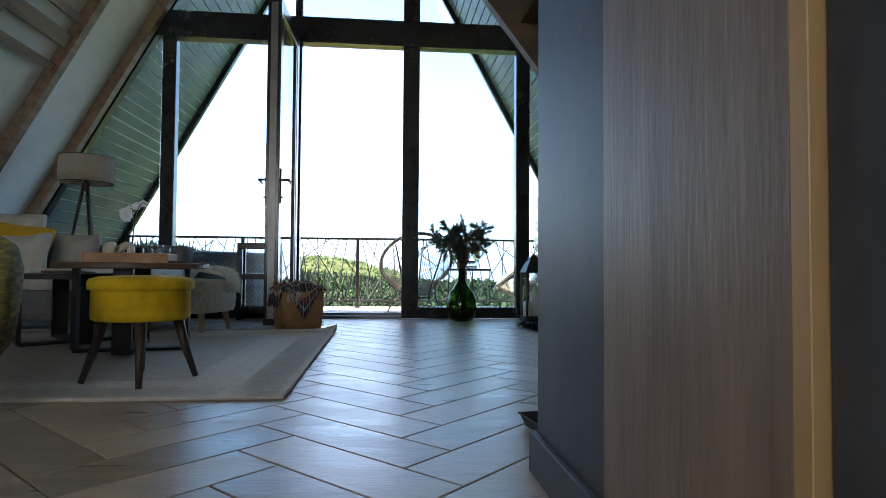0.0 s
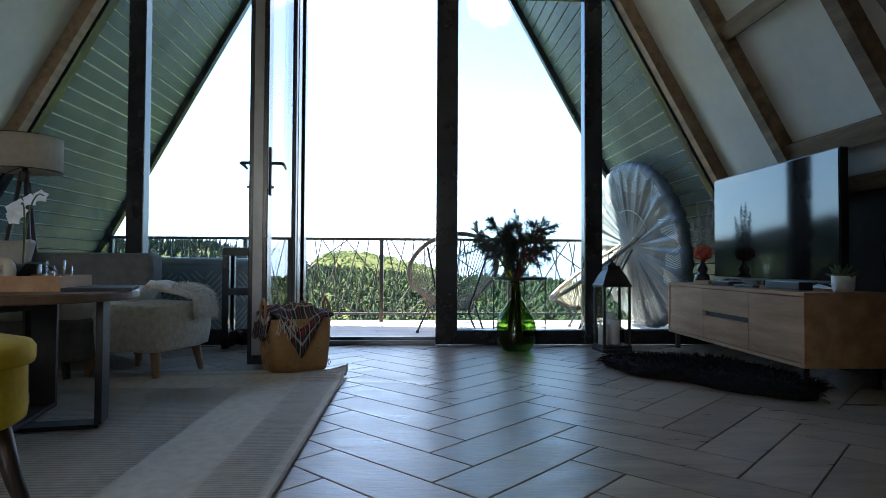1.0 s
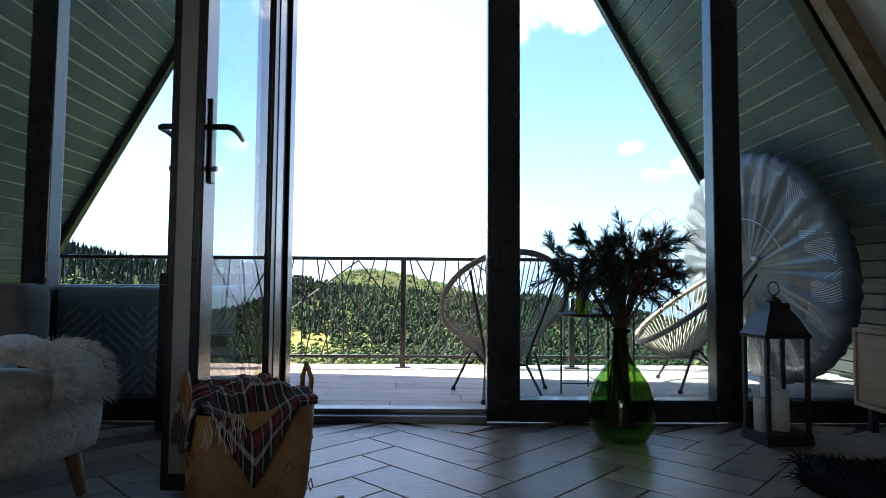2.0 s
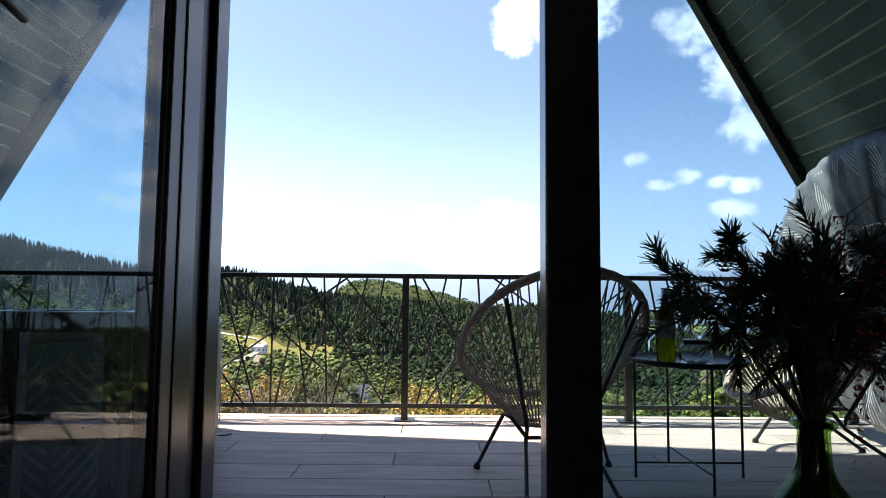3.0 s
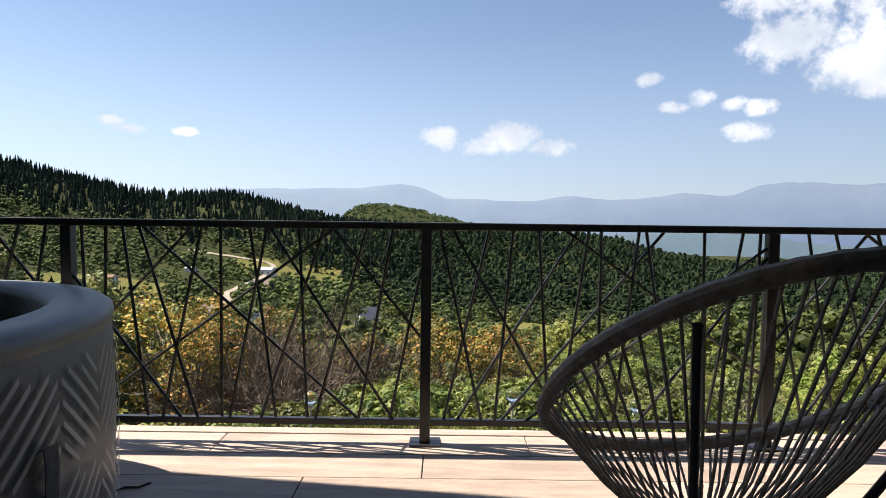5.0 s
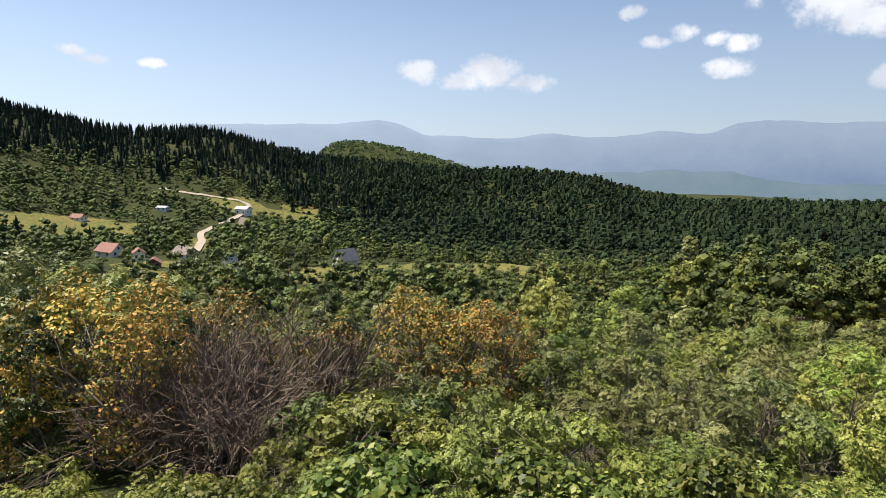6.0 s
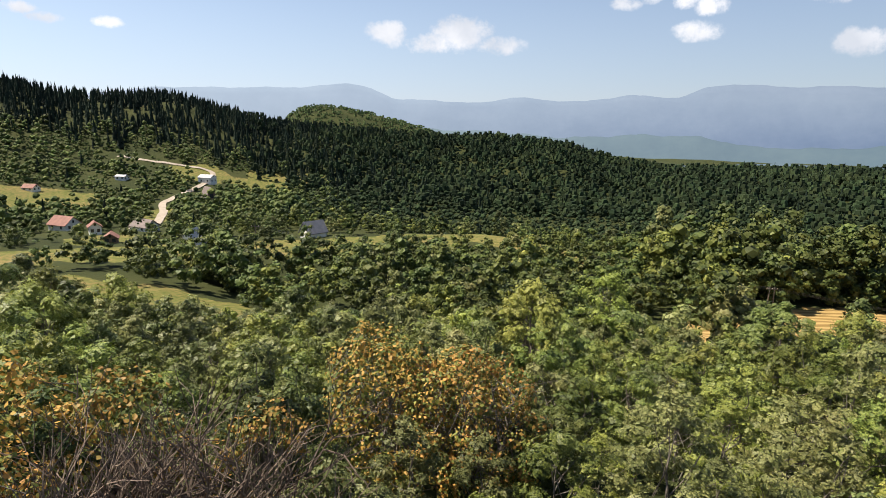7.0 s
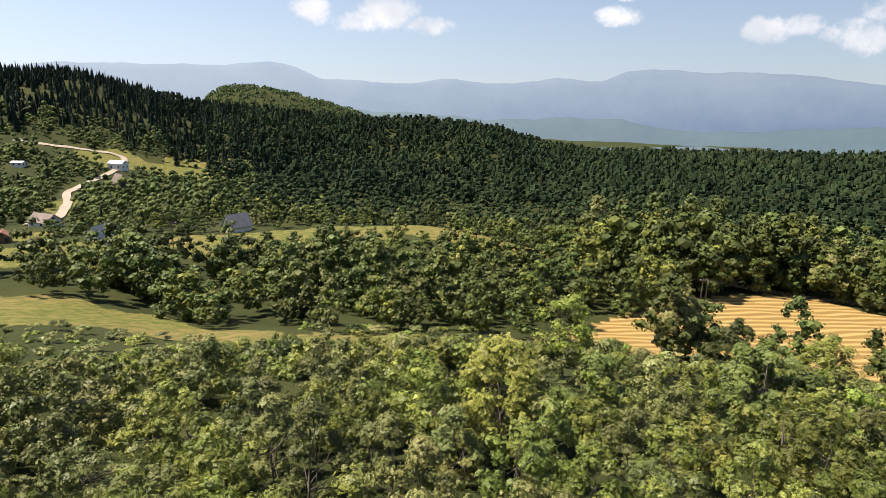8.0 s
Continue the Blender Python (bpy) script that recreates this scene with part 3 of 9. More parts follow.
def build_shell():
    # sloped walls in white board, each one slab
    for side, nm in ((-1, "wall_west"), (1, "wall_east")):
        bm = bm_new()
        slope_box(bm, side, -0.2, APEX - 0.02, Y_BACK, -0.06, -0.2, -0.04)
        part(nm, bm, M["plaster"])
        tagged(bpy.data.objects[nm], "white plastered sloping wall of an A-frame room", "wall", kind="structure")
        for k, y in enumerate((-0.09, -0.87, -1.7, -2.53, -3.36, -4.2, -5.03)):
            bm = bm_new()
            slope_box(bm, side, 0.02, APEX - 0.1, y - 0.04, y + 0.04, -0.04, 0.045)
            tagged(part("rafter", bm, M["timber"]), "raw brown timber rafter along the sloping wall", "rafter", "rafters", "structure")
        rows = ((2.26, 0.05), (2.1, 0.09), (1.91, 0.05)) if side < 0 else ((1.9, 0.08), (2.25, 0.06), (1.21, 0.09), (0.99, 0.06))
        for z, w in rows:
            for y0, y1 in ((-1.66, -0.91), (-2.49, -1.74), (-3.32, -2.57)):
                bm = bm_new()
                slope_box(bm, side, z - w / 2, z + w / 2, y0, y1, -0.04, 0.02)
                tagged(part("batten", bm, M["timber"]), "raw timber batten between two rafters", "batten", "battens", "structure")
    bm = bm_new()
    wx0, wx1, wz0, wz1 = -2.0, -0.5, 0.85, 2.15       # window in the back wall
    edge = lambda z: roof_x(z) + 0.12
    for p in ([(-edge(-0.1), -0.1), (edge(-0.1), -0.1), (edge(wz0), wz0), (-edge(wz0), wz0)], [(-edge(wz0), wz0), (wx0, wz0), (wx0, wz1), (-edge(wz1), wz1)],
              [(wx1, wz0), (edge(wz0), wz0), (edge(wz1), wz1), (wx1, wz1)], [(-edge(wz1), wz1), (edge(wz1), wz1), (0.2, 5.75), (-0.2, 5.75)]):
        prism(bm, p, Y_BACK - 0.15, Y_BACK)
    tagged(part("wall_north", bm, M["plaster"]), "white plastered gable wall at the back", "wall", kind="structure")
    win = thing("window_2", "plain anthracite framed window in the back wall", "window", kind="structure")
    for x0, x1, z0, z1 in ((wx0, wx0 + 0.07, wz0, wz1), (wx1 - 0.07, wx1, wz0, wz1), (wx0 + 0.07, wx1 - 0.07, wz0, wz0 + 0.07), (wx0 + 0.07, wx1 - 0.07, wz1 - 0.07, wz1)):
        bm = bm_new()
        box(bm, x0, x1, Y_BACK - 0.12, Y_BACK - 0.05, z0, z1, 0.004)
        part("window_frame", bm, M["frame"], win)
    bm = bm_new()
    box(bm, wx0 + 0.06, wx1 - 0.06, Y_BACK - 0.09, Y_BACK - 0.078, wz0 + 0.06, wz1 - 0.06)
    part("pane", bm, M["glass"], win).visible_shadow = False
    bm = bm_new()
    box(bm, -0.35, 0.35, Y_BACK, 1.89, APEX - 0.12, APEX + 0.2)
    tagged(part("ceiling", bm, M["timber"]), "timber ridge at the top of the room", "ceiling", kind="structure")
    # outer skin and the roofed terrace
    for side in (-1, 1):
        bm = bm_new()
        slope_box(bm, side, -3.0, APEX + 0.3, Y_BACK - 0.2, 1.9, -0.36, -0.21)
        tagged(part("roof", bm, M["frame"]), "dark metal roof slope of the A-frame", "roof", kind="structure")
    # plinth under the deck
    bm = bm_new()
    box(bm, -3.1, 3.1, Y_BACK, 1.7, -3.6, -0.3)
    tagged(part("foundation", bm, M["slate"]), "dark plastered plinth under the house", "foundation", kind="structure")


def build_soffit():
    """Terrace soffit: boards that run along the house on each slope, with pale joints between them."""
    for side in (-1, 1):
        bm = bm_new()
        slope_box(bm, side, -0.25, APEX - 0.05, 0.075, 1.85, -0.12, -0.052)
        base = tagged(part("soffit", bm, M["groove"]), "green-grey boarded lining of the terrace roof with pale joints", "soffit", kind="structure")
        step = 0.0965
        n = int((APEX - 0.1 + 0.2) / step)
        bm = bm_new()
        slope_box(bm, 1, 0, step - 0.0125, 0.08, 1.84, -0.052, -0.036)
        me = bpy.data.meshes.new("board")
        bm.to_mesh(me)
        bm.free()
        me.materials.append(M["soffit"])
        for k in range(n):
            ob = new("board", me)
            ob.parent = base
            z = -0.2 + k * step
            ob.location = (side * (roof_x(z) - roof_x(0)), 0, z)
            if side < 0:
                ob.scale = (-1, 1, 1)
        bm = bm_new()
        slope_box(bm, side, -0.25, APEX, 1.84, 1.91, -0.2, 0.02)
        tagged(part("barge_board", bm, M["frame"]), "dark metal edge trim of the terrace roof", "trim", kind="structure")


X_M = (0.555, 1.61)     # centre lines of the facade posts
Z_TR = 2.50


def build_facade():
    fac = thing("window_1", "anthracite framed glass gable wall with an open doorway", "window wall", kind="structure")
    y0, y1 = -0.035, 0.06
    for x, w in ((-1.592, 0.118), (-0.4675, 0.065), (0.561, 0.152), (1.61, 0.13)):
        bm = bm_new()
        top = APEX - SLOPE * abs(x) - 0.05
        box(bm, x - w / 2, x + w / 2, y0, y1, 0.0, Z_TR - 0.002, 0.006)
        part("post", bm, M["frame"], fac)
        if abs(x) < 1:
            bm = bm_new()
            box(bm, x - w / 2, x + w / 2, y0, y1, Z_TR + 0.235, top - 0.1, 0.006)
            part("post", bm, M["frame"], fac)
    bm = bm_new()
    prism(bm, [(-roof_x(Z_TR) + 0.02, Z_TR), (roof_x(Z_TR) - 0.02, Z_TR), (roof_x(Z_TR + 0.235) - 0.02, Z_TR + 0.235), (-roof_x(Z_TR + 0.235) + 0.02, Z_TR + 0.235)], y0 - 0.02, y1 + 0.005)
    part("transom", bm, M["frame"], fac)
    for side in (-1, 1):
        bm = bm_new()
        slope_box(bm, side, 0.0, APEX - 0.06, y0 + 0.004, y1 - 0.004, -0.05, 0.055)
        part("slope_frame", bm, M["frame"], fac)
        inner = 0.625 if side > 0 else 0.5
        for a, b in ((inner, 1.545), (1.675, 3.1)):
            bm = bm_new()
            box(bm, min(side * a, side * b), max(side * a, side * b), y0 - 0.004, y1 - 0.004, 0.0, 0.1, 0.004)
            part("bottom_rail", bm, M["frame"], fac)
        for a, b in ((inner - 0.005, 1.55), ):
            bm = bm_new()
            box(bm, min(side * a, side * b), max(side * a, side * b), 0.008, 0.026, 0.09, Z_TR + 0.02)
            g = part("pane", bm, M["glass"], fac)
            g.visible_shadow = False
        bm = bm_new()
        prism(bm, [(side * 1.67, 0.09), (side * (roof_x(0.09) - 0.03), 0.09), (side * (roof_x(Z_TR) - 0.03), Z_TR + 0.01), (side * 1.67, Z_TR + 0.01)], 0.008, 0.026)
        g = part("pane", bm, M["glass"], fac)
        g.visible_shadow = False
        bm = bm_new()
        prism(bm, [(side * 0.62, Z_TR + 0.225), (side * (roof_x(Z_TR + 0.225) - 0.03), Z_TR + 0.225), (side * 0.62, APEX - SLOPE * 0.62 - 0.04)], 0.008, 0.026)
        g = part("pane", bm, M["glass"], fac)
        g.visible_shadow = False
    bm = bm_new()
    prism(bm, [(-0.49, Z_TR + 0.225), (0.49, Z_TR + 0.225), (0.49, APEX - SLOPE * 0.49), (0, APEX - 0.06), (-0.49, APEX - SLOPE * 0.49)], 0.008, 0.026)
    g = part("pane", bm, M["glass"], fac)
    g.visible_shadow = False
    # threshold
    bm = bm_new()
    box(bm, -0.434, 0.484, -0.05, 0.1, -0.02, 0.028, 0.004)
    box(bm, -0.434, 0.484, 0.0, 0.075, 0.028, 0.05, 0.004)
    part("threshold", bm, M["frame_grey"], fac, "grey metal door sill")


def herringbone():
    base_bm = bm_new()
    box(base_bm, -3.25, 3.25, Y_BACK, -0.03, -0.25, -0.006)
    floor = tagged(part("floor", base_bm, M["grout"]), "wood-look porcelain floor laid in a herringbone", "floor", kind="structure")
    L_, W_ = 0.575, 0.1704
    r2 = math.sqrt(0.5)
    e1, e2 = Vector((r2, -r2, 0)), Vector((r2, r2, 0))
    g = 0.0022

    def tile_mesh(bm, o, u, v):
        """Tile from the corner o, length along u, width along v, with a small chamfer."""
        a = o + u * g + v * g
        lu, lv = L_ - 2 * g, W_ - 2 * g
        c = 0.0018
        top = [a + u * c + v * c, a + u * (lu - c) + v * c, a + u * (lu - c) + v * (lv - c), a + u * c + v * (lv - c)]
        mid = [a, a + u * lu, a + u * lu + v * lv, a + v * lv]
        vt = [bm.verts.new((p.x, p.y, 0.0)) for p in top]
        vm = [bm.verts.new((p.x, p.y, -0.0016)) for p in mid]
        vb = [bm.verts.new((p.x, p.y, -0.006)) for p in mid]
        fs = [bm.faces.new(vt)]
        for i in range(4):
            j = (i + 1) % 4
            fs.append(bm.faces.new((vm[i], vm[j], vt[j], vt[i])))
            fs.append(bm.faces.new((vb[i], vb[j], vm[j], vm[i])))
        return fs
    meshes = []
    for u, v in ((e1, e2), (e2, e1)):
        bm = bm_new()
        tile_mesh(bm, Vector((0, 0, 0)), u, v)
        bmesh.ops.recalc_face_normals(bm, faces=bm.faces)
        for f in bm.faces:
            if f.normal.z < -0.5:
                f.normal_flip()
        me = bpy.data.meshes.new("tile")
        bm.to_mesh(me)
        bm.free()
        me.materials.append(M["tile"])
        meshes.append(me)
    rest = bm_new()
    px, py = 2 * L_ * r2, W_ / r2
    near = []
    for i in range(-5, 6):
        for k in range(-48, 30):
            a = Vector((-0.026 + i * px, -2.966 + k * py, 0))
            for kind in (0, 1):
                o = a if kind == 0 else a + e1 * L_
                u, v = (e1, e2) if kind == 0 else (e2, e1)
                c = o + u * L_ / 2 + v * W_ / 2
                if not (-3.1 < c.x < 3.05 and Y_BACK + 0.2 < c.y < -0.2):
                    if not (-3.1 < c.x < 3.05 and -0.2 <= c.y < 0.1):
                        continue
                d = abs(c.x - 0.45) * 1.25 + abs(c.y + 2.0) * 0.6
                near.append((d, kind, o, u, v))
    near.sort(key=lambda q: q[0])
    for n, (d, kind, o, u, v) in enumerate(near):
        far_end = max((o + u * L_).y, (o + v * W_).y, o.y)
        if n < 290 and far_end < -0.04:
            t = new("tile", meshes[kind])
            t.parent = floor
            t.location = o
        else:
            tile_mesh(rest, o, u, v)
    for v in rest.verts:
        v.co.y = min(v.co.y, -0.03)
    for f in rest.faces:
        f.normal_update()
        if f.normal.z < 0:
            f.normal_flip()
    tagged(part("floor_field", rest, M["tile_isl"], floor), kind="stuff")


def build_deck():
    bm = bm_new()
    box(bm, -3.2, 3.2, 0.1, 2.03, -0.3, Z_DECK - 0.012)
    deck = tagged(part("terrace", bm, M["grout"]), "terrace floor of pale wood-look planks", "terrace", kind="structure")
    rng = random.Random(4)
    y = 0.01
    bm0 = bm_new()
    box(bm0, -0.598, 0.598, 0, 0.193, Z_DECK - 0.012, Z_DECK, 0.0015, seg=1)
    me = bpy.data.meshes.new("plank")
    bm0.to_mesh(me)
    bm0.free()
    me.materials.append(M["deck"])
    row = 0
    while y < 1.97:
        x = -3.2 + (0.4 * (row % 3))
        while x < 2.7:
            o = new("plank", me)
            o.parent = deck
            o.location = (x + 0.6, y, 0)
            x += 1.2
        y += 0.197
        row += 1
    bm = bm_new()
    box(bm, -3.2, 3.2, 1.98, 2.04, -0.3, Z_DECK + 0.004, 0.004)
    tagged(part("deck_edge", bm, M["deck"]), "pale edge course of the terrace", "trim", kind="structure")


def build_railing():
    rail = thing("railing", "black iron terrace railing with crossing random bars", "railing", at=pose(0, Y_RAIL, 0))
    z0, z1 = 0.052, 0.80
    bm = bm_new()
    box(bm, -2.76, 2.76, -0.022, 0.022, z1, z1 + 0.028, 0.004)
    part("top_rail", bm, M["iron"], rail)
    bm = bm_new()
    box(bm, -2.98, 2.98, -0.012, 0.012, z0 - 0.012, z0 + 0.012, 0.002)
    part("bottom_rail", bm, M["iron"], rail)
    posts = (-2.7, -1.376, 0.0, 1.322, 2.66)
    for x in posts:
        bm = bm_new()
        box(bm, x - 0.02, x + 0.02, -0.02, 0.02, Z_DECK + 0.008, z1, 0.003)
        pp = part("post", bm, M["iron"], rail)
        bm = bm_new()
        box(bm, x - 0.06, x + 0.06, -0.045, 0.045, Z_DECK, Z_DECK + 0.008, 0.002)
        part("base_plate", bm, M["iron"], pp)
    # where each bar meets the top rail and where its line meets the bottom rail
    west = [(-1.32, -1.3), (-1.23, -1.25), (-1.17, -1.08), (-1.1, -0.88), (-1.09, -0.25), (-0.9, -1.61), (-0.86, -1.02), (-0.79, -0.79), (-0.68, -0.58), (-0.61, -0.76), (-0.6, -0.12), (-0.49, -0.46),
            (-0.39, -0.64), (-0.35, -1.37), (-0.36, 0.25), (-0.23, -0.43), (-0.13, -0.26), (0.01, -0.14), (-1.5, -0.94)]
    east = [(0.05, 0.22), (0.1, 0.53), (0.24, 0.07), (0.33, 0.27), (0.43, 0.48), (0.58, 0.12), (0.53, 1.58), (0.62, 0.52), (0.67, 0.67), (0.81, 0.73), (0.84, 0.96), (0.91, 0.29), (1.06, 1.07), (1.21, 1.09),
            (1.28, 1.26), (1.37, 0.82), (1.38, 0.38)]

    def bay(bars, shift, lo, hi):
        for k, (u, l) in enumerate(bars):
            xa, xb, za, zb = u + shift, l + shift, z1 + 0.002, z0
            # a bar that would pass a post ends there
            f0, f1 = 0.0, 1.0
            if xa != xb:
                for lim in (lo, hi):
                    f = (lim - xa) / (xb - xa)
                    if 0 < f < 1:
                        if (xa < lo or xa > hi):
                            f0 = max(f0, f)
                        else:
                            f1 = min(f1, f)
            p = lambda f: (min(hi, max(lo, xa + (xb - xa) * f)), (-0.006, 0.0, 0.006)[k % 3], za + (zb - za) * f)
            if f1 - f0 < 0.05:
                continue
            bm = bm_new()
            tube(bm, [p(f0), p(f1)], 0.0062, 6)
            part("bar", bm, M["iron"], rail)
    bay(west, 0.0, -1.356, -0.02)
    bay(east, 0.0, 0.02, 1.302)
    bay([(-a, -b) for a, b in west], 0.0 + 1.33, 1.342, 2.64)
    bay(west, -1.33, -2.68, -1.396)


build_shell()
build_soffit()
build_facade()
build_deck()
build_railing()

# ---------------------------------------------------------------- the land
AZ = [-75, -45, -25, -8, 8, 25, 45, 75]
RR = [0, 2, 6, 13, 30, 60, 100, 140, 210, 300, 480, 720, 1000, 2000, 4600]
HT = {-75: [-1.0, -1.15, -2.4, -5, -9, -14, -19, -24, -30, -36, -5, 65, 80, 10, -60],
      -45: [-1.0, -1.15, -2.4, -5.2, -10.2, -15, -22, -28, -34, -41, -20, 58, 75, -10, -150],
      -25: [-1.0, -1.15, -2.4, -5.4, -10.8, -17, -26, -33, -37, -44, -43, 16, 0, -80, -170],
      -8: [-1.0, -1.15, -2.4, -5.6, -11.2, -18.5, -30, -40, -40, -46, -49, -15, -50, -110, -180],
      8: [-1.0, -1.15, -2.4, -5.6, -11.6, -19, -31.5, -42, -40, -56, -54, -25, -70, -120, -180],
      25: [-1.0, -1.15, -2.4, -5.4, -11.2, -19, -33, -43, -50, -60, -60, -52, -80, -130, -180],
      45: [-1.0, -1.15, -2.4, -5.2, -10.6, -18, -31, -42, -50, -58, -62, -52, -75, -130, -180],
      75: [-1.0, -1.15, -2.4, -5, -9, -16, -27, -36, -44, -52, -56, -48, -70, -130, -180]}
TAB = np.array([HT[a] for a in AZ], dtype=float)
RS = np.sqrt(np.array(RR, dtype=float))


def smooth_idx(v, grid):
    i = np.clip(np.searchsorted(grid, v) - 1, 0, len(grid) - 2)
    g = np.asarray(grid, dtype=float)
    f = np.clip((v - g[i]) / (g[i + 1] - g[i]), 0, 1)
    return i, f


def cubic(p0, p1, p2, p3, f):
    return p1 + 0.5 * f * (p2 - p0 + f * (2 * p0 - 5 * p1 + 4 * p2 - p3 + f * (3 * (p1 - p2) + p3 - p0)))


def land_z(x, y):
    """Height of the ground, from a few heights along eight lines that fan out from the terrace."""
    x, y = np.asarray(x, dtype=float), np.asarray(y, dtype=float)
    yy = y - 2.0
    r = np.hypot(x, yy)
    az = np.degrees(np.arctan2(x, yy))
    az = np.clip(az, -75, 75)
    ia, fa = smooth_idx(az, AZ)
    fa = fa * fa * (3 - 2 * fa)
    ir, fr = smooth_idx(np.sqrt(r), RS)
    n = len(RR)
    out = 0
    for da, wa in ((0, 1 - fa), (1, fa)):
        row = TAB[ia + da]
        pick = lambda k: np.take_along_axis(row, np.clip(ir + k, 0, n - 1)[..., None], -1)[..., 0]
        out = out + wa * cubic(pick(-1), pick(0), pick(1), pick(2), fr)
    # rounded green hill beyond the ridge
    a2 = np.degrees(np.arctan2(x, yy))
    crest = np.interp(a2, [-14, -12, -10.2, -9.4, -8.5, -7.3, -6, -4.5, -2, -0.1, 2.9, 5.2, 8.1, 12], [-75, -40, -13, 5, 17, 22.5, 23, 19.5, 10, 0, -16, -33, -50, -85])
    g = np.exp(-((r - 1180) / 170.0) ** 2) * np.clip((a2 + 14) / 2, 0, 1) * np.clip((13 - a2) / 3, 0, 1)
    out = out + (crest - out) * g
    # crest line of the near ridge
    top = np.interp(a2, [-75, -34.5, -30, -27, -24.5, -19.5, -17.2, -14.5, -12, -8.6, -2.8, 4.8, 11.6, 16.5, 18.9, 26, 40, 49, 75], [0, 1.5, 1.5, -2, -1, 10.5, 9.5, 7, 4, 3, -2.5, 0, 3, 7.5, 3, -2, 5, 10, 5])
    out = out + top * np.exp(-((r - 720) / 150.0) ** 2)
    # humps and hollows
    hump = np.sin(x * 0.011 + 1.3) * np.sin(y * 0.009 + 0.4) + 0.5 * np.sin(x * 0.031 + 0.2) * np.sin(y * 0.027 + 2.0)
    out = out + hump * np.clip((r - 60) / 300, 0, 1) * 4.0 * (1 - g) * (1 - 0.8 * np.exp(-((r - 720) / 150.0) ** 2))
    bumps = np.sin(x * 0.21 + 0.7) * np.sin(y * 0.17) + 0.6 * np.sin(x * 0.47 + y * 0.33)
    out = out + bumps * np.clip((r - 8) / 30, 0, 1) * 0.25
    return out


def field_mask(x, y):
    """1 on open ground (stubble, meadows, strips by the houses)."""
    x, y = np.asarray(x, dtype=float), np.asarray(y, dtype=float)
    r = np.hypot(x, y - 2)
    a = np.degrees(np.arctan2(x, y - 2))
    wig = 6 * np.sin(a * 0.35) + 4 * np.sin(a * 0.9 + 1)
    m = np.zeros_like(r)
    # open slope below the thicket; it falls back on the right into the stubble field
    lo = np.interp(a, [-75, -30, -18, -8, 5, 14, 24, 34, 50, 75], [100, 112, 110, 90, 84, 84, 92, 120, 120, 110])
    hi = np.interp(a, [-75, -30, -20, -10, 0, 10, 20, 27, 33, 40, 50, 75], [150, 164, 142, 112, 100, 100, 118, 150, 178, 205, 205, 190]) + wig * 0.6
    m = np.maximum(m, ((r > lo) & (r < hi)).astype(float))
    strip = np.interp(a, [-40, -22, -5, 12, 22], [196, 196, 204, 214, 222])
    m = np.maximum(m, ((np.abs(r - strip - wig * 0.4) < 16) & (a > -34) & (a < 24)).astype(float))
    for ax, ry, w, d in ((-30.5, 412, 5.5, 34), (-16.9, 492, 2.6, 24), (-12.2, 478, 3.0, 24), (-20.6, 330, 1.2, 40), (-9.0, 508, 4.5, 12), (-24.5, 232, 3.5, 16), (46.5, 452, 4, 22)):
        m = np.maximum(m, (((a - ax) / w) ** 2 + ((r - ry) / d) ** 2 < 1).astype(float))
    return m


def land_mesh():
    na, rad = 230, np.concatenate([np.linspace(0.5, 60, 80), np.geomspace(61, 4700, 160)])
    ang = np.radians(np.linspace(-180, 180, na, endpoint=False))
    # finer where the valley lies
    dens = np.interp(np.linspace(0, 1, na, endpoint=False), [0, 0.12, 0.88, 1], [-180, -70, 70, 180])
    ang = np.radians(dens)
    A, R = np.meshgrid(ang, rad, indexing="ij")
    X, Y = R * np.sin(A), 2 + R * np.cos(A)
    Z = land_z(X, Y)
    verts = np.stack([X, Y, Z], -1).reshape(-1, 3)
    nr = len(rad)
    idx = np.arange(na * nr).reshape(na, nr)
    nxt = np.roll(idx, -1, 0)
    faces = np.stack([idx[:, :-1], idx[:, 1:], nxt[:, 1:], nxt[:, :-1]], -1).reshape(-1, 4)[:, ::-1]
    verts = np.vstack([verts, [[0, 2, -1.0]]])
    ob = raw("ground", verts, faces, M["land"], smooth=True)
    col = ob.data.attributes.new("open", "FLOAT", "POINT")
    f = np.append(field_mask(X, Y).reshape(-1), 0)
    col.data.foreach_set("value", f.astype(np.float32))
    tagged(ob, "hilly ground falling from the house into a wooded valley", "ground", kind="structure")
    return ob


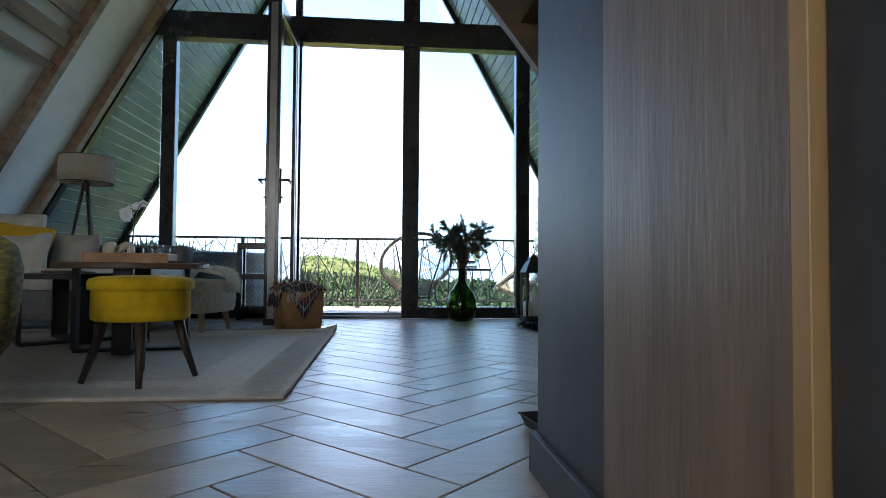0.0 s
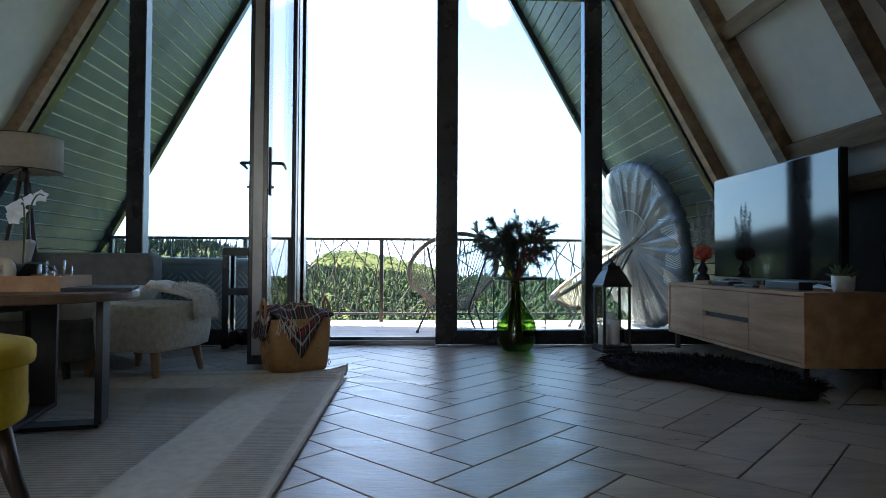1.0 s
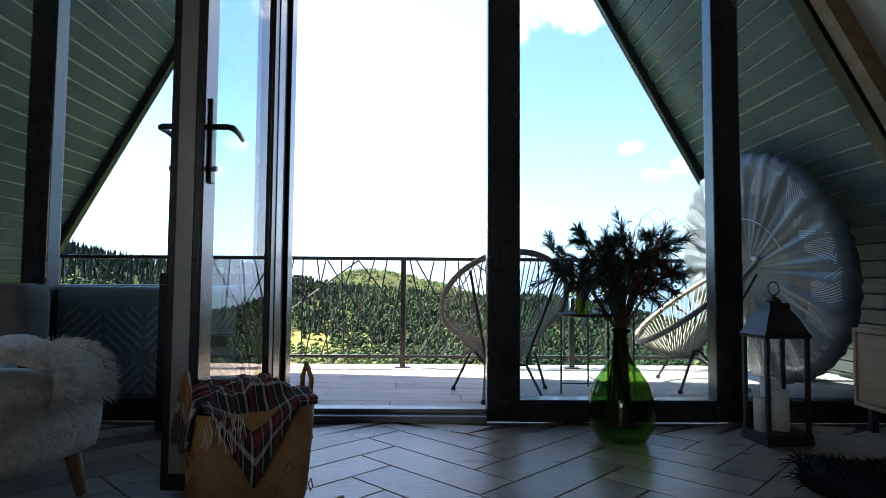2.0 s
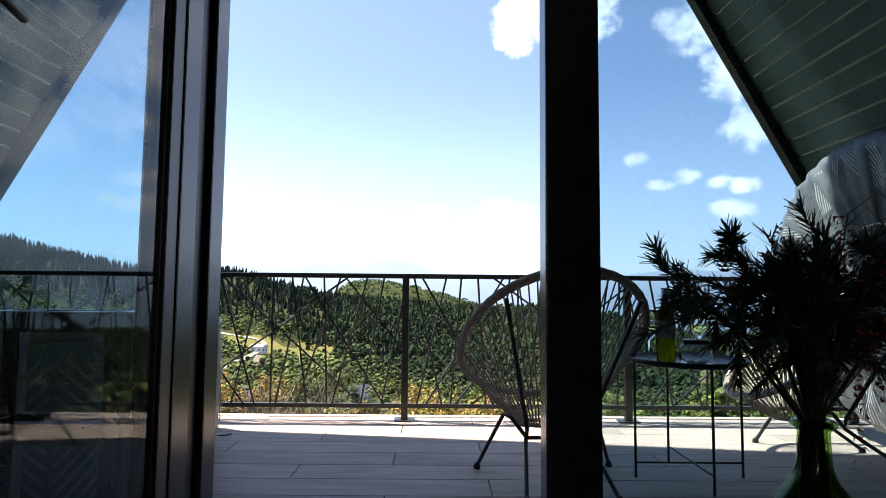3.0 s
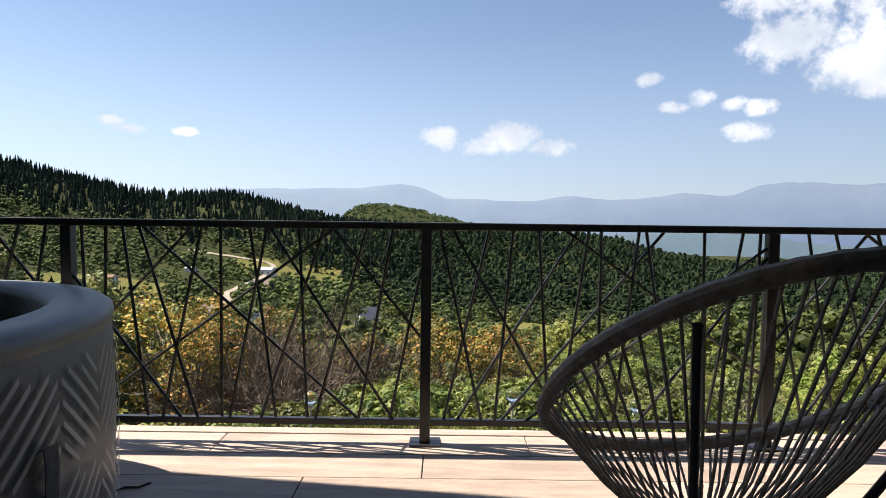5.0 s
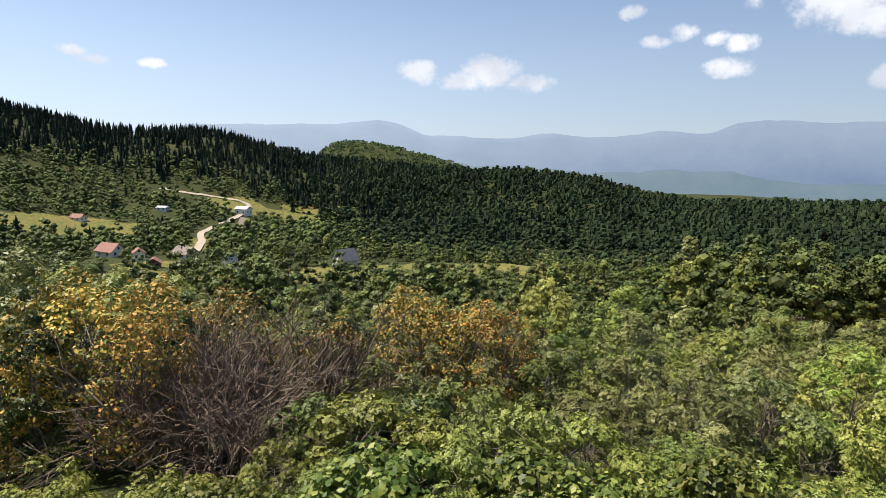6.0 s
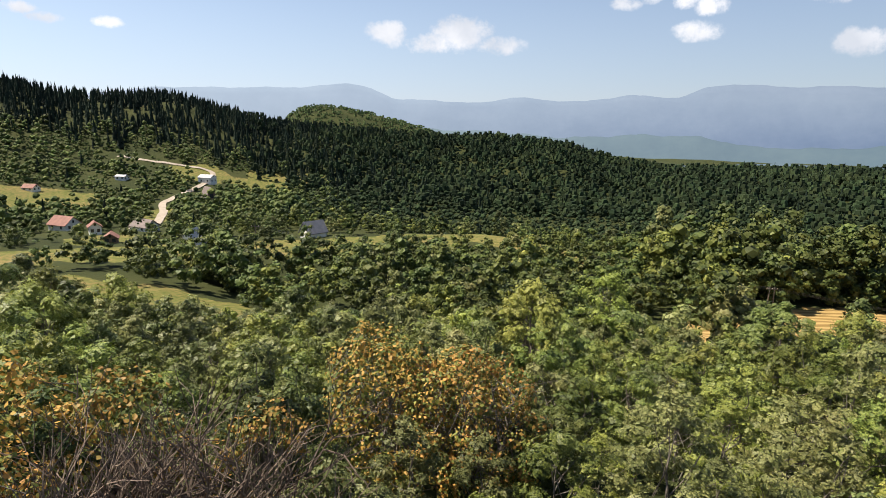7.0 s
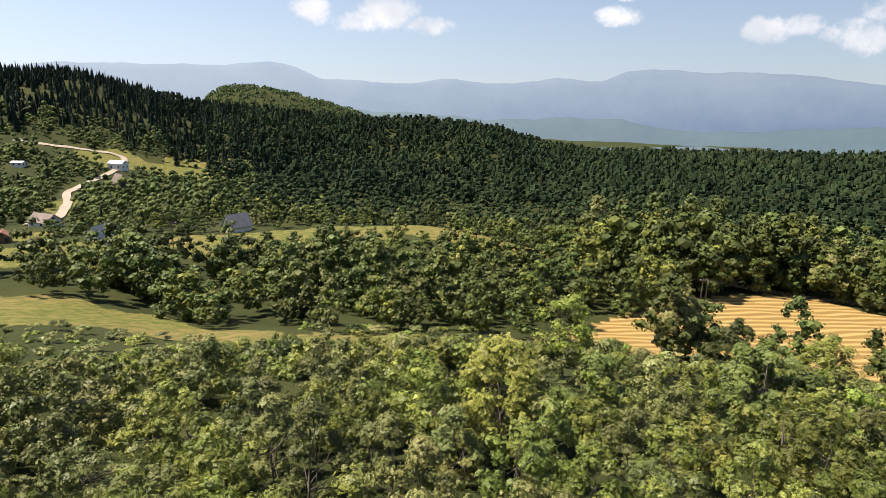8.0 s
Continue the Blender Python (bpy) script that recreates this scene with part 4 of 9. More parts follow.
def land_material():
    m = bpy.data.materials.new("land")
    m.use_nodes = True
    nt = m.node_tree
    nt.nodes.clear()
    N, L = nt.nodes.new, nt.links.new
    out, bs = N("ShaderNodeOutputMaterial"), N("ShaderNodeBsdfPrincipled")
    tc = N("ShaderNodeTexCoord")
    at = N("ShaderNodeAttribute")
    at.attribute_name = "open"
    n1, n2, n3 = N("ShaderNodeTexNoise"), N("ShaderNodeTexNoise"), N("ShaderNodeTexNoise")
    for n, s, d in ((n1, 0.035, 6), (n2, 0.6, 8), (n3, 5.0, 4)):
        n.inputs["Scale"].default_value, n.inputs["Detail"].default_value = s, d
        L(tc.outputs["Object"], n.inputs["Vector"])

    def ramp(src, cols, a=0.35, b=0.65):
        r = N("ShaderNodeValToRGB")
        e = r.color_ramp.elements
        while len(e) < len(cols):
            e.new(0.5)
        for i, c in enumerate(cols):
            e[i].position, e[i].color = a + (b - a) * i / (len(cols) - 1), (*c, 1)
        L(src, r.inputs[0])
        return r.outputs[0]

    def mix(f, a, b, mode="MIX"):
        x = N("ShaderNodeMix")
        x.data_type, x.blend_type = "RGBA", mode
        if isinstance(f, float):
            x.inputs["Factor"].default_value = f
        else:
            L(f, x.inputs["Factor"])
        L(a, x.inputs["A"])
        L(b, x.inputs["B"])
        return x.outputs["Result"]
    wood = mix(n2.outputs["Fac"], ramp(n1.outputs["Fac"], [(0.016, 0.024, 0.008), (0.03, 0.038, 0.012), (0.045, 0.05, 0.016)]), ramp(n3.outputs["Fac"], [(0.02, 0.026, 0.009), (0.055, 0.06, 0.02)]))
    # cut swathes on the open ground
    wv = N("ShaderNodeTexWave")
    wv.wave_type, wv.bands_direction = "BANDS", "Y"
    wv.inputs["Scale"].default_value, wv.inputs["Distortion"].default_value, wv.inputs["Detail"].default_value, wv.inputs["Detail Scale"].default_value = 0.085, 5.5, 3.0, 0.22
    L(tc.outputs["Object"], wv.inputs["Vector"])
    hay = ramp(wv.outputs["Fac"], [(0.2, 0.13, 0.045), (0.27, 0.18, 0.062), (0.36, 0.25, 0.1)], 0.2, 0.9)
    green = ramp(n2.outputs["Fac"], [(0.07, 0.088, 0.02), (0.115, 0.115, 0.032), (0.165, 0.14, 0.048)])
    sel = ramp(n1.outputs["Fac"], [(0, 0, 0), (1, 1, 1)], 0.5, 0.64)
    sep = N("ShaderNodeSeparateXYZ")
    L(tc.outputs["Object"], sep.inputs[0])
    rgt = N("ShaderNodeMapRange")
    rgt.inputs["From Min"].default_value, rgt.inputs["From Max"].default_value = 25, 60
    L(sep.outputs["X"], rgt.inputs["Value"])
    far = N("ShaderNodeMapRange")
    far.inputs["From Min"].default_value, far.inputs["From Max"].default_value = 230, 190
    L(sep.outputs["Y"], far.inputs["Value"])
    both = N("ShaderNodeMath")
    both.operation = "MULTIPLY"
    L(rgt.outputs[0], both.inputs[0])
    L(far.outputs[0], both.inputs[1])
    gold = ramp(n2.outputs["Fac"], [(0.09, 0.098, 0.028), (0.145, 0.122, 0.042), (0.19, 0.145, 0.055)])
    left = mix(sel, green, gold)
    openc = mix(both.outputs[0], left, hay)
    edge = N("ShaderNodeMath")
    edge.operation = "MULTIPLY_ADD"
    L(n2.outputs["Fac"], edge.inputs[0])
    edge.inputs[1].default_value = 0.7
    L(at.outputs["Fac"], edge.inputs[2])
    em = N("ShaderNodeMapRange")
    em.inputs["From Min"].default_value, em.inputs["From Max"].default_value = 0.7, 0.95
    L(edge.outputs[0], em.inputs["Value"])
    c = mix(em.outputs[0], wood, openc)
    # lawn with bare red soil by the house
    lawn_c = mix(ramp(n2.outputs["Fac"], [(0, 0, 0), (1, 1, 1)], 0.52, 0.6), ramp(n3.outputs["Fac"], [(0.11, 0.15, 0.03), (0.24, 0.25, 0.075)]), ramp(n3.outputs["Fac"], [(0.3, 0.14, 0.06), (0.42, 0.22, 0.1)]))
    nearm = N("ShaderNodeMapRange")
    nearm.inputs["From Min"].default_value, nearm.inputs["From Max"].default_value = 9.6, 8.0
    L(sep.outputs["Y"], nearm.inputs["Value"])
    c = mix(nearm.outputs[0], c, lawn_c)
    L(c, bs.inputs["Base Color"])
    bs.inputs["Roughness"].default_value = 0.95
    bs.inputs["Specular IOR Level"].default_value = 0.1
    bp = N("ShaderNodeBump")
    bp.inputs["Strength"].default_value, bp.inputs["Distance"].default_value = 0.5, 0.5
    L(n2.outputs["Fac"], bp.inputs["Height"])
    L(bp.outputs[0], bs.inputs["Normal"])
    L(bs.outputs[0], out.inputs[0])
    return m


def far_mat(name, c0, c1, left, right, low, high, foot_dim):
    """Blue distance: a plain far backdrop with the haze before it painted as glow, more on the sun's side."""
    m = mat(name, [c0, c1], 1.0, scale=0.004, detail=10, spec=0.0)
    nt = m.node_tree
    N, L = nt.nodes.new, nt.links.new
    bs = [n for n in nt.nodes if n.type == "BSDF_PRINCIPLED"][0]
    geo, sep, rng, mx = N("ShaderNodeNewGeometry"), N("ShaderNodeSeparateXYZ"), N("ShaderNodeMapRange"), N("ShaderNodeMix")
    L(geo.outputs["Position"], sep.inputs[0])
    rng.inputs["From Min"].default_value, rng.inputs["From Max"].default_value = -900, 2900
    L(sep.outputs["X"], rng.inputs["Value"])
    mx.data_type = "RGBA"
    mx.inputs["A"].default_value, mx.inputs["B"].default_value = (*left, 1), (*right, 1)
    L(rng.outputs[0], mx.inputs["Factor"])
    # painted haze towards the crest, cloud shade at the foot; wooded spurs break it faintly
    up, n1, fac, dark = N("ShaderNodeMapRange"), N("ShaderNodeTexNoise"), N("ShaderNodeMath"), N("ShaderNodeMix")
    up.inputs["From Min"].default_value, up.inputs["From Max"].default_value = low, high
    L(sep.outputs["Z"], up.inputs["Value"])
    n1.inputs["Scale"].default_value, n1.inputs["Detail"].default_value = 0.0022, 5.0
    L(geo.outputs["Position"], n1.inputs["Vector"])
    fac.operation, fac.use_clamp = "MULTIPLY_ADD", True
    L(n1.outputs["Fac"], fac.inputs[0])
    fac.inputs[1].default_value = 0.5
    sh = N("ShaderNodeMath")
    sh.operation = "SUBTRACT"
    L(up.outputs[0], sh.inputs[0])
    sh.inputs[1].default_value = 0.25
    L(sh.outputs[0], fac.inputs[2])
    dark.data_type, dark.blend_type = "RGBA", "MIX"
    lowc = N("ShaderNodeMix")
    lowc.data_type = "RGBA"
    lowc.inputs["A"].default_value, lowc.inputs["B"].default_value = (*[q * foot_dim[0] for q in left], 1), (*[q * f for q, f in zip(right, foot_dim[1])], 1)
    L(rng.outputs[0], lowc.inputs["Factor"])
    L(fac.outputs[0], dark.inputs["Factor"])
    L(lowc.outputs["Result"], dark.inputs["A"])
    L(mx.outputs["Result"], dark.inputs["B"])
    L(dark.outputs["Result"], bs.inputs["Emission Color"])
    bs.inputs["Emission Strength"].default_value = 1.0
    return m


def far_ridge(name, label, dist, pts, foot, material, rough):
    """A mountain range as a solid ridge: crest heights in degrees over azimuth."""
    az = np.arange(-80, 80.01, 0.25)
    el = np.interp(az, [p[0] for p in pts], [p[1] for p in pts])
    k = np.array([1, 2, 3, 2, 1.0]) / 9
    el = np.convolve(np.pad(el, 2, mode="edge"), k, mode="valid")
    rs = np.random.RandomState(len(name))
    fr = sum(np.sin(az * f + rs.uniform(0, 6)) * (0.9 / f) for f in (1.3, 2.9, 5.3, 9.7, 17.0))
    crest = 4 + dist * np.tan(np.radians(el)) + fr * rough
    rows = 14
    V = []
    for j in range(rows):
        f = j / (rows - 1)
        d = dist - (1 - f) * dist * 0.14
        spur = sum(np.sin(az * q + j * 0.35 + rs.uniform(0, 6)) for q in (1.7, 3.1, 6.3)) * rough * 1.2 * math.sin(math.pi * f)
        z = foot + (crest - foot) * (f ** 1.35)
        dd = d + spur
        V.append(np.stack([dd * np.sin(np.radians(az)), 2 + dd * np.cos(np.radians(az)), z], -1))
    V.append(V[-1] + np.stack([np.sin(np.radians(az)) * 120, np.cos(np.radians(az)) * 120, np.full_like(az, -400)], -1))
    n = len(az)
    V = np.vstack(V)
    idx = np.arange((rows + 1) * n).reshape(rows + 1, n)
    F = np.stack([idx[:-1, :-1], idx[:-1, 1:], idx[1:, 1:], idx[1:, :-1]], -1).reshape(-1, 4)
    tagged(raw(name, V, F, material, smooth=True), label, "mountain range", kind="structure")


M["land"] = land_material()
land_mesh()
# haze and cloud shade are put into these glowing colours
M["far1"] = far_mat("haze_glow_mountain", (0.015, 0.02, 0.026), (0.03, 0.036, 0.042), (0.2, 0.245, 0.3), (0.13, 0.165, 0.215), -110, 150, (0.84, (0.47, 0.56, 0.72)))
M["far2"] = far_mat("haze_glow_foothill", (0.014, 0.022, 0.02), (0.026, 0.036, 0.03), (0.125, 0.16, 0.19), (0.058, 0.088, 0.118), -190, -60, (0.8, (0.8, 0.85, 0.95)))
far_ridge("backdrop_mountains", "blue mountain range along the horizon, its haze painted as a glow", 4250,
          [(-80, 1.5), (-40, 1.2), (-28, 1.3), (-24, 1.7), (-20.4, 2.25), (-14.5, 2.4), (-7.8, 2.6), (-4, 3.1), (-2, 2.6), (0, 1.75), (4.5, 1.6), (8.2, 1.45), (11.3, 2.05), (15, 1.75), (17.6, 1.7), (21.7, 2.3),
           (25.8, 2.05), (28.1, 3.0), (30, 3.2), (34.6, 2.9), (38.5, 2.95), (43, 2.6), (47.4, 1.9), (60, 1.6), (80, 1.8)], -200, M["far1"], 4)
far_ridge("backdrop_foothills", "dim blue wooded foothills with haze painted as a glow", 2900,
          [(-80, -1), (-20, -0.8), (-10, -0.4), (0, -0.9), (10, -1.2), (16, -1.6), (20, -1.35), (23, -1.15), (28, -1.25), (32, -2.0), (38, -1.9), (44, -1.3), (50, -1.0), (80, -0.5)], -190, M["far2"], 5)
far_ridge("backdrop_valley", "dark blue-green valley woods with haze painted as a glow", 1900,
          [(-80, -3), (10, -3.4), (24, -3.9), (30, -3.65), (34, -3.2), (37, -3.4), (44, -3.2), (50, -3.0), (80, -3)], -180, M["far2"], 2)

# ---------------------------------------------------------------- trees and shrubs
def leaf_quads(centers, normals, size, rs, slim=0.55, jitter=0.3):
    """One folded-flat rhombic leaf for each centre. Returns vertices (n, 4, 3)."""
    n = len(centers)
    nr = normals + rs.normal(0, jitter, (n, 3))
    nr /= np.linalg.norm(nr, axis=1, keepdims=True) + 1e-9
    t = rs.normal(0, 1, (n, 3))
    t -= nr * np.sum(t * nr, 1, keepdims=True)
    t /= np.linalg.norm(t, axis=1, keepdims=True) + 1e-9
    b = np.cross(nr, t)
    s = (size * rs.uniform(0.65, 1.35, n))[:, None]
    q = np.stack([centers - t * s * 0.5, centers + b * s * slim * 0.5 - nr * s * 0.08, centers + t * s * 0.5, centers - b * s * slim * 0.5 - nr * s * 0.08], 1)
    return q


def crown_points(seed, height, radius, clumps, per, base=0.15, spread=0.3, pointed=0.0, droop=0.0):
    """Leaf centres and outward normals of an uneven crown, and the clump centres."""
    rs = np.random.RandomState(seed)
    ph, ct = rs.uniform(0, 2 * np.pi, clumps), rs.uniform(-0.85, 1, clumps)
    st = np.sqrt(1 - ct ** 2)
    rr = rs.uniform(0.55, 1.0, clumps) ** 0.6
    zmid, zh = height * (1 + base) / 2, height * (1 - base) / 2
    taper = 1 - pointed * np.clip(ct, 0, 1) ** 1.2
    lump = 1 + 0.22 * np.sin(3 * ph + seed) * st
    c = np.stack([radius * rr * st * np.cos(ph) * taper * lump, radius * rr * st * np.sin(ph) * taper * lump, zmid + zh * ct * rr], 1)
    size = spread * radius * rs.uniform(0.7, 1.3, clumps)
    d = rs.normal(0, 1, (clumps, per, 3))
    d /= np.linalg.norm(d, axis=2, keepdims=True)
    q = rs.uniform(0.45, 1, (clumps, per, 1)) ** 0.5
    p = c[:, None, :] + d * q * size[:, None, None] * np.array([1, 1, 0.72])
    p[..., 2] -= droop * q[..., 0] * size[:, None]
    mid = np.array([0, 0, zmid])
    out = c[:, None, :] - mid
    out = out / (np.linalg.norm(out, axis=2, keepdims=True) + 1e-6)
    nrm = d * 0.95 + out * 0.35 + np.array([0, 0, 0.4])
    nrm /= np.linalg.norm(nrm, axis=2, keepdims=True)
    p, nrm = p.reshape(-1, 3), nrm.reshape(-1, 3)
    keep = p[:, 2] > 0.05
    return p[keep], nrm[keep], c, size, rs


RD_V = np.array([[x, y, z] for x in (-1, 1) for y in (-1, 1) for z in (-1, 1)] + [[2, 0, 0], [-2, 0, 0], [0, 2, 0], [0, -2, 0], [0, 0, 2], [0, 0, -2]], dtype=float)


def rhombs():
    """Corner numbers of the twelve faces of a rhombic solid."""
    out = []
    for axis in range(3):
        o1, o2 = (axis + 1) % 3, (axis + 2) % 3
        for s1 in (-1, 1):
            for s2 in (-1, 1):
                a = 8 + 2 * o1 + (0 if s1 > 0 else 1)
                b = 8 + 2 * o2 + (0 if s2 > 0 else 1)
                c = []
                for sa in (-1, 1):
                    v = [0, 0, 0]
                    v[axis], v[o1], v[o2] = sa, s1, s2
                    c.append(int(np.where((RD_V[:8] == v).all(1))[0][0]))
                f = [a, c[0], b, c[1]]
                p = RD_V[f]
                n = np.cross(p[1] - p[0], p[2] - p[0])
                out.append(f if np.dot(n, p.mean(0)) > 0 else f[::-1])
    return np.array(out)


RD_F = rhombs()


def core_quads(c, size, rs, rel):
    """The closed heart of each clump: a lumpy body that stops the light."""
    n = len(c)
    v = RD_V / np.linalg.norm(RD_V, axis=1, keepdims=True)
    v = v[None] * rs.uniform(0.75, 1.2, (n, 14, 1)) * (size * rel)[:, None, None] * np.array([1, 1, 0.75])
    a = rs.uniform(0, 6.28, n)
    ca, sa = np.cos(a)[:, None], np.sin(a)[:, None]
    v = np.stack([v[..., 0] * ca - v[..., 1] * sa, v[..., 0] * sa + v[..., 1] * ca, v[..., 2]], -1) + c[:, None, :]
    return v[:, RD_F].reshape(-1, 4, 3)


def quads_to(name, q, material, parent=None):
    n = len(q)
    return raw(name, q.reshape(-1, 3), np.arange(4 * n).reshape(n, 4), material, parent)


def limbs(bm, height, clumps, rs, r0, count, stems=1):
    """Tapered trunk or stems with limbs that reach into the clumps."""
    for s in range(stems):
        a = rs.uniform(0, 6.28)
        lean = rs.uniform(0.03, 0.1) * height * (1 + (stems > 1) * 2.2)
        top = Vector((math.cos(a) * lean, math.sin(a) * lean, height * 0.86))
        k = 6
        pts = [Vector((math.cos(a) * 0.06 * s, math.sin(a) * 0.06 * s, -0.4)).lerp(top, i / k) + Vector((rs.normal(0, 0.02), rs.normal(0, 0.02), 0)) * height * (i / k) for i in range(k + 1)]
        tube(bm, pts, [r0 * (1 - 0.88 * i / k) for i in range(k + 1)], 6)
        for j in range(count):
            f = rs.uniform(0.25, 0.95)
            i0 = min(int(f * k), k - 1)
            p = pts[i0].lerp(pts[i0 + 1], f * k - i0)
            c = Vector(clumps[rs.randint(len(clumps))])
            mid = p.lerp(c, 0.5) + Vector((rs.normal(0, 0.05), rs.normal(0, 0.05), -0.04 * height * rs.uniform(0, 1)))
            r = r0 * (1 - 0.85 * f) * 0.6 + 0.006
            tube(bm, [p, mid, c], [r, r * 0.6, r * 0.22], 4)


def make_tree(name, label, seed, height, radius, clumps, per, leaf, mats, trunk_r, base=0.15, spread=0.3, pointed=0.0, stems=1, count=12, slim=0.7, droop=0.0, bark="bark", category="tree", core=0.36):
    t = thing(name, label, category)
    p, nrm, c, size, rs = crown_points(seed, height, radius, clumps, per, base, spread, pointed, droop)
    bm = bm_new()
    limbs(bm, height, c, rs, trunk_r, count, stems)
    part("trunk", bm, M[bark], t)
    q = leaf_quads(p, nrm, leaf, rs, slim)
    if core:
        q = np.concatenate([q, core_quads(c, size, rs, core)])
    quads_to("crown", q, M[mats], t)
    return t


def make_dry_shrub():
    """A leafless shrub: forked grey-brown twigs."""
    t = thing("dry_shrub", "leafless grey-brown thorny shrub with tangled twigs", "shrub")
    rs = np.random.RandomState(77)

    def grow(bm, p, d, ln, r, depth):
        q = p + d * ln
        m = p.lerp(q, 0.5) + Vector(rs.normal(0, 0.06, 3)) * ln
        tube(bm, [p, m, q], [r, r * 0.8, r * 0.6], 4 if r > 0.012 else 3, cap=False)
        if depth == 0:
            return
        for k in range(3 if depth > 1 else 4):
            dd = (d + Vector(rs.normal(0, 0.5, 3)) + Vector((0, 0, 0.03))).normalized()
            grow(bm, p.lerp(q, rs.uniform(0.45, 1.0)), dd, ln * rs.uniform(0.5, 0.85), r * 0.6, depth - 1)
    for s in range(11):
        a = rs.uniform(0, 6.28)
        bm = bm_new()
        grow(bm, Vector((rs.normal(0, 0.25), rs.normal(0, 0.25), -0.2)), Vector((math.cos(a) * rs.uniform(0.1, 0.8), math.sin(a) * rs.uniform(0.1, 0.8), 1)).normalized(), rs.uniform(0.9, 1.7), 0.034, 3)
        part("stem", bm, M["twig"], t)
    return t


def at_ground(x, y, sink=0.1, turn=0.0, s=1.0, sz=None):
    z = float(land_z(x, y)) - sink
    return pose(x, y, z, 0, 0, turn) @ Matrix.Diagonal((s, s, sz or s, 1))


def plant_near():
    rs = np.random.RandomState(5)
    kinds = [
        make_tree("young_tree", "young broadleaf tree with dense mid-green leaves", 11, 5.2, 1.7, 28, 70, 0.25, "leaf_mid", 0.07, 0.12, 0.3, 0.35),
        make_tree("young_tree", "slender young tree with small olive-green leaves", 12, 6.0, 1.35, 32, 62, 0.22, "leaf_olive", 0.055, 0.1, 0.3, 0.5, slim=0.55),
        make_tree("shrub", "broad dark-green hazel shrub with large leaves", 13, 3.2, 1.9, 28, 66, 0.27, "leaf_dark", 0.04, 0.02, 0.29, 0.1, stems=4, count=8, category="shrub"),
        make_tree("young_tree", "bright light-green young tree with feathery leaves", 14, 5.6, 1.7, 28, 66, 0.25, "leaf_light", 0.06, 0.15, 0.3, 0.25, slim=0.5),
        make_tree("shrub", "low green bramble shrub with broad leaves", 15, 2.2, 1.7, 28, 62, 0.24, "leaf_mid", 0.03, 0.0, 0.29, 0.0, stems=4, count=7, category="shrub"),
        make_tree("willow_shrub", "grey-green willow shrub with narrow leaves", 16, 4.0, 1.8, 30, 64, 0.28, "leaf_olive", 0.045, 0.04, 0.3, 0.2, stems=3, count=8, slim=0.5, droop=0.3, category="shrub"),
        make_tree("autumn_tree", "half-bare young tree with orange and yellow autumn leaves", 17, 4.9, 1.75, 110, 34, 0.115, "leaf_orange", 0.05, 0.06, 0.2, 0.25, stems=3, count=24, core=0),
        make_dry_shrub(),
        make_tree("young_tree", "young broadleaf tree with dense green leaves on the slope", 18, 5.4, 1.75, 26, 46, 0.3, "leaf_mid", 0.07, 0.1, 0.32, 0.3, core=0.55),
        make_tree("young_tree", "slender olive-green young tree on the slope", 19, 6.2, 1.4, 28, 42, 0.27, "leaf_olive", 0.06, 0.08, 0.32, 0.5, slim=0.6, core=0.55),
        make_tree("willow_shrub", "broad grey-green willow shrub on the slope", 20, 4.4, 1.9, 26, 44, 0.3, "leaf_olive", 0.05, 0.02, 0.32, 0.2, stems=3, count=8, slim=0.5, category="shrub", core=0.55),
    ]
    kinds += [
        make_tree("young_tree", "slender young tree with glossy dark-green leaves", 81, 4.8, 0.95, 34, 60, 0.17, "leaf_dark", 0.05, 0.08, 0.34, 0.45, slim=0.65),
        make_tree("ash_tree", "feathery light-green ash tree with a bare lower trunk", 82, 9.0, 2.4, 44, 70, 0.34, "leaf_light", 0.13, 0.28, 0.3, 0.3, count=16, slim=0.55, core=0.5),
        make_tree("hornbeam_tree", "tall conical olive-green hornbeam with browned leaves", 83, 13.5, 3.9, 80, 60, 0.55, "leaf_olive", 0.2, 0.03, 0.27, 0.66, count=24, core=0.85),
        make_tree("walnut_tree", "spreading dark-green tree with layered boughs", 84, 7.2, 2.7, 50, 64, 0.34, "leaf_dark", 0.12, 0.05, 0.28, 0.4, count=18, droop=0.25, core=0.65),
        make_tree("poplar_tree", "slim grey-green young poplar", 85, 6.0, 1.2, 36, 56, 0.22, "leaf_olive", 0.07, 0.06, 0.32, 0.5, slim=0.6),
        make_tree("maple_tree", "dense bright-green young maple with large leaves", 86, 6.9, 3.0, 56, 66, 0.3, "leaf_mid", 0.12, 0.03, 0.27, 0.35, stems=3, count=12, core=0.55),
        make_tree("shrub", "low yellow-green shrub with broad leaves at the lawn's edge", 87, 2.2, 1.7, 30, 60, 0.22, "leaf_yellow", 0.03, 0.0, 0.29, 0.0, stems=4, count=7, category="shrub"),
    ]
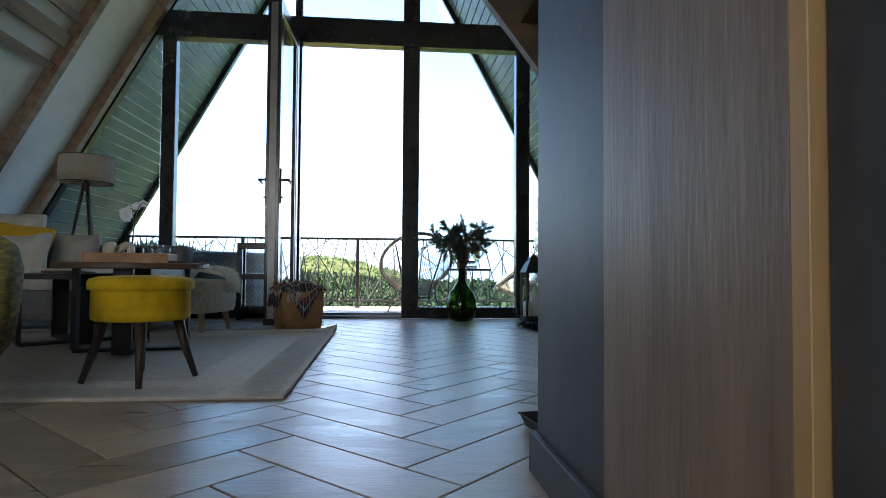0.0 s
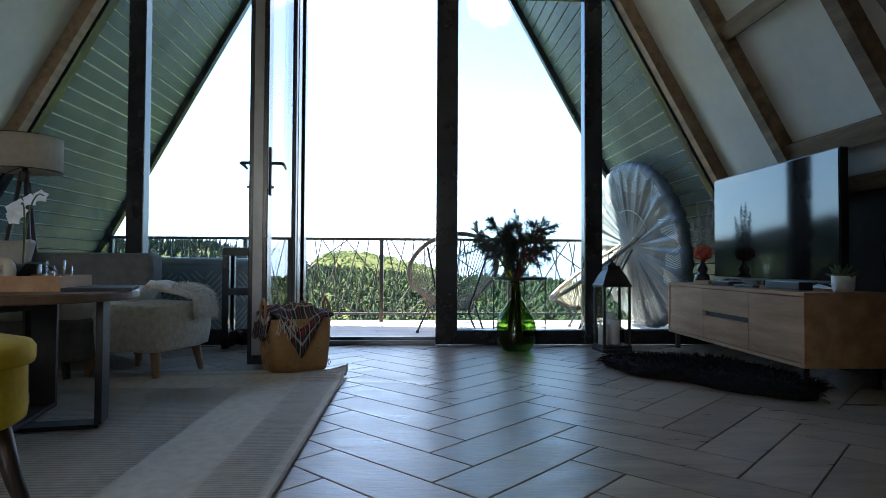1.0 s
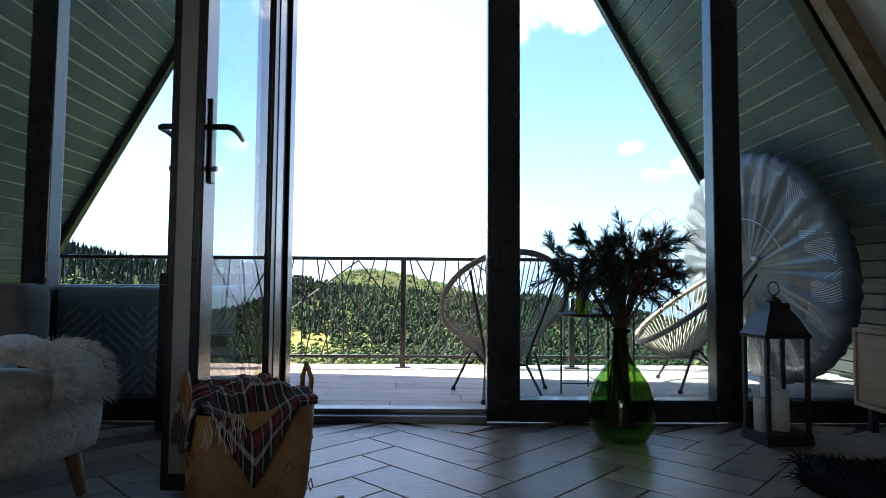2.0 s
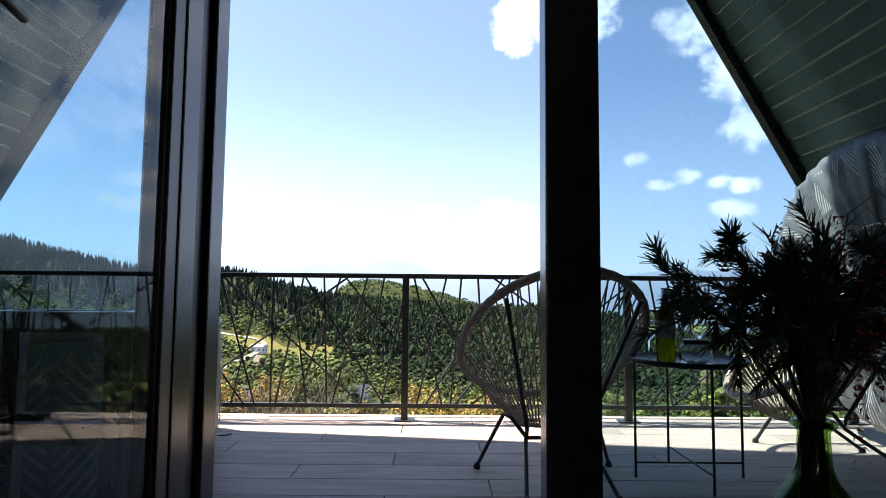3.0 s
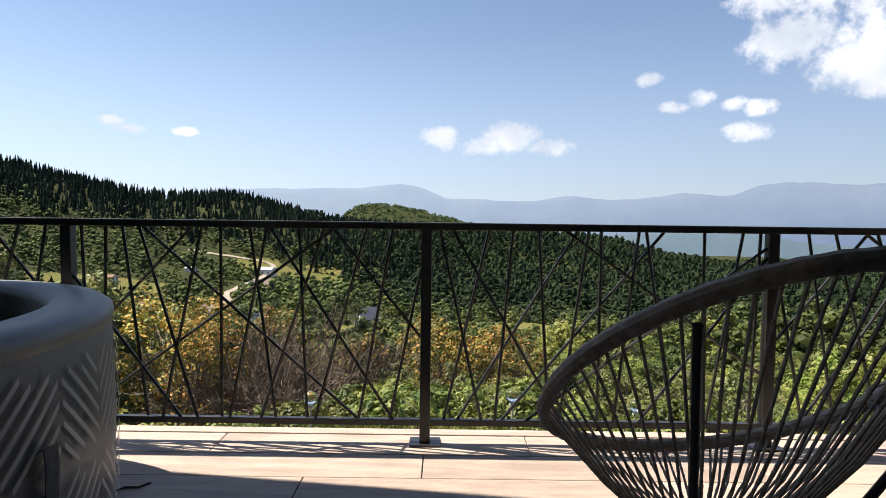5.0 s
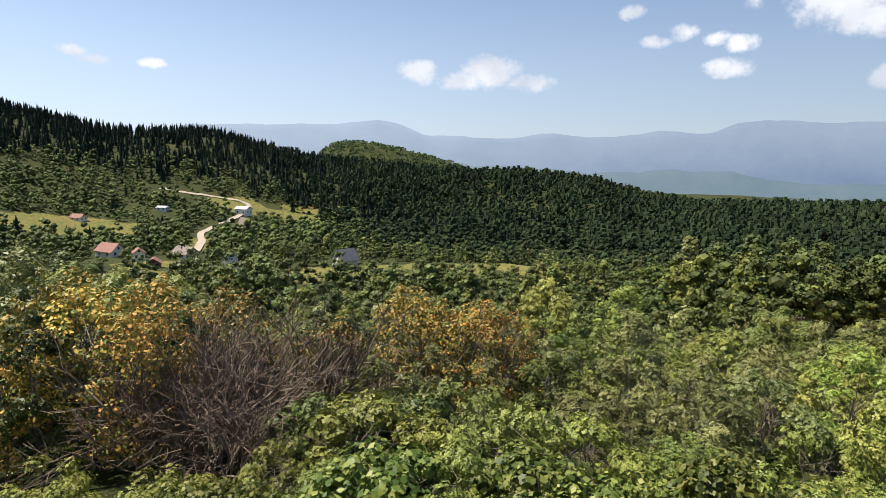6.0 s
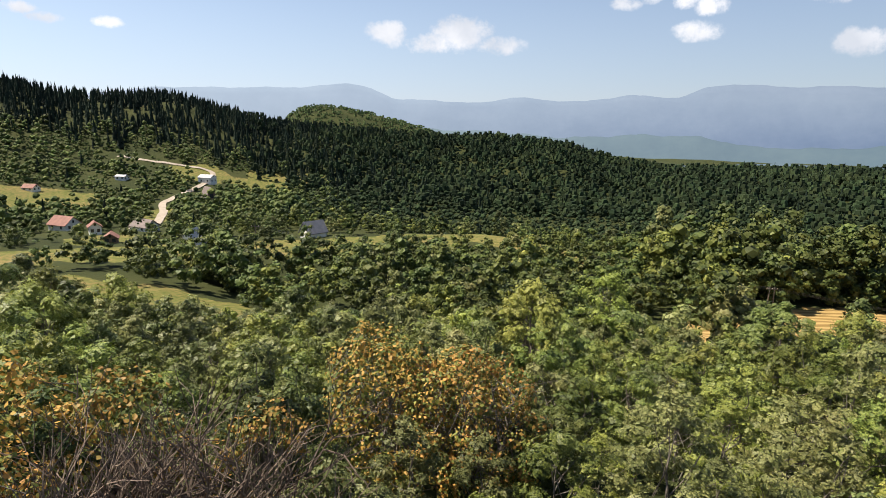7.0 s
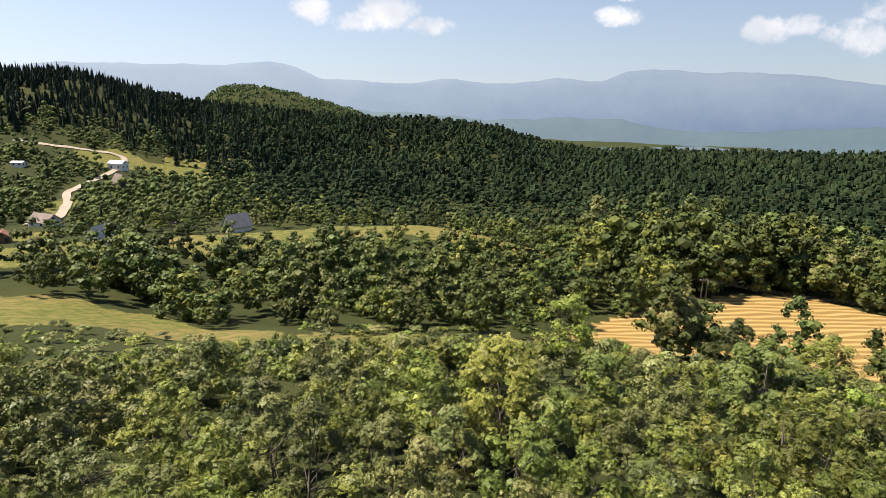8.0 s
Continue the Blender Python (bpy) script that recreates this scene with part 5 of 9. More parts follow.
    # single trees that stand out: kind, x, y, turn, scale
    marks = [(6, -8.6, 17.6, 20, 1.14), (6, -7.6, 18.8, 140, 1.12), (6, -9.9, 19.0, 250, 1.1), (6, -6.8, 16.4, 80, 0.8), (6, 0.2, 24.6, 60, 1.08), (6, 1.6, 24.2, 200, 1.02), (6, -0.6, 25.6, 300, 1.12), (6, 2.6, 23.8, 30, 1.05), (6, -5.6, 19.4, 310, 1.0), (6, -2.7, 19.8, 170, 0.8), (6, -10.8, 17.0, 35, 0.85), (6, 3.4, 25.0, 110, 0.9), (11, -9.4, 16.4, 30, 1.0), (11, -6.4, 18.2, 200, 0.95),
             (7, -4.5, 16.6, 0, 1.45), (7, -5.4, 17.0, 120, 1.45), (7, -3.7, 17.2, 230, 1.4), (7, -5.0, 15.4, 190, 1.15), (7, -6.2, 16.0, 300, 1.15), (7, -3.3, 18.0, 60, 1.5), (7, -4.2, 14.4, 40, 0.9),
             (2, -1.7, 14.6, 40, 0.84), (2, -0.2, 14.9, 100, 0.86), (2, 1.0, 15.4, 200, 0.82), (4, -0.9, 13.2, 10, 0.85), (4, 0.6, 13.4, 90, 0.85), (11, -3.0, 20.7, 0, 1.2), (11, -2.3, 21.4, 90, 1.1), (11, 3.8, 26.6, 70, 1.1),
             (12, 21.0, 61.4, 0, 1.0), (13, 55.6, 95.7, 0, 1.0), (14, 27.2, 45.0, 0, 1.0), (14, 4.8, 25.6, 150, 0.62), (15, -0.7, 47.2, 0, 0.95), (15, 1.4, 46.0, 100, 0.85), (16, 8.8, 42.6, 0, 1.0), (16, 38.5, 51.5, 120, 1.0),
             (14, 43.0, 66.0, 60, 1.1), (14, -31.7, 58.5, 20, 1.4), (16, -26.1, 52.5, 80, 1.18), (14, -21.5, 48.2, 200, 0.92), (16, -20.9, 53.0, 10, 0.96), (15, -17.0, 48.1, 0, 0.95), (16, -18.8, 38.3, 140, 1.0), (14, -26.8, 47.4, 100, 1.25), (15, -16.0, 39.8, 50, 0.98), (15, -13.2, 45.3, 90, 0.88), (5, 6.6, 15.0, 0, 0.75), (5, 5.0, 16.5, 50, 0.8), (5, 8.6, 16.2, 100, 0.8)]
    spots = [(m[1], m[2]) for m in marks]
    plan = [(k, x, y, turn, s) for k, x, y, turn, s in marks]
    tries = 0
    while len(plan) < 215 and tries < 20000:
        tries += 1
        r = math.sqrt(rs.uniform(8.0 ** 2, 44 ** 2))
        az = rs.uniform(-56, 52)
        x, y = r * math.sin(radians(az)), 2 + r * math.cos(radians(az))
        if y < 10.2 + 0.1 * max(0, x):
            continue
        if -7.2 < x < -2.2 and 13.0 < y < 18.6:       # dry and half-bare growth stands here
            continue
        gap = 1.35 + r * 0.036
        if any((x - a) ** 2 + (y - b) ** 2 < gap * gap for a, b in spots):
            continue
        spots.append((x, y))
        if x < -1.2 - 0.1 * (y - 10) and y < 16.5:      # low growth before the dry shrub
            plan.append((4, x, y, rs.uniform(0, 360), rs.uniform(0.3, 0.5)))
            continue
        if r < 17:
            k = int(rs.choice([2, 4, 4, 5, 1, 0])) if x > -2 else int(rs.choice([2, 4, 6, 0, 4, 1]))
            s = rs.uniform(0.6, 0.85)
        else:
            k = int(rs.choice([0, 0, 1, 1, 2, 3, 5, 5, 1])) if x > 3 else int(rs.choice([0, 1, 1, 2, 5, 1, 0]))
            s = rs.uniform(0.72, 1.08) * (1 + (r - 17) / 90)
        if az < -22 and r > 18:
            s *= 1.4
        if r > 25:
            k = {0: 8, 3: 8, 1: 9, 5: 10, 2: 8}[k]
        plan.append((k, x, y, rs.uniform(0, 360), s))
    # low growth along the edge of the lawn
    for i in range(50):
        x = -9.5 + 0.43 * i + rs.uniform(-0.4, 0.4)
        y = 8.9 + 0.12 * max(0, x) + rs.uniform(-0.9, 0.9)
        low = 0.7 if -4.6 < x < -0.6 else 1.0
        plan.append((17 if i % 5 < 2 else 4, x, y, rs.uniform(0, 360), low * rs.uniform(0.36, 0.56)))
    used = set()
    tall = (5.2, 6.0, 3.2, 5.6, 2.2, 4.0, 4.6, 3.6, 5.4, 6.2, 4.4)
    for k, x, y, turn, s in plan:
        # the canopy falls away evenly from the lawn
        r = math.hypot(x, y - 2)
        az = math.degrees(math.atan2(x, y - 2))
        flank = float(np.interp(az, [-50, -32, -24, -14, 24, 34, 45], [4.2, 3.6, 1.6, 0, 0, 1.6, 2.6])) * float(np.interp(r, [8, 14, 34, 60], [0.3, 1, 1, 0]))
        room = flank - 0.8 - 0.205 * r - float(land_z(x, y)) + rs.uniform(-0.8, 0.6) + (rs.uniform(0, 1.6) if k in (1, 9) and r > 16 else 0)
        sz = s * rs.uniform(0.92, 1.12)
        if k not in (6, 7) and k < 11 and tall[k] * sz > room:
            f = max(0.25, room / (tall[k] * sz))
            s, sz = s * (0.35 + 0.65 * f), sz * f
        m = at_ground(x, y, 0.1, turn, s, sz)
        if k in used:
            q = kinds[k].scale
            o = copy_thing(kinds[k], m @ Matrix.Diagonal((1 / q[0], 1 / q[1], 1 / q[2], 1)))
        else:
            o = kinds[k]
            o.matrix_basis = m
            used.add(k)
        o["group"] = "trees and shrubs below the terrace"


def scatter(r0, r1, a0, a1, gap, rs, keep):
    """Uneven spots in a fan, about gap apart."""
    n = int((r1 ** 2 - r0 ** 2) * radians(a1 - a0) / 2 / gap ** 2)
    r = np.sqrt(rs.uniform(r0 ** 2, r1 ** 2, n))
    a = np.radians(rs.uniform(a0, a1, n))
    x, y = r * np.sin(a), 2 + r * np.cos(a)
    k = keep(x, y, r, np.degrees(a))
    return x[k], y[k], r[k], np.degrees(a)[k]


def wood(name, label, xs, ys, templates, rs, s0, s1, material, sink=0.3, size=None, tops=None):
    """Joins many trees, turned and scaled, into one stretch of woodland. tops: the height that the canopy keeps under, by distance."""
    out, tint = [], []
    zs = land_z(xs, ys) - sink
    for x, y, z in zip(xs, ys, zs):
        t = templates[rs.randint(len(templates))]
        a = rs.uniform(0, 6.28)
        r = math.hypot(x, y - 2)
        s = rs.uniform(s0, s1) * (float(size(r, math.degrees(math.atan2(x, y - 2)))) if size else 1)
        tall = s * rs.uniform(0.85, 1.2)
        if tops:
            room = max(1.6, tops(r, math.degrees(math.atan2(x, y - 2))) - z + rs.uniform(-1.1, 1.2)) / t[..., 2].max()
            if tall > room:
                tall, s = room, max(room, s * 0.7)
        c, sn = math.cos(a) * s, math.sin(a) * s
        R = np.array([[c, -sn, 0], [sn, c, 0], [0, 0, tall]])
        out.append(t @ R.T + np.array([x, y, z]))
        tint.append(np.full(t.shape[0] * t.shape[1], rs.uniform(0, 1)))
    q = np.concatenate(out)
    k = q.shape[1]
    n = len(q)
    ob = raw(name, q.reshape(-1, 3), np.arange(k * n).reshape(n, k), material)
    ob.data.attributes.new("tint", "FLOAT", "POINT").data.foreach_set("value", np.concatenate(tint).astype(np.float32))
    tagged(ob, label, "woodland", kind="stuff")
    return ob


def lump_quads(c, size, rs):
    """A plain far clump: a lumpy block without its underside."""
    v = np.array([[x, y, z] for x in (-1, 1) for y in (-1, 1) for z in (-1, 1)], dtype=float) * np.array([0.6, 0.6, 0.42])
    v[1::2, :2] *= 0.78
    f = np.array([[0, 1, 3, 2], [4, 6, 7, 5], [0, 4, 5, 1], [2, 3, 7, 6], [1, 5, 7, 3]])
    n = len(c)
    a = rs.uniform(0, 6.28, n)
    v = v[None] * rs.uniform(0.8, 1.25, (n, 8, 1)) * size[:, None, None]
    ca, sa = np.cos(a)[:, None], np.sin(a)[:, None]
    v = np.stack([v[..., 0] * ca - v[..., 1] * sa, v[..., 0] * sa + v[..., 1] * ca, v[..., 2]], -1) + c[:, None, :]
    return v[:, f].reshape(-1, 4, 3)


def template(seed, height, radius, clumps, per, leaf, core=0, lump=False, **kw):
    p, nrm, c, size, rs = crown_points(seed, height, radius, clumps, per, **kw)
    q = leaf_quads(p, nrm, leaf, rs, 0.75, 0.3)
    if lump:
        return np.concatenate([q, lump_quads(c, size, rs)])
    return np.concatenate([q, core_quads(c, size, rs, core)]) if core else q


def conifer_template(seed, h=1.0, r=0.2):
    """A far spruce: ragged stacked skirts of triangles."""
    rs = np.random.RandomState(seed)
    tri = []
    tiers = 5
    for tier in range(tiers):
        f = tier / tiers
        z0, z1 = h * (0.04 + 0.86 * f), h * min(1.0, 0.34 + 0.86 * f)
        rad = r * (1 - 0.86 * f)
        n = 6 if tier < 3 else 4
        off = rs.uniform(0, 6)
        for k in range(n):
            a0, a1 = off + 2 * math.pi * k / n, off + 2 * math.pi * (k + 1) / n
            q = rad * rs.uniform(0.7, 1.2)
            tri.append([[q * math.cos(a0), q * math.sin(a0), z0 + rs.uniform(-0.05, 0.05) * h], [q * math.cos(a1), q * math.sin(a1), z0 + rs.uniform(-0.05, 0.05) * h], [0, 0, z1]])
    return np.array(tri)


# where the houses of the valley stand, and the gravel road past them (bearing, distance)
HOMES = ((-133.2, 447.2), (-118.0, 396.7), (-29.0, 223.3), (-64.0, 199.8), (-96.3, 243.5), (-128.9, 249.0), (-90.0, 201.5), (-215.2, 379.2), (-185.0, 431.0), (-109.5, 232.0))
ROAD = ((-23.5, 530), (-21.5, 519), (-19.7, 512), (-17.6, 508), (-16.6, 503), (-16.2, 496), (-16.3, 481), (-16.9, 460), (-18.6, 425), (-20.0, 398), (-20.4, 381), (-20.3, 345), (-20.6, 304), (-21.2, 282), (-23.0, 262))


def plant_far():
    rs = np.random.RandomState(9)
    open_at = lambda x, y: field_mask(x, y) > 0.5
    homes = [(x, y) for x, y in HOMES]
    for az, rad in ROAD:
        for back in (0, 9):
            homes.append(((rad - back) * math.sin(radians(az)), 2 + (rad - back) * math.cos(radians(az))))

    for hx, hy in HOMES:
        rad, az = math.hypot(hx, hy - 2), math.atan2(hx, hy - 2)
        for back in (11, 20):
            homes.append(((rad - back) * math.sin(az), 2 + (rad - back) * math.cos(az)))

    def clear(x, y, d):
        k = np.ones(len(x), bool)
        for hx, hy in homes:
            k &= (x - hx) ** 2 + (y - hy) ** 2 > d * d
        return k
    # slope below the thicket: the canopy falls away with the ground
    roof = lambda r, a: min(5.0 - 0.415 * (r - 13.0), -0.4 - 0.205 * r) + np.interp(a, [-50, -26, -12], [3.0, 1.8, 0]) * np.interp(r, [60, 75], [1, 0])
    T1 = [template(31, 6.5, 2.2, 15, 46, 0.34, core=0.62, base=0.06, spread=0.34, pointed=0.3), template(32, 7.5, 2.0, 15, 46, 0.32, core=0.62, base=0.05, spread=0.34, pointed=0.55),
          template(33, 4.5, 2.3, 15, 46, 0.34, core=0.62, base=0.0, spread=0.34)]
    T1f = [template(34, 5.5, 2.3, 9, 14, 0.6, core=0.75, base=0.0, spread=0.4, pointed=0.3), template(35, 4.5, 2.4, 9, 14, 0.6, core=0.75, base=0.0, spread=0.4)]
    for mt, share in (("leaf_mid", 0.36), ("leaf_olive", 0.4), ("leaf_dark", 0.14), ("leaf_light", 0.1)):
        x, y, r, a = scatter(42, 62, -50, 54, 3.3 / math.sqrt(share), rs, lambda x, y, r, a: ~open_at(x, y))
        wood("slope_woodland", "dense young broadleaf woodland on the slope", x, y, T1, rs, 0.6, 1.2, M[mt + "_slope"], tops=roof)
        x, y, r, a = scatter(62, 106, -50, 54, 3.9 / math.sqrt(share), rs, lambda x, y, r, a: ~open_at(x, y))
        wood("slope_woodland", "dense young broadleaf woodland on the slope", x, y, T1f, rs, 0.5, 1.0, M[mt + "_slope"], tops=roof)
    # tall trees in the gully and round the fields
    T2 = [template(41, 12, 4.2, 18, 26, 0.66, core=0.62, base=0.03, spread=0.36, pointed=0.15), template(42, 10, 4.6, 18, 26, 0.66, core=0.62, base=0.0, spread=0.36), template(43, 13, 3.6, 18, 26, 0.6, core=0.62, base=0.03, spread=0.38, pointed=0.4)]
    for mt, share in (("leaf_dark", 0.76), ("leaf_mid", 0.18), ("leaf_olive", 0.06)):
        x, y, r, a = scatter(98, 262, -46, 56, 6.7 / math.sqrt(share), rs, lambda x, y, r, a: ~open_at(x, y) & (r > 104) & clear(x, y, 8) & ((a > -24) | (rs.uniform(0, 1, len(x)) < 0.6)))
        wood("gully_woodland", "tall dark broadleaf trees filling a gully", x, y, T2, rs, 0.6, 1.15, M[mt + "_gully"], size=lambda r, a: np.interp(a, [15, 28], [np.interp(r, [104, 118, 155, 178, 196, 230, 262], [0.62, 1, 1.0, 0.78, 0.5, 0.6, 0.75]), 1.75 if r > 176 else 1.0]))
    # hill farms: loose trees; far side: closed mixed wood
    T3 = [template(51, 9, 4.0, 5, 3, 1.4, core=0.9, base=0.0, spread=0.52), template(52, 11, 3.8, 5, 3, 1.4, core=0.9, base=0.0, spread=0.5, pointed=0.3)]
    T5 = [template(53, 8, 3.6, 5, 2, 1.2, lump=True, base=0.0, spread=0.52), template(54, 9, 3.2, 5, 2, 1.2, lump=True, base=0.0, spread=0.52, pointed=0.3)]

    def edge(a):
        """Where the conifers begin."""
        return np.interp(a, [-40, -20, -12, -5, 2], [590, 565, 520, 445, 420]) + 14 * np.sin(a * 1.7) + 9 * np.sin(a * 4.1)

    def thin(x, y, r, a):
        # the hillside with farms and road stays loose, the rest closes up
        loose = (a < -9) & (r < 560)
        return ~open_at(x, y) & clear(x, y, 11) & (~loose | (rs.uniform(0, 1, len(x)) < 0.85)) & (r < edge(a) + 25)
    x, y, r, a = scatter(255, 610, -48, 56, 7.4, rs, thin)
    near = a + rs.normal(0, 3, len(a)) < -6
    wood("hillside_woodland", "mixed woodland and hedges across the far hillside", x[near], y[near], T3, rs, 0.4, 0.95, M["wood_mid"])
    # same trees as the hillside, with cloud shade in their darker canopy colour
    wood("valley_woodland", "closed broadleaf wood below the ridge, darkened in colour for cloud shade", x[~near], y[~near], T3, rs, 0.4, 0.95, M["wood_far"])
    x, y, r, a = scatter(255, 600, -48, -5, 6.6, rs, lambda x, y, r, a: ~open_at(x, y) & clear(x, y, 8) & (r < edge(a) + 10))
    wood("hillside_scrub", "low green scrub between the trees of the hillside", x, y, T5, rs, 0.25, 0.55, M["wood_mid"])
    C = [conifer_template(s, 1.0, w) for s, w in ((1, 0.15), (2, 0.18), (3, 0.22))]
    # spruce on the west of the ridge and along its crest, broadleaf wood between
    spruce = lambda a, r, x, y: np.clip(np.interp(a, [-12, -4, 4, 12, 30], [0.95, 0.4, 0.1, 0.04, 0.03]) + 0.15 * np.sin(x * 0.021 + 1) * np.sin(y * 0.017) + 0.08 * (r > 700), 0.015, 1)
    x, y, r, a = scatter(400, 790, -52, 58, 5.6, rs, lambda x, y, r, a: (r > edge(a)) & (rs.uniform(0, 1, len(x)) < spruce(a, r, x, y)) & ~((np.sin(x * 0.05) * np.sin(y * 0.06 + 1) > 0.9) & (a < -5)))
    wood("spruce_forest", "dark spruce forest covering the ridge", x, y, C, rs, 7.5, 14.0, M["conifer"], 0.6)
    x, y, r, a = scatter(400, 790, -14, 58, 6.1, rs, lambda x, y, r, a: (r > edge(a) - 15) & (rs.uniform(0, 1, len(x)) < 1.15 - spruce(a, r, x, y)))
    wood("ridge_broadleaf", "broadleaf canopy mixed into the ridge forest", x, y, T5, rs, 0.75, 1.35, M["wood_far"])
    # scattered spruces among the farms
    x, y, r, a = scatter(180, 560, -48, 14, 38, rs, lambda x, y, r, a: ~open_at(x, y) & clear(x, y, 10))
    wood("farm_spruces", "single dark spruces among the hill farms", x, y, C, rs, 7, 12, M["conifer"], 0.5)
    # canopy of the rounded hill
    x, y, r, a = scatter(960, 1190, -14, 9, 8.0, rs, lambda x, y, r, a: r > 0)
    T4 = [template(61, 6, 4.6, 4, 2, 1.2, lump=True, base=0.0, spread=0.55)]
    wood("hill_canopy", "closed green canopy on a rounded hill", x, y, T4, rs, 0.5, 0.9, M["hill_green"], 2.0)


plant_near()
plant_far()

# ---------------------------------------------------------------- inside: door, wall block, stair
def build_door():
    """The open door leaf, hinged on the west jamb and swung into the room."""
    d = thing("door_1", "open anthracite glazed terrace door with a black lever handle", "door", kind="structure", at=pose(-0.447, -0.1, 0, 0, 0, -90.0))
    w, h0, h1, t = 0.92, 0.03, 2.485, 0.1
    for nm, b in (("stile", (0.0, 0.1, h0, h1)), ("stile", (w - 0.1, w, h0, h1)), ("bottom_rail", (0.1, w - 0.1, h0, h0 + 0.11)), ("top_rail", (0.1, w - 0.1, h1 - 0.1, h1))):
        bm = bm_new()
        box(bm, b[0], b[1], -t, 0.0, b[2], b[3], 0.005)
        part(nm, bm, M["frame"], d)
    bm = bm_new()
    box(bm, 0.1, w - 0.1, -0.034, -0.018, h0 + 0.11, h1 - 0.1)
    part("pane", bm, M["glass"], d).visible_shadow = False
    bm = bm_new()
    box(bm, -0.06, -0.001, -t + 0.02, -0.006, h0 + 0.02, h1 - 0.01, 0.003)
    part("hinge_rebate", bm, M["black"], d, "black rebate along the hinges")
    bm = bm_new()
    box(bm, 0.101, 0.16, -0.06, -0.004, h0 + 0.112, h1 - 0.102, 0.004)
    part("glazing_bead", bm, M["black"], d)
    for x in (0.162, w - 0.112):
        bm = bm_new()
        box(bm, x, x + 0.008, -0.045, -0.012, h0 + 0.112, h1 - 0.102, 0.002)
        part("gasket", bm, M["black"], d)
    bm = bm_new()
    box(bm, w - 0.001, w + 0.004, -t * 0.75, -t * 0.25, 0.08, h1 - 0.06, 0.001)
    part("lock_plate", bm, M["frame_grey"], d, "grey metal locking strip")
    for s, y in ((1, 0.0), (-1, -t)):
        bm = bm_new()
        box(bm, w - 0.066, w - 0.034, min(y, y + s * 0.009), max(y, y + s * 0.009), 0.93, 1.19, 0.004)
        hp = part("handle_plate", bm, M["black"], d)
        bm = bm_new()
        tube(bm, [(w - 0.05, y + s * 0.005, 1.105), (w - 0.05, y + s * 0.05, 1.105), (w - 0.065, y + s * 0.06, 1.106), (w - 0.12, y + s * 0.06, 1.104), (w - 0.17, y + s * 0.058, 1.093)], [0.009, 0.009, 0.01, 0.009, 0.007], 10)
        part("lever", bm, M["black"], hp, smooth=True)
        bm = bm_new()
        tube(bm, [(w - 0.05, y + s * 0.006, 0.975), (w - 0.05, y + s * 0.022, 0.975)], 0.008, 10)
        part("key_cylinder", bm, M["frame_grey"], hp)


def build_block():
    """Dark partition with a tall wooden panel, beside which the walk begins."""
    bm = bm_new()
    prism(bm, [(0.677, 0.0), (2.6, 0.0), (2.6, 0.9), (1.75, 2.45), (0.677, 2.45)], -4.55, -4.141)
    tagged(part("wall_south", bm, M["slate"]), "dark grey plastered end of a partition wall", "wall", kind="structure")
    bm = bm_new()
    prism(bm, [(0.684, 0.0), (2.6, 0.0), (2.6, 0.9), (1.75, 2.45), (0.684, 2.45)], -7.9, -5.016)
    tagged(part("wall_inner", bm, M["slate"]), "dark grey plastered partition wall", "wall", kind="structure")
    cab = thing("tall_cabinet", "tall cabinet with a brown oak veneer door beside the partition", "cabinet")
    bm = bm_new()
    box(bm, 0.697, 1.35, -5.01, -4.553, 0.05, 2.45)
    part("body", bm, M["slate"], cab)
    bm = bm_new()
    box(bm, 0.673, 0.695, -4.986, -4.554, 0.01, 2.44, 0.0015, seg=1)
    part("door", bm, M["oak"], cab, "smooth brown oak veneer door with a dark knot")
    bm = bm_new()
    box(bm, 0.671, 0.696, -5.011, -4.988, 0.01, 2.44, 0.001, seg=1)
    part("edge_strip", bm, M["oak_edge"], cab, "pale yellow wooden edge strip")
    bm = bm_new()
    box(bm, 0.66, 0.676, -4.547, -4.128, 0.0, 0.09, 0.003)
    box(bm, 0.677, 1.6, -4.141, -4.126, 0.0, 0.09, 0.003)
    tagged(part("baseboard", bm, M["slate"]), "dark skirting board at the foot of the partition", "baseboard", kind="structure")


def build_stair():
    """Steep dark timber stair that climbs across the room just past the partition."""
    st = thing("staircase", "steep dark timber staircase rising beside the partition", "staircase")
    for y in (-3.38, -3.98):
        bm = bm_new()
        # slanting board: lower edge passes (0.86, 1.2)
        x0, x1 = 1.72, 0.62
        lo = lambda x: 1.2 - 1.29 * (x - 0.86)
        prism(bm, [(x0, max(0.0, lo(x0))), (x1, lo(x1)), (x1 + 0.0, lo(x1) + 0.34), (x0 + 0.26, max(0.0, lo(x0 + 0.26) + 0.34)), (x0 + 0.26, 0.0), (x0, 0.0)], y, y + 0.045)
        part("stringer", bm, M["dark_timber"], st)
    for k in range(8):
        z = 0.2 + k * 0.19
        x = 0.86 - (z - 1.2 - 0.1) / 1.29
        if x < 0.7:
            break
        bm = bm_new()
        box(bm, x - 0.02, x + 0.22, -3.934, -3.381, z, z + 0.035, 0.004)
        part("tread", bm, M["dark_timber"], st)
        bm = bm_new()
        box(bm, x + 0.2, x + 0.218, -3.934, -3.381, z + 0.036, z + 0.19)
        part("riser", bm, M["dark_timber"], st)


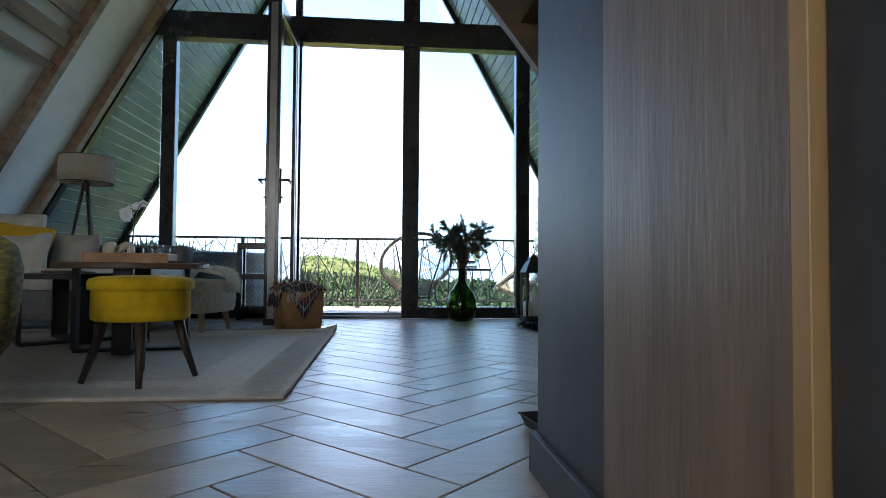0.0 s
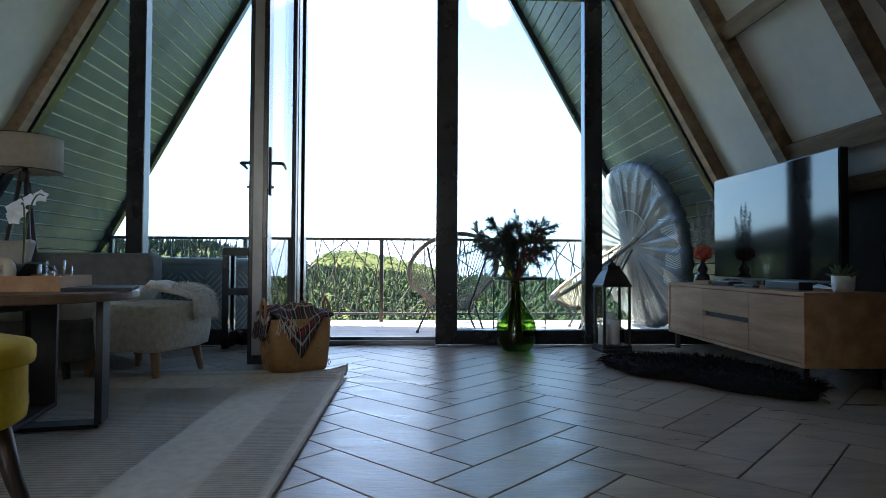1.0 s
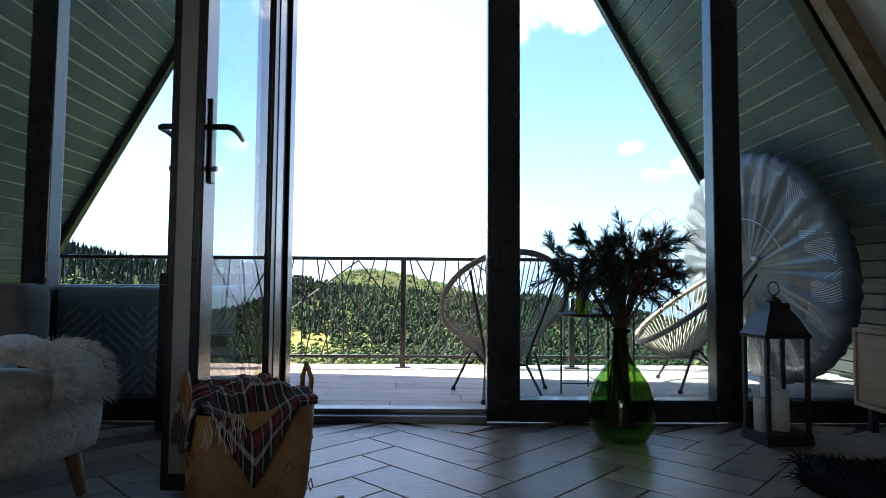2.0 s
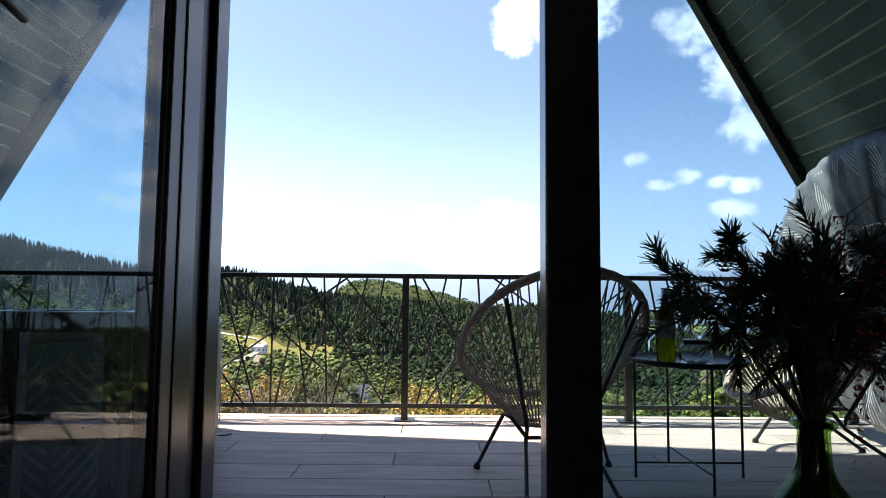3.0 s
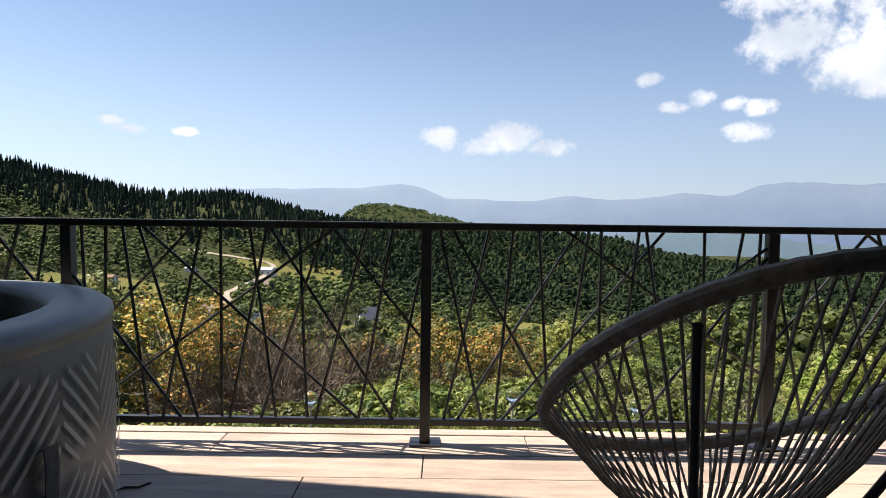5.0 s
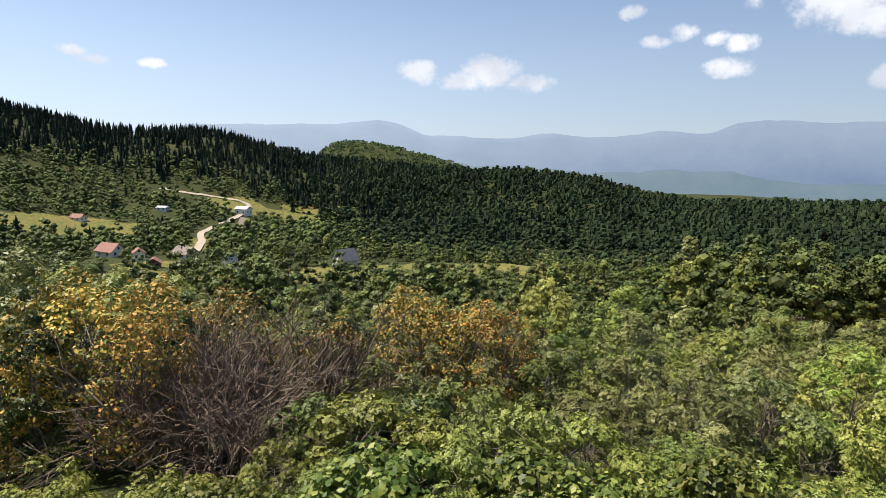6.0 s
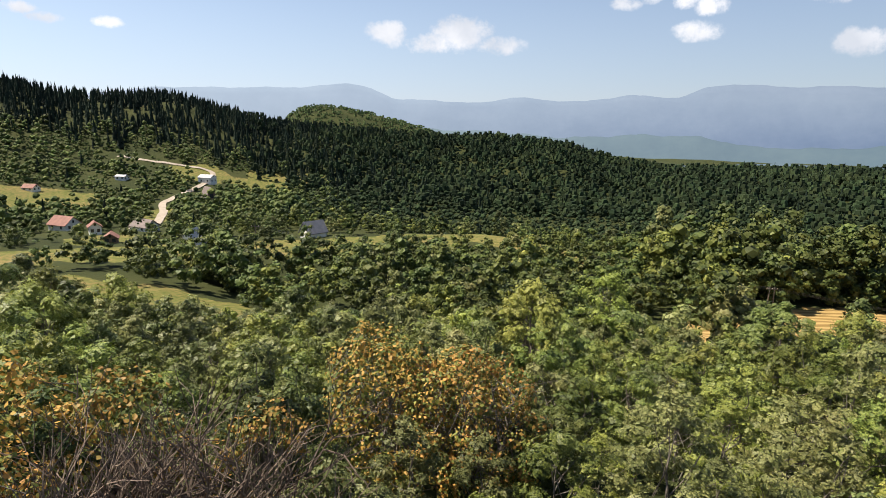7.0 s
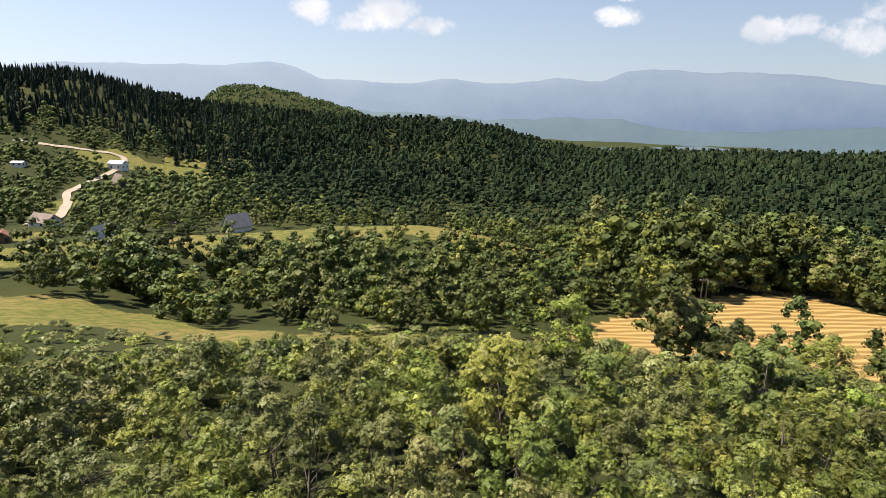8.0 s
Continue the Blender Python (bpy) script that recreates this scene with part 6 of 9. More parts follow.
# ---------------------------------------------------------------- inside: things
def blob(bm, size, puff=0.5, seg=6, at=None, pinch=0.0):
    """A pillow-like block: a subdivided cube pushed towards a rounded one."""
    old = set(bm.verts)
    r = bmesh.ops.create_cube(bm, size=2.0)
    es = list({e for v in r["verts"] for e in v.link_edges})
    bmesh.ops.subdivide_edges(bm, edges=es, cuts=seg, use_grid_fill=True)
    vs = [v for v in bm.verts if v not in old]
    for v in vs:
        p = v.co.copy()
        n = p.normalized() * 1.18
        q = p.lerp(n, puff)
        if pinch:
            # thin towards the rim, as a cushion is
            f = max(abs(p.x), abs(p.z))
            q.y *= 1 - pinch * f ** 3
            q.x, q.z = p.x * (1 - 0.06 * (1 - abs(p.z))), p.z * (1 - 0.06 * (1 - abs(p.x)))
        v.co = Vector((q.x * size[0], q.y * size[1], q.z * size[2]))
    if at is not None:
        bmesh.ops.transform(bm, matrix=at, verts=vs)
    return vs


def ruffle(ob, amount, scale, seed=0):
    for v in ob.data.vertices:
        n = noise.noise_vector(v.co * scale + Vector((seed, seed * 1.7, 0)))
        v.co += n * amount


def build_stool():
    s = thing("stool", "round mustard velvet storage stool on four splayed dark legs", "stool", at=pose(-0.615, -3.02, 0.012))
    bm = bm_new()
    lathe(bm, [(0.0, 0.235), (0.165, 0.235), (0.176, 0.243), (0.178, 0.26), (0.176, 0.352)], 40, cap=False)
    part("drum", bm, M["velvet"], s, smooth=True)
    bm = bm_new()
    lathe(bm, [(0.177, 0.35), (0.187, 0.352), (0.19, 0.362), (0.19, 0.382), (0.182, 0.394), (0.15, 0.402), (0.08, 0.406), (0.0, 0.407)], 40, cap=False)
    part("lid", bm, M["velvet"], s, smooth=True)
    for a in (200, 290, 20, 110):
        c, n = math.cos(radians(a)), math.sin(radians(a))
        bm = bm_new()
        tube(bm, [(0.2 * c, 0.2 * n, 0.0), (0.16 * c, 0.16 * n, 0.12), (0.13 * c, 0.13 * n, 0.238)], [0.011, 0.016, 0.021], 12)
        part("leg", bm, M["dark_leg"], s, smooth=True)


def build_pouf():
    p = thing("pouf", "cream boucle footstool on tapered beech legs", "footstool", at=pose(-1.03, -1.09, 0.0, 0, 0, -14))
    bm = bm_new()
    blob(bm, (0.238, 0.22, 0.118), 0.33, 8, pose(0, 0, 0.248))
    o = part("cushion", bm, M["boucle"], p, smooth=True)
    ruffle(o, 0.006, 9)
    for sx in (-1, 1):
        for sy in (-1, 1):
            bm = bm_new()
            tube(bm, [(sx * 0.19, sy * 0.18, 0.0), (sx * 0.165, sy * 0.155, 0.16)], [0.014, 0.026], 12)
            part("leg", bm, M["beech"], p, smooth=True)


def fur_tufts(points, normals, length, width, rs, curl=0.4):
    """Thin pointed locks of fur, two triangles each, as quads."""
    n = len(points)
    d = normals + rs.normal(0, curl, (n, 3))
    d /= np.linalg.norm(d, axis=1, keepdims=True)
    s = np.cross(d, rs.normal(0, 1, (n, 3)))
    s /= np.linalg.norm(s, axis=1, keepdims=True) + 1e-9
    ln = (length * rs.uniform(0.6, 1.3, n))[:, None]
    mid = points + d * ln * 0.55 + np.array([0, 0, -0.12]) * ln
    tip = points + d * ln + np.array([0, 0, -0.4]) * ln
    return np.stack([points - s * width, mid - s * width * 0.3, tip, mid + s * width * 0.7], 1)


def build_throw():
    t = thing("fur_throw", "cream sheepskin throw folded over the footstool", "throw", at=pose(-0.99, -1.04, 0.366))
    line = [(-0.2, 0.012), (-0.12, 0.016), (-0.075, 0.035), (-0.05, 0.085), (-0.03, 0.108), (0.02, 0.106), (0.08, 0.088), (0.14, 0.078), (0.19, 0.066), (0.222, 0.03), (0.232, -0.03), (0.228, -0.075)]
    bm = bm_new()
    rows = 9
    top, bot = [], []
    for i, (x, z) in enumerate(line):
        a, b = [], []
        for k in range(rows):
            v = k / (rows - 1) * 2 - 1
            w = 0.115 * (1 - 0.25 * (i < 2)) + 0.012 * math.sin(i * 1.9)
            sag = -0.018 * v * v * (1 if 2 < i < 9 else 0.3) + 0.006 * math.sin(5 * v + i)
            a.append(bm.verts.new((x + 0.01 * math.sin(3 * v + i), v * w, z + sag)))
            b.append(bm.verts.new((x - (0.02 if i > 8 else 0), v * w * 0.97, max(z + sag - 0.03, 0.002) if i < 9 else z + sag - 0.006)))
        top.append(a)
        bot.append(b)
    for g, flip in ((top, False), (bot, True)):
        for r0, r1 in zip(g, g[1:]):
            for k in range(rows - 1):
                f = (r0[k], r0[k + 1], r1[k + 1], r1[k])
                bm.faces.new(f[::-1] if flip else f)
    for i in range(len(line) - 1):
        for k in (0, rows - 1):
            bm.faces.new((top[i][k], top[i + 1][k], bot[i + 1][k], bot[i][k]))
    for i in (0, len(line) - 1):
        for k in range(rows - 1):
            bm.faces.new((top[i][k], top[i][k + 1], bot[i][k + 1], bot[i][k]))
    bmesh.ops.recalc_face_normals(bm, faces=bm.faces)
    part("hide", bm, M["boucle"], t, smooth=True)
    rs = np.random.RandomState(3)
    pts, nrm = [], []
    for _ in range(1500):
        f = rs.uniform(6.2, 10.99)
        i = int(f)
        x, z = [line[i][q] + (line[i + 1][q] - line[i][q]) * (f - i) for q in (0, 1)]
        v = rs.uniform(-1, 1)
        edge = rs.uniform(0, 1) < 0.45
        dx, dz = line[i + 1][0] - line[i][0], line[i + 1][1] - line[i][1]
        n = np.array([-dz, 0, dx]) / math.hypot(dx, dz)
        if edge:
            v = math.copysign(1, v)
            n = n * 0.5 + np.array([0, v, 0])
        pts.append((x, v * 0.112, z - 0.006))
        nrm.append(n + np.array([0.35, 0, 0.0]))
    q = fur_tufts(np.array(pts), np.array(nrm), 0.042, 0.0035, rs, 0.35)
    quads_to("fleece", q, M["fur_white"], t)


def build_fur_rug():
    r = thing("sheepskin_rug", "black sheepskin rug lying before the low cabinet", "rug", at=pose(1.82, -1.2, 0.0, 0, 0, 28))
    rs = np.random.RandomState(8)
    bm = bm_new()
    ring = []
    n = 40
    for k in range(n):
        a = 2 * math.pi * k / n
        rad = 1 + 0.1 * math.sin(3 * a + 1) + 0.07 * math.sin(5 * a) + 0.05 * math.sin(9 * a)
        ring.append((0.33 * rad * math.cos(a), 0.58 * rad * math.sin(a)))
    for z, s in ((0.004, 1.0), (0.03, 0.97), (0.05, 0.8)):
        pass
    lathe_r = []
    for z, s in ((0.003, 0.97), (0.022, 1.0), (0.045, 0.9), (0.055, 0.6), (0.05, 0.25)):
        lathe_r.append([bm.verts.new((x * s, y * s, z)) for x, y in ring])
    for r0, r1 in zip(lathe_r, lathe_r[1:]):
        for k in range(n):
            bm.faces.new((r0[k], r0[(k + 1) % n], r1[(k + 1) % n], r1[k]))
    bm.faces.new(lathe_r[-1])
    o = part("hide", bm, M["fur_black"], r, smooth=True)
    pts, nrm = [], []
    for _ in range(5200):
        a, f = rs.uniform(0, 6.28), math.sqrt(rs.uniform(0, 1))
        k = int(a / 6.2832 * n) % n
        x, y = ring[k][0] * f, ring[k][1] * f
        z = 0.05 - 0.03 * f ** 4
        pts.append((x, y, z))
        nrm.append((0.9 * f * math.cos(a), 0.9 * f * math.sin(a), 0.75))
    quads_to("fleece", fur_tufts(np.array(pts), np.array(nrm), 0.055, 0.004, rs, 0.45), M["fur_black"], r)


def build_rug():
    r = thing("area_rug", "large flat-woven grey-beige rug with ribbed stripes, one corner curled", "rug")
    x0, x1, y0, y1 = -2.55, -0.01, -3.36, -1.09
    bm = bm_new()
    nx, ny = 60, 80

    def lift(x, y):
        # a fold near the far edge, higher towards the free corner
        f = max(0.0, 1 - abs(y + 1.28) / 0.1)
        z = 0.022 * f * f * (3 - 2 * f) * max(0.0, min(1.0, (x + 1.5) / 1.2))
        c = max(0.0, (x + 0.16) / 0.15) * max(0.0, (y + 1.22) / 0.13)
        return z + 0.03 * min(1, c) ** 2
    g = [[None] * (ny + 1) for _ in range(nx + 1)]
    for i in range(nx + 1):
        for j in range(ny + 1):
            x, y = x0 + (x1 - x0) * i / nx, y0 + (y1 - y0) * j / ny
            g[i][j] = bm.verts.new((x, y, 0.009 + lift(x, y)))
    for i in range(nx):
        for j in range(ny):
            bm.faces.new((g[i][j], g[i + 1][j], g[i + 1][j + 1], g[i][j + 1]))
    edge = [g[i][0] for i in range(nx + 1)] + [g[nx][j] for j in range(1, ny + 1)] + [g[i][ny] for i in range(nx - 1, -1, -1)] + [g[0][j] for j in range(ny - 1, 0, -1)]
    low = [bm.verts.new((v.co.x, v.co.y, v.co.z - 0.008)) for v in edge]
    for k in range(len(edge)):
        m = (k + 1) % len(edge)
        bm.faces.new((edge[k], low[k], low[m], edge[m]))
    part("weave", bm, M["rug_a"], r)
    # ribs of dark yarn, grouped in fields with plain bands between
    rs = random.Random(2)
    V, F = [], []

    def rib(xa, xb, ya, yb, horizontal):
        k = 10
        for s in range(k):
            a, b = s / k, (s + 1) / k
            if horizontal:
                q = [(xa + (xb - xa) * a, ya), (xa + (xb - xa) * b, ya), (xa + (xb - xa) * b, yb), (xa + (xb - xa) * a, yb)]
            else:
                q = [(xa, ya + (yb - ya) * a), (xb, ya + (yb - ya) * a), (xb, ya + (yb - ya) * b), (xa, ya + (yb - ya) * b)]
            n0 = len(V)
            V.extend([(x, y, 0.0112 + lift(x, y)) for x, y in q])
            F.append((n0, n0 + 1, n0 + 2, n0 + 3))
    y = y0 + 0.32
    while y < y1 - 0.42:
        rib(x0 + 0.3, x1 - 0.42, y, y + 0.0085, True)
        y += 0.0185
    for xa, xb in ((x1 - 0.19, x1 - 0.03), (x0 + 0.03, x0 + 0.19)):
        y = y0 + 0.03
        while y < y1 - 0.04:
            rib(xa, xb, y, y + 0.006, True)
            y += 0.015
    for ya, yb in ((y0 + 0.03, y0 + 0.18), (y1 - 0.2, y1 - 0.05)):
        x = x0 + 0.25
        while x < x1 - 0.24:
            rib(x, x + 0.006, ya, yb, False)
            x += 0.016
    tagged(raw("rib_field", V, F, M["rug_b"], r), "charcoal woven ribs", kind="stuff")
    bm = bm_new()
    pts = [(x, y0, 0.008 + lift(x, y0)) for x in np.linspace(x0, x1, 30)] + [(x1, y, 0.008 + lift(x1, y)) for y in np.linspace(y0, y1, 60)[1:]] + [(x, y1, 0.008 + lift(x, y1)) for x in np.linspace(x1, x0, 30)[1:]]
    tube(bm, pts, 0.0065, 6)
    part("binding", bm, M["rug_b"], r, "dark stitched edge binding")


def round_table(name, label, x, y, z, rad, top_mat, turn, thick=0.03):
    t = thing(name, label, "coffee table", "nesting coffee tables", at=pose(x, y, 0.012, 0, 0, turn))
    bm = bm_new()
    lathe(bm, [(0, z - thick), (rad - 0.006, z - thick), (rad, z - thick + 0.005), (rad, z - 0.005), (rad - 0.005, z), (0, z)], 56, cap=False)
    part("tabletop", bm, top_mat, t)
    h = rad * 0.72
    for a in (0, 90):
        for s in (-1, 1):
            bm = bm_new()
            box(bm, s * h - 0.011, s * h + 0.011, -0.042, 0.042, 0.014, z - thick, 0.002, pose(0, 0, 0, 0, 0, a))
            part("leg", bm, M["steel_black"], t)
        bm = bm_new()
        box(bm, -h, h, -0.042, 0.042, 0.0 + (0.0 if a == 0 else 0.0145), 0.014 + (0.0 if a == 0 else 0.0145), 0.002, pose(0, 0, 0, 0, 0, a))
        part("floor_bar", bm, M["steel_black"], t)
    return t


def build_sofa():
    s = thing("sofa", "grey cloth sofa with a low back under the window wall", "sofa", at=pose(-1.98, -0.95, 0))
    w = 0.78
    bm = bm_new()
    box(bm, -w, w, -0.44, 0.44, 0.1, 0.3, 0.03, seg=3)
    part("base", bm, M["sofa_grey"], s, smooth=True)
    for x in (-0.39, 0.39):
        bm = bm_new()
        blob(bm, (0.385, 0.39, 0.075), 0.16, 7, pose(x, -0.05, 0.36))
        part("seat_cushion", bm, M["linen"], s, smooth=True)
    bm = bm_new()
    box(bm, -w, w, 0.28, 0.46, 0.28, 0.62, 0.05, seg=3)
    part("backrest", bm, M["sofa_grey"], s, smooth=True)
    for sx in (-1, 1):
        for sy in (-1, 1):
            bm = bm_new()
            tube(bm, [(sx * 0.68, sy * 0.36, 0.012), (sx * 0.66, sy * 0.34, 0.11)], [0.016, 0.022], 10)
            part("leg", bm, M["dark_leg"], s)


def cushion(label, material, m, size):
    c = thing("cushion", label, "cushion", "cushions on the sofa", at=m)
    bm = bm_new()
    blob(bm, (size[0], size[1], size[2]), 0.12, 9, pose(0, 0, 0), pinch=0.72)
    o = part("cover", bm, material, c, smooth=True)
    ruffle(o, 0.012, 6, size[0] * 10)
    bm = bm_new()
    sx, sz = size[0] * 0.985, size[2] * 0.985
    tube(bm, [(-sx, 0, -sz), (sx, 0, -sz), (sx, 0, sz), (-sx, 0, sz)], 0.004, 5, closed=True)
    part("seam", bm, material, c)
    return c


def build_armchair():
    a = thing("armchair", "tub armchair in yellow-grey woven cloth on dark legs", "armchair", at=pose(-1.13, -3.62, 0, 0, 0, 35))
    bm = bm_new()
    # curved shell
    n, rows = 28, [(0.0, 0.16, 0.30), (0.0, 0.22, 0.345), (0.0, 0.36, 0.36), (0.0, 0.5, 0.365), (0.0, 0.58, 0.35), (0.0, 0.6, 0.325), (0.0, 0.58, 0.3), (0.0, 0.4, 0.285), (0.0, 0.3, 0.28)]
    rings = []
    for _, z, r in rows:
        ring = []
        for k in range(n + 1):
            b = radians(-35 + 250 * k / n)
            drop = 0.16 * (abs(k / n - 0.5) * 2) ** 2.2 * max(0, (z - 0.3) / 0.3)
            ring.append(bm.verts.new((r * math.cos(b), r * math.sin(b), z - drop)))
        rings.append(ring)
    for r0, r1 in zip(rings, rings[1:]):
        for k in range(n):
            bm.faces.new((r0[k], r0[k + 1], r1[k + 1], r1[k]))
    for k in (0, n):
        bm.faces.new([r[k] for r in rings])
    bmesh.ops.recalc_face_normals(bm, faces=bm.faces)
    part("backrest", bm, M["tweed"], a, smooth=True)
    bm = bm_new()
    lathe(bm, [(0, 0.16), (0.29, 0.16), (0.3, 0.18), (0.3, 0.34), (0.28, 0.37), (0, 0.385)], 36, cap=False)
    part("seat", bm, M["tweed"], a, smooth=True)
    for b in (45, 135, 225, 315):
        c, q = math.cos(radians(b)), math.sin(radians(b))
        bm = bm_new()
        tube(bm, [(0.31 * c, 0.31 * q, 0.0), (0.24 * c, 0.24 * q, 0.17)], [0.015, 0.03], 12)
        part("leg", bm, M["dark_leg"], a, smooth=True)


def build_floor_lamp():
    l = thing("floor_lamp", "tripod floor lamp with a cream drum shade and dark wooden legs", "floor lamp", at=pose(-2.08, -0.42, 0))
    bm = bm_new()
    lathe(bm, [(0.196, 1.125), (0.2, 1.125), (0.2, 1.335), (0.196, 1.335), (0.196, 1.125)], 48, cap=False)
    sh = part("shade", bm, M["shade"], l, smooth=True)
    for z in (1.126, 1.334):
        bm = bm_new()
        tube(bm, [(0.2 * math.cos(k * math.pi / 20), 0.2 * math.sin(k * math.pi / 20), z) for k in range(40)], 0.003, 6, closed=True)
        part("rim", bm, M["dark_leg"], sh)
    for k in range(3):
        bm = bm_new()
        a = radians(30 + 120 * k)
        tube(bm, [(0.0, 0.0, 1.16), (0.197 * math.cos(a), 0.197 * math.sin(a), 1.132)], 0.003, 6)
        part("spoke", bm, M["steel_black"], sh)
    bm = bm_new()
    lathe(bm, [(0.0, 1.06), (0.03, 1.06), (0.034, 1.08), (0.03, 1.12), (0.016, 1.13), (0.016, 1.2), (0, 1.2)], 16, cap=False)
    part("hub", bm, M["dark_leg"], l)
    bm = bm_new()
    lathe(bm, [(0.0, 1.2), (0.018, 1.2), (0.032, 1.25), (0.02, 1.285), (0, 1.29)], 16, cap=False)
    part("bulb", bm, M["wax"], l, "unlit white bulb", smooth=True)
    for k in range(3):
        a = radians(200 + 120 * k)
        bm = bm_new()
        tube(bm, [(0.2 * math.cos(a), 0.2 * math.sin(a), 0.0), (0.018 * math.cos(a), 0.018 * math.sin(a), 1.1)], [0.011, 0.014], 10)
        part("leg", bm, M["dark_leg"], l, smooth=True)


def build_orchid():
    o = thing("orchid", "white orchid in a dark pot on the coffee table", "plant", at=pose(-1.06, -2.02, 0.472) @ Matrix.Diagonal((0.95, 0.95, 0.78, 1)))
    bm = bm_new()
    lathe(bm, [(0, 0), (0.045, 0), (0.06, 0.06), (0.06, 0.11), (0.054, 0.112), (0.05, 0.09), (0, 0.085)], 28, cap=False)
    part("pot", bm, M["pot_dark"], o, smooth=True)
    rs = random.Random(5)
    bm = bm_new()
    for k in range(5):
        a = k * 1.3
        pts = []
        for s in range(6):
            f = s / 5
            pts.append((Vector((math.cos(a) * 0.13 * f, math.sin(a) * 0.13 * f, 0.1 + 0.09 * f - 0.11 * f * f)), 0.022 * math.sin(math.pi * min(0.97, 0.12 + 0.88 * f))))
        side = Vector((-math.sin(a), math.cos(a), 0.2))
        row = [[bm.verts.new(p - side * w), bm.verts.new(p + Vector((0, 0, -0.006))), bm.verts.new(p + side * w)] for p, w in pts]
        for r0, r1 in zip(row, row[1:]):
            for i in range(2):
                bm.faces.new((r0[i], r0[i + 1], r1[i + 1], r1[i]))
    part("foliage", bm, M["pot_dark"], o, "dark green strap leaves", smooth=True)
    for s, (dx, dy, h) in enumerate(((0.06, 0.02, 0.33), (-0.03, 0.03, 0.29))):
        pts = [Vector((dx * f * f, dy * f, 0.1 + h * math.sin(f * 1.75) / math.sin(1.75) * (1 if f < 0.9 else 0.99))) for f in np.linspace(0, 1, 9)]
        bm = bm_new()
        tube(bm, pts, 0.003, 6)
        part("stem", bm, M["stem"], o)
        for k in range(5 if s == 1 else 2):
            c = pts[-1].lerp(pts[-4], k / 5) + Vector((-0.035 * (k % 2) - 0.02, rs.uniform(-0.03, 0.03), -0.012 * k))
            bm = bm_new()
            for j in range(5):
                b = radians(90 + 72 * j)
                d, sd = Vector((math.cos(b), 0.25, math.sin(b))), Vector((-math.sin(b), 0, math.cos(b)))
                q = [c, c + d * 0.018 + sd * 0.014, c + d * 0.032, c + d * 0.018 - sd * 0.014]
                bm.faces.new([bm.verts.new(v) for v in q])
            part("flower", bm, M["petal"], o)


def build_table_things():
    z = 0.472
    t = thing("tray", "shallow wooden serving tray on the coffee table", "tray", at=pose(-1.0, -2.17, z, 0, 0, 8))
    bm = bm_new()
    box(bm, -0.19, 0.19, -0.12, 0.12, 0, 0.01, 0.002)
    part("base", bm, M["walnut"], t)
    for b in ((-0.19, 0.19, -0.128, -0.12), (-0.19, 0.19, 0.12, 0.128)):
        bm = bm_new()
        box(bm, *b, 0, 0.05, 0.002)
        part("side", bm, M["oak_h"], t)
    for b in ((-0.198, -0.19, -0.128, 0.128), (0.19, 0.198, -0.128, 0.128)):
        bm = bm_new()
        box(bm, *b, 0, 0.05, 0.002)
        part("side", bm, M["oak_h"], t)
    g = thing("knot_ornament", "cream ceramic knot ornament in the tray", "ornament", at=pose(-1.07, -2.2, z + 0.0105))
    bm = bm_new()
    pts = [Vector((0.045 * (math.sin(u) + 0.6 * math.sin(2 * u)), 0.04 * (math.cos(u) - 0.6 * math.cos(2 * u)), 0.052 - 0.03 * math.sin(3 * u))) for u in np.linspace(0, 2 * math.pi, 40, endpoint=False)]
    tube(bm, pts, 0.02, 10, closed=True)
    part("coil", bm, M["ceramic"], g, smooth=True)
    for x, y, r, h in ((-0.9, -2.1, 0.03, 0.09), (-0.84, -2.16, 0.028, 0.07)):
        c = thing("tumbler", "small clear glass tumbler in the tray", "glass", "tumblers in the tray", at=pose(x, y, z + 0.0105))
        bm = bm_new()
        lathe(bm, [(0, 0), (r * 0.9, 0), (r, h), (r - 0.003, h), (r * 0.87, 0.006), (0, 0.006)], 24, cap=False)
        part("wall", bm, M["clear"], c, smooth=True)
    b = thing("magazine", "dark closed magazine on the coffee table", "magazine", at=pose(-0.73, -2.12, z, 0, 0, 20))
    bm = bm_new()
    box(bm, -0.1, 0.1, -0.13, 0.13, 0, 0.012, 0.003)
    part("cover", bm, M["ink"], b)
    # tray lies on the small table
    w = thing("serving_board", "round dark board on the lower coffee table", "board", at=pose(-1.5, -1.8, 0.412))
    bm = bm_new()
    lathe(bm, [(0, 0), (0.13, 0), (0.14, 0.01), (0.135, 0.016), (0, 0.016)], 36, cap=False)
    part("disc", bm, M["walnut"], w)


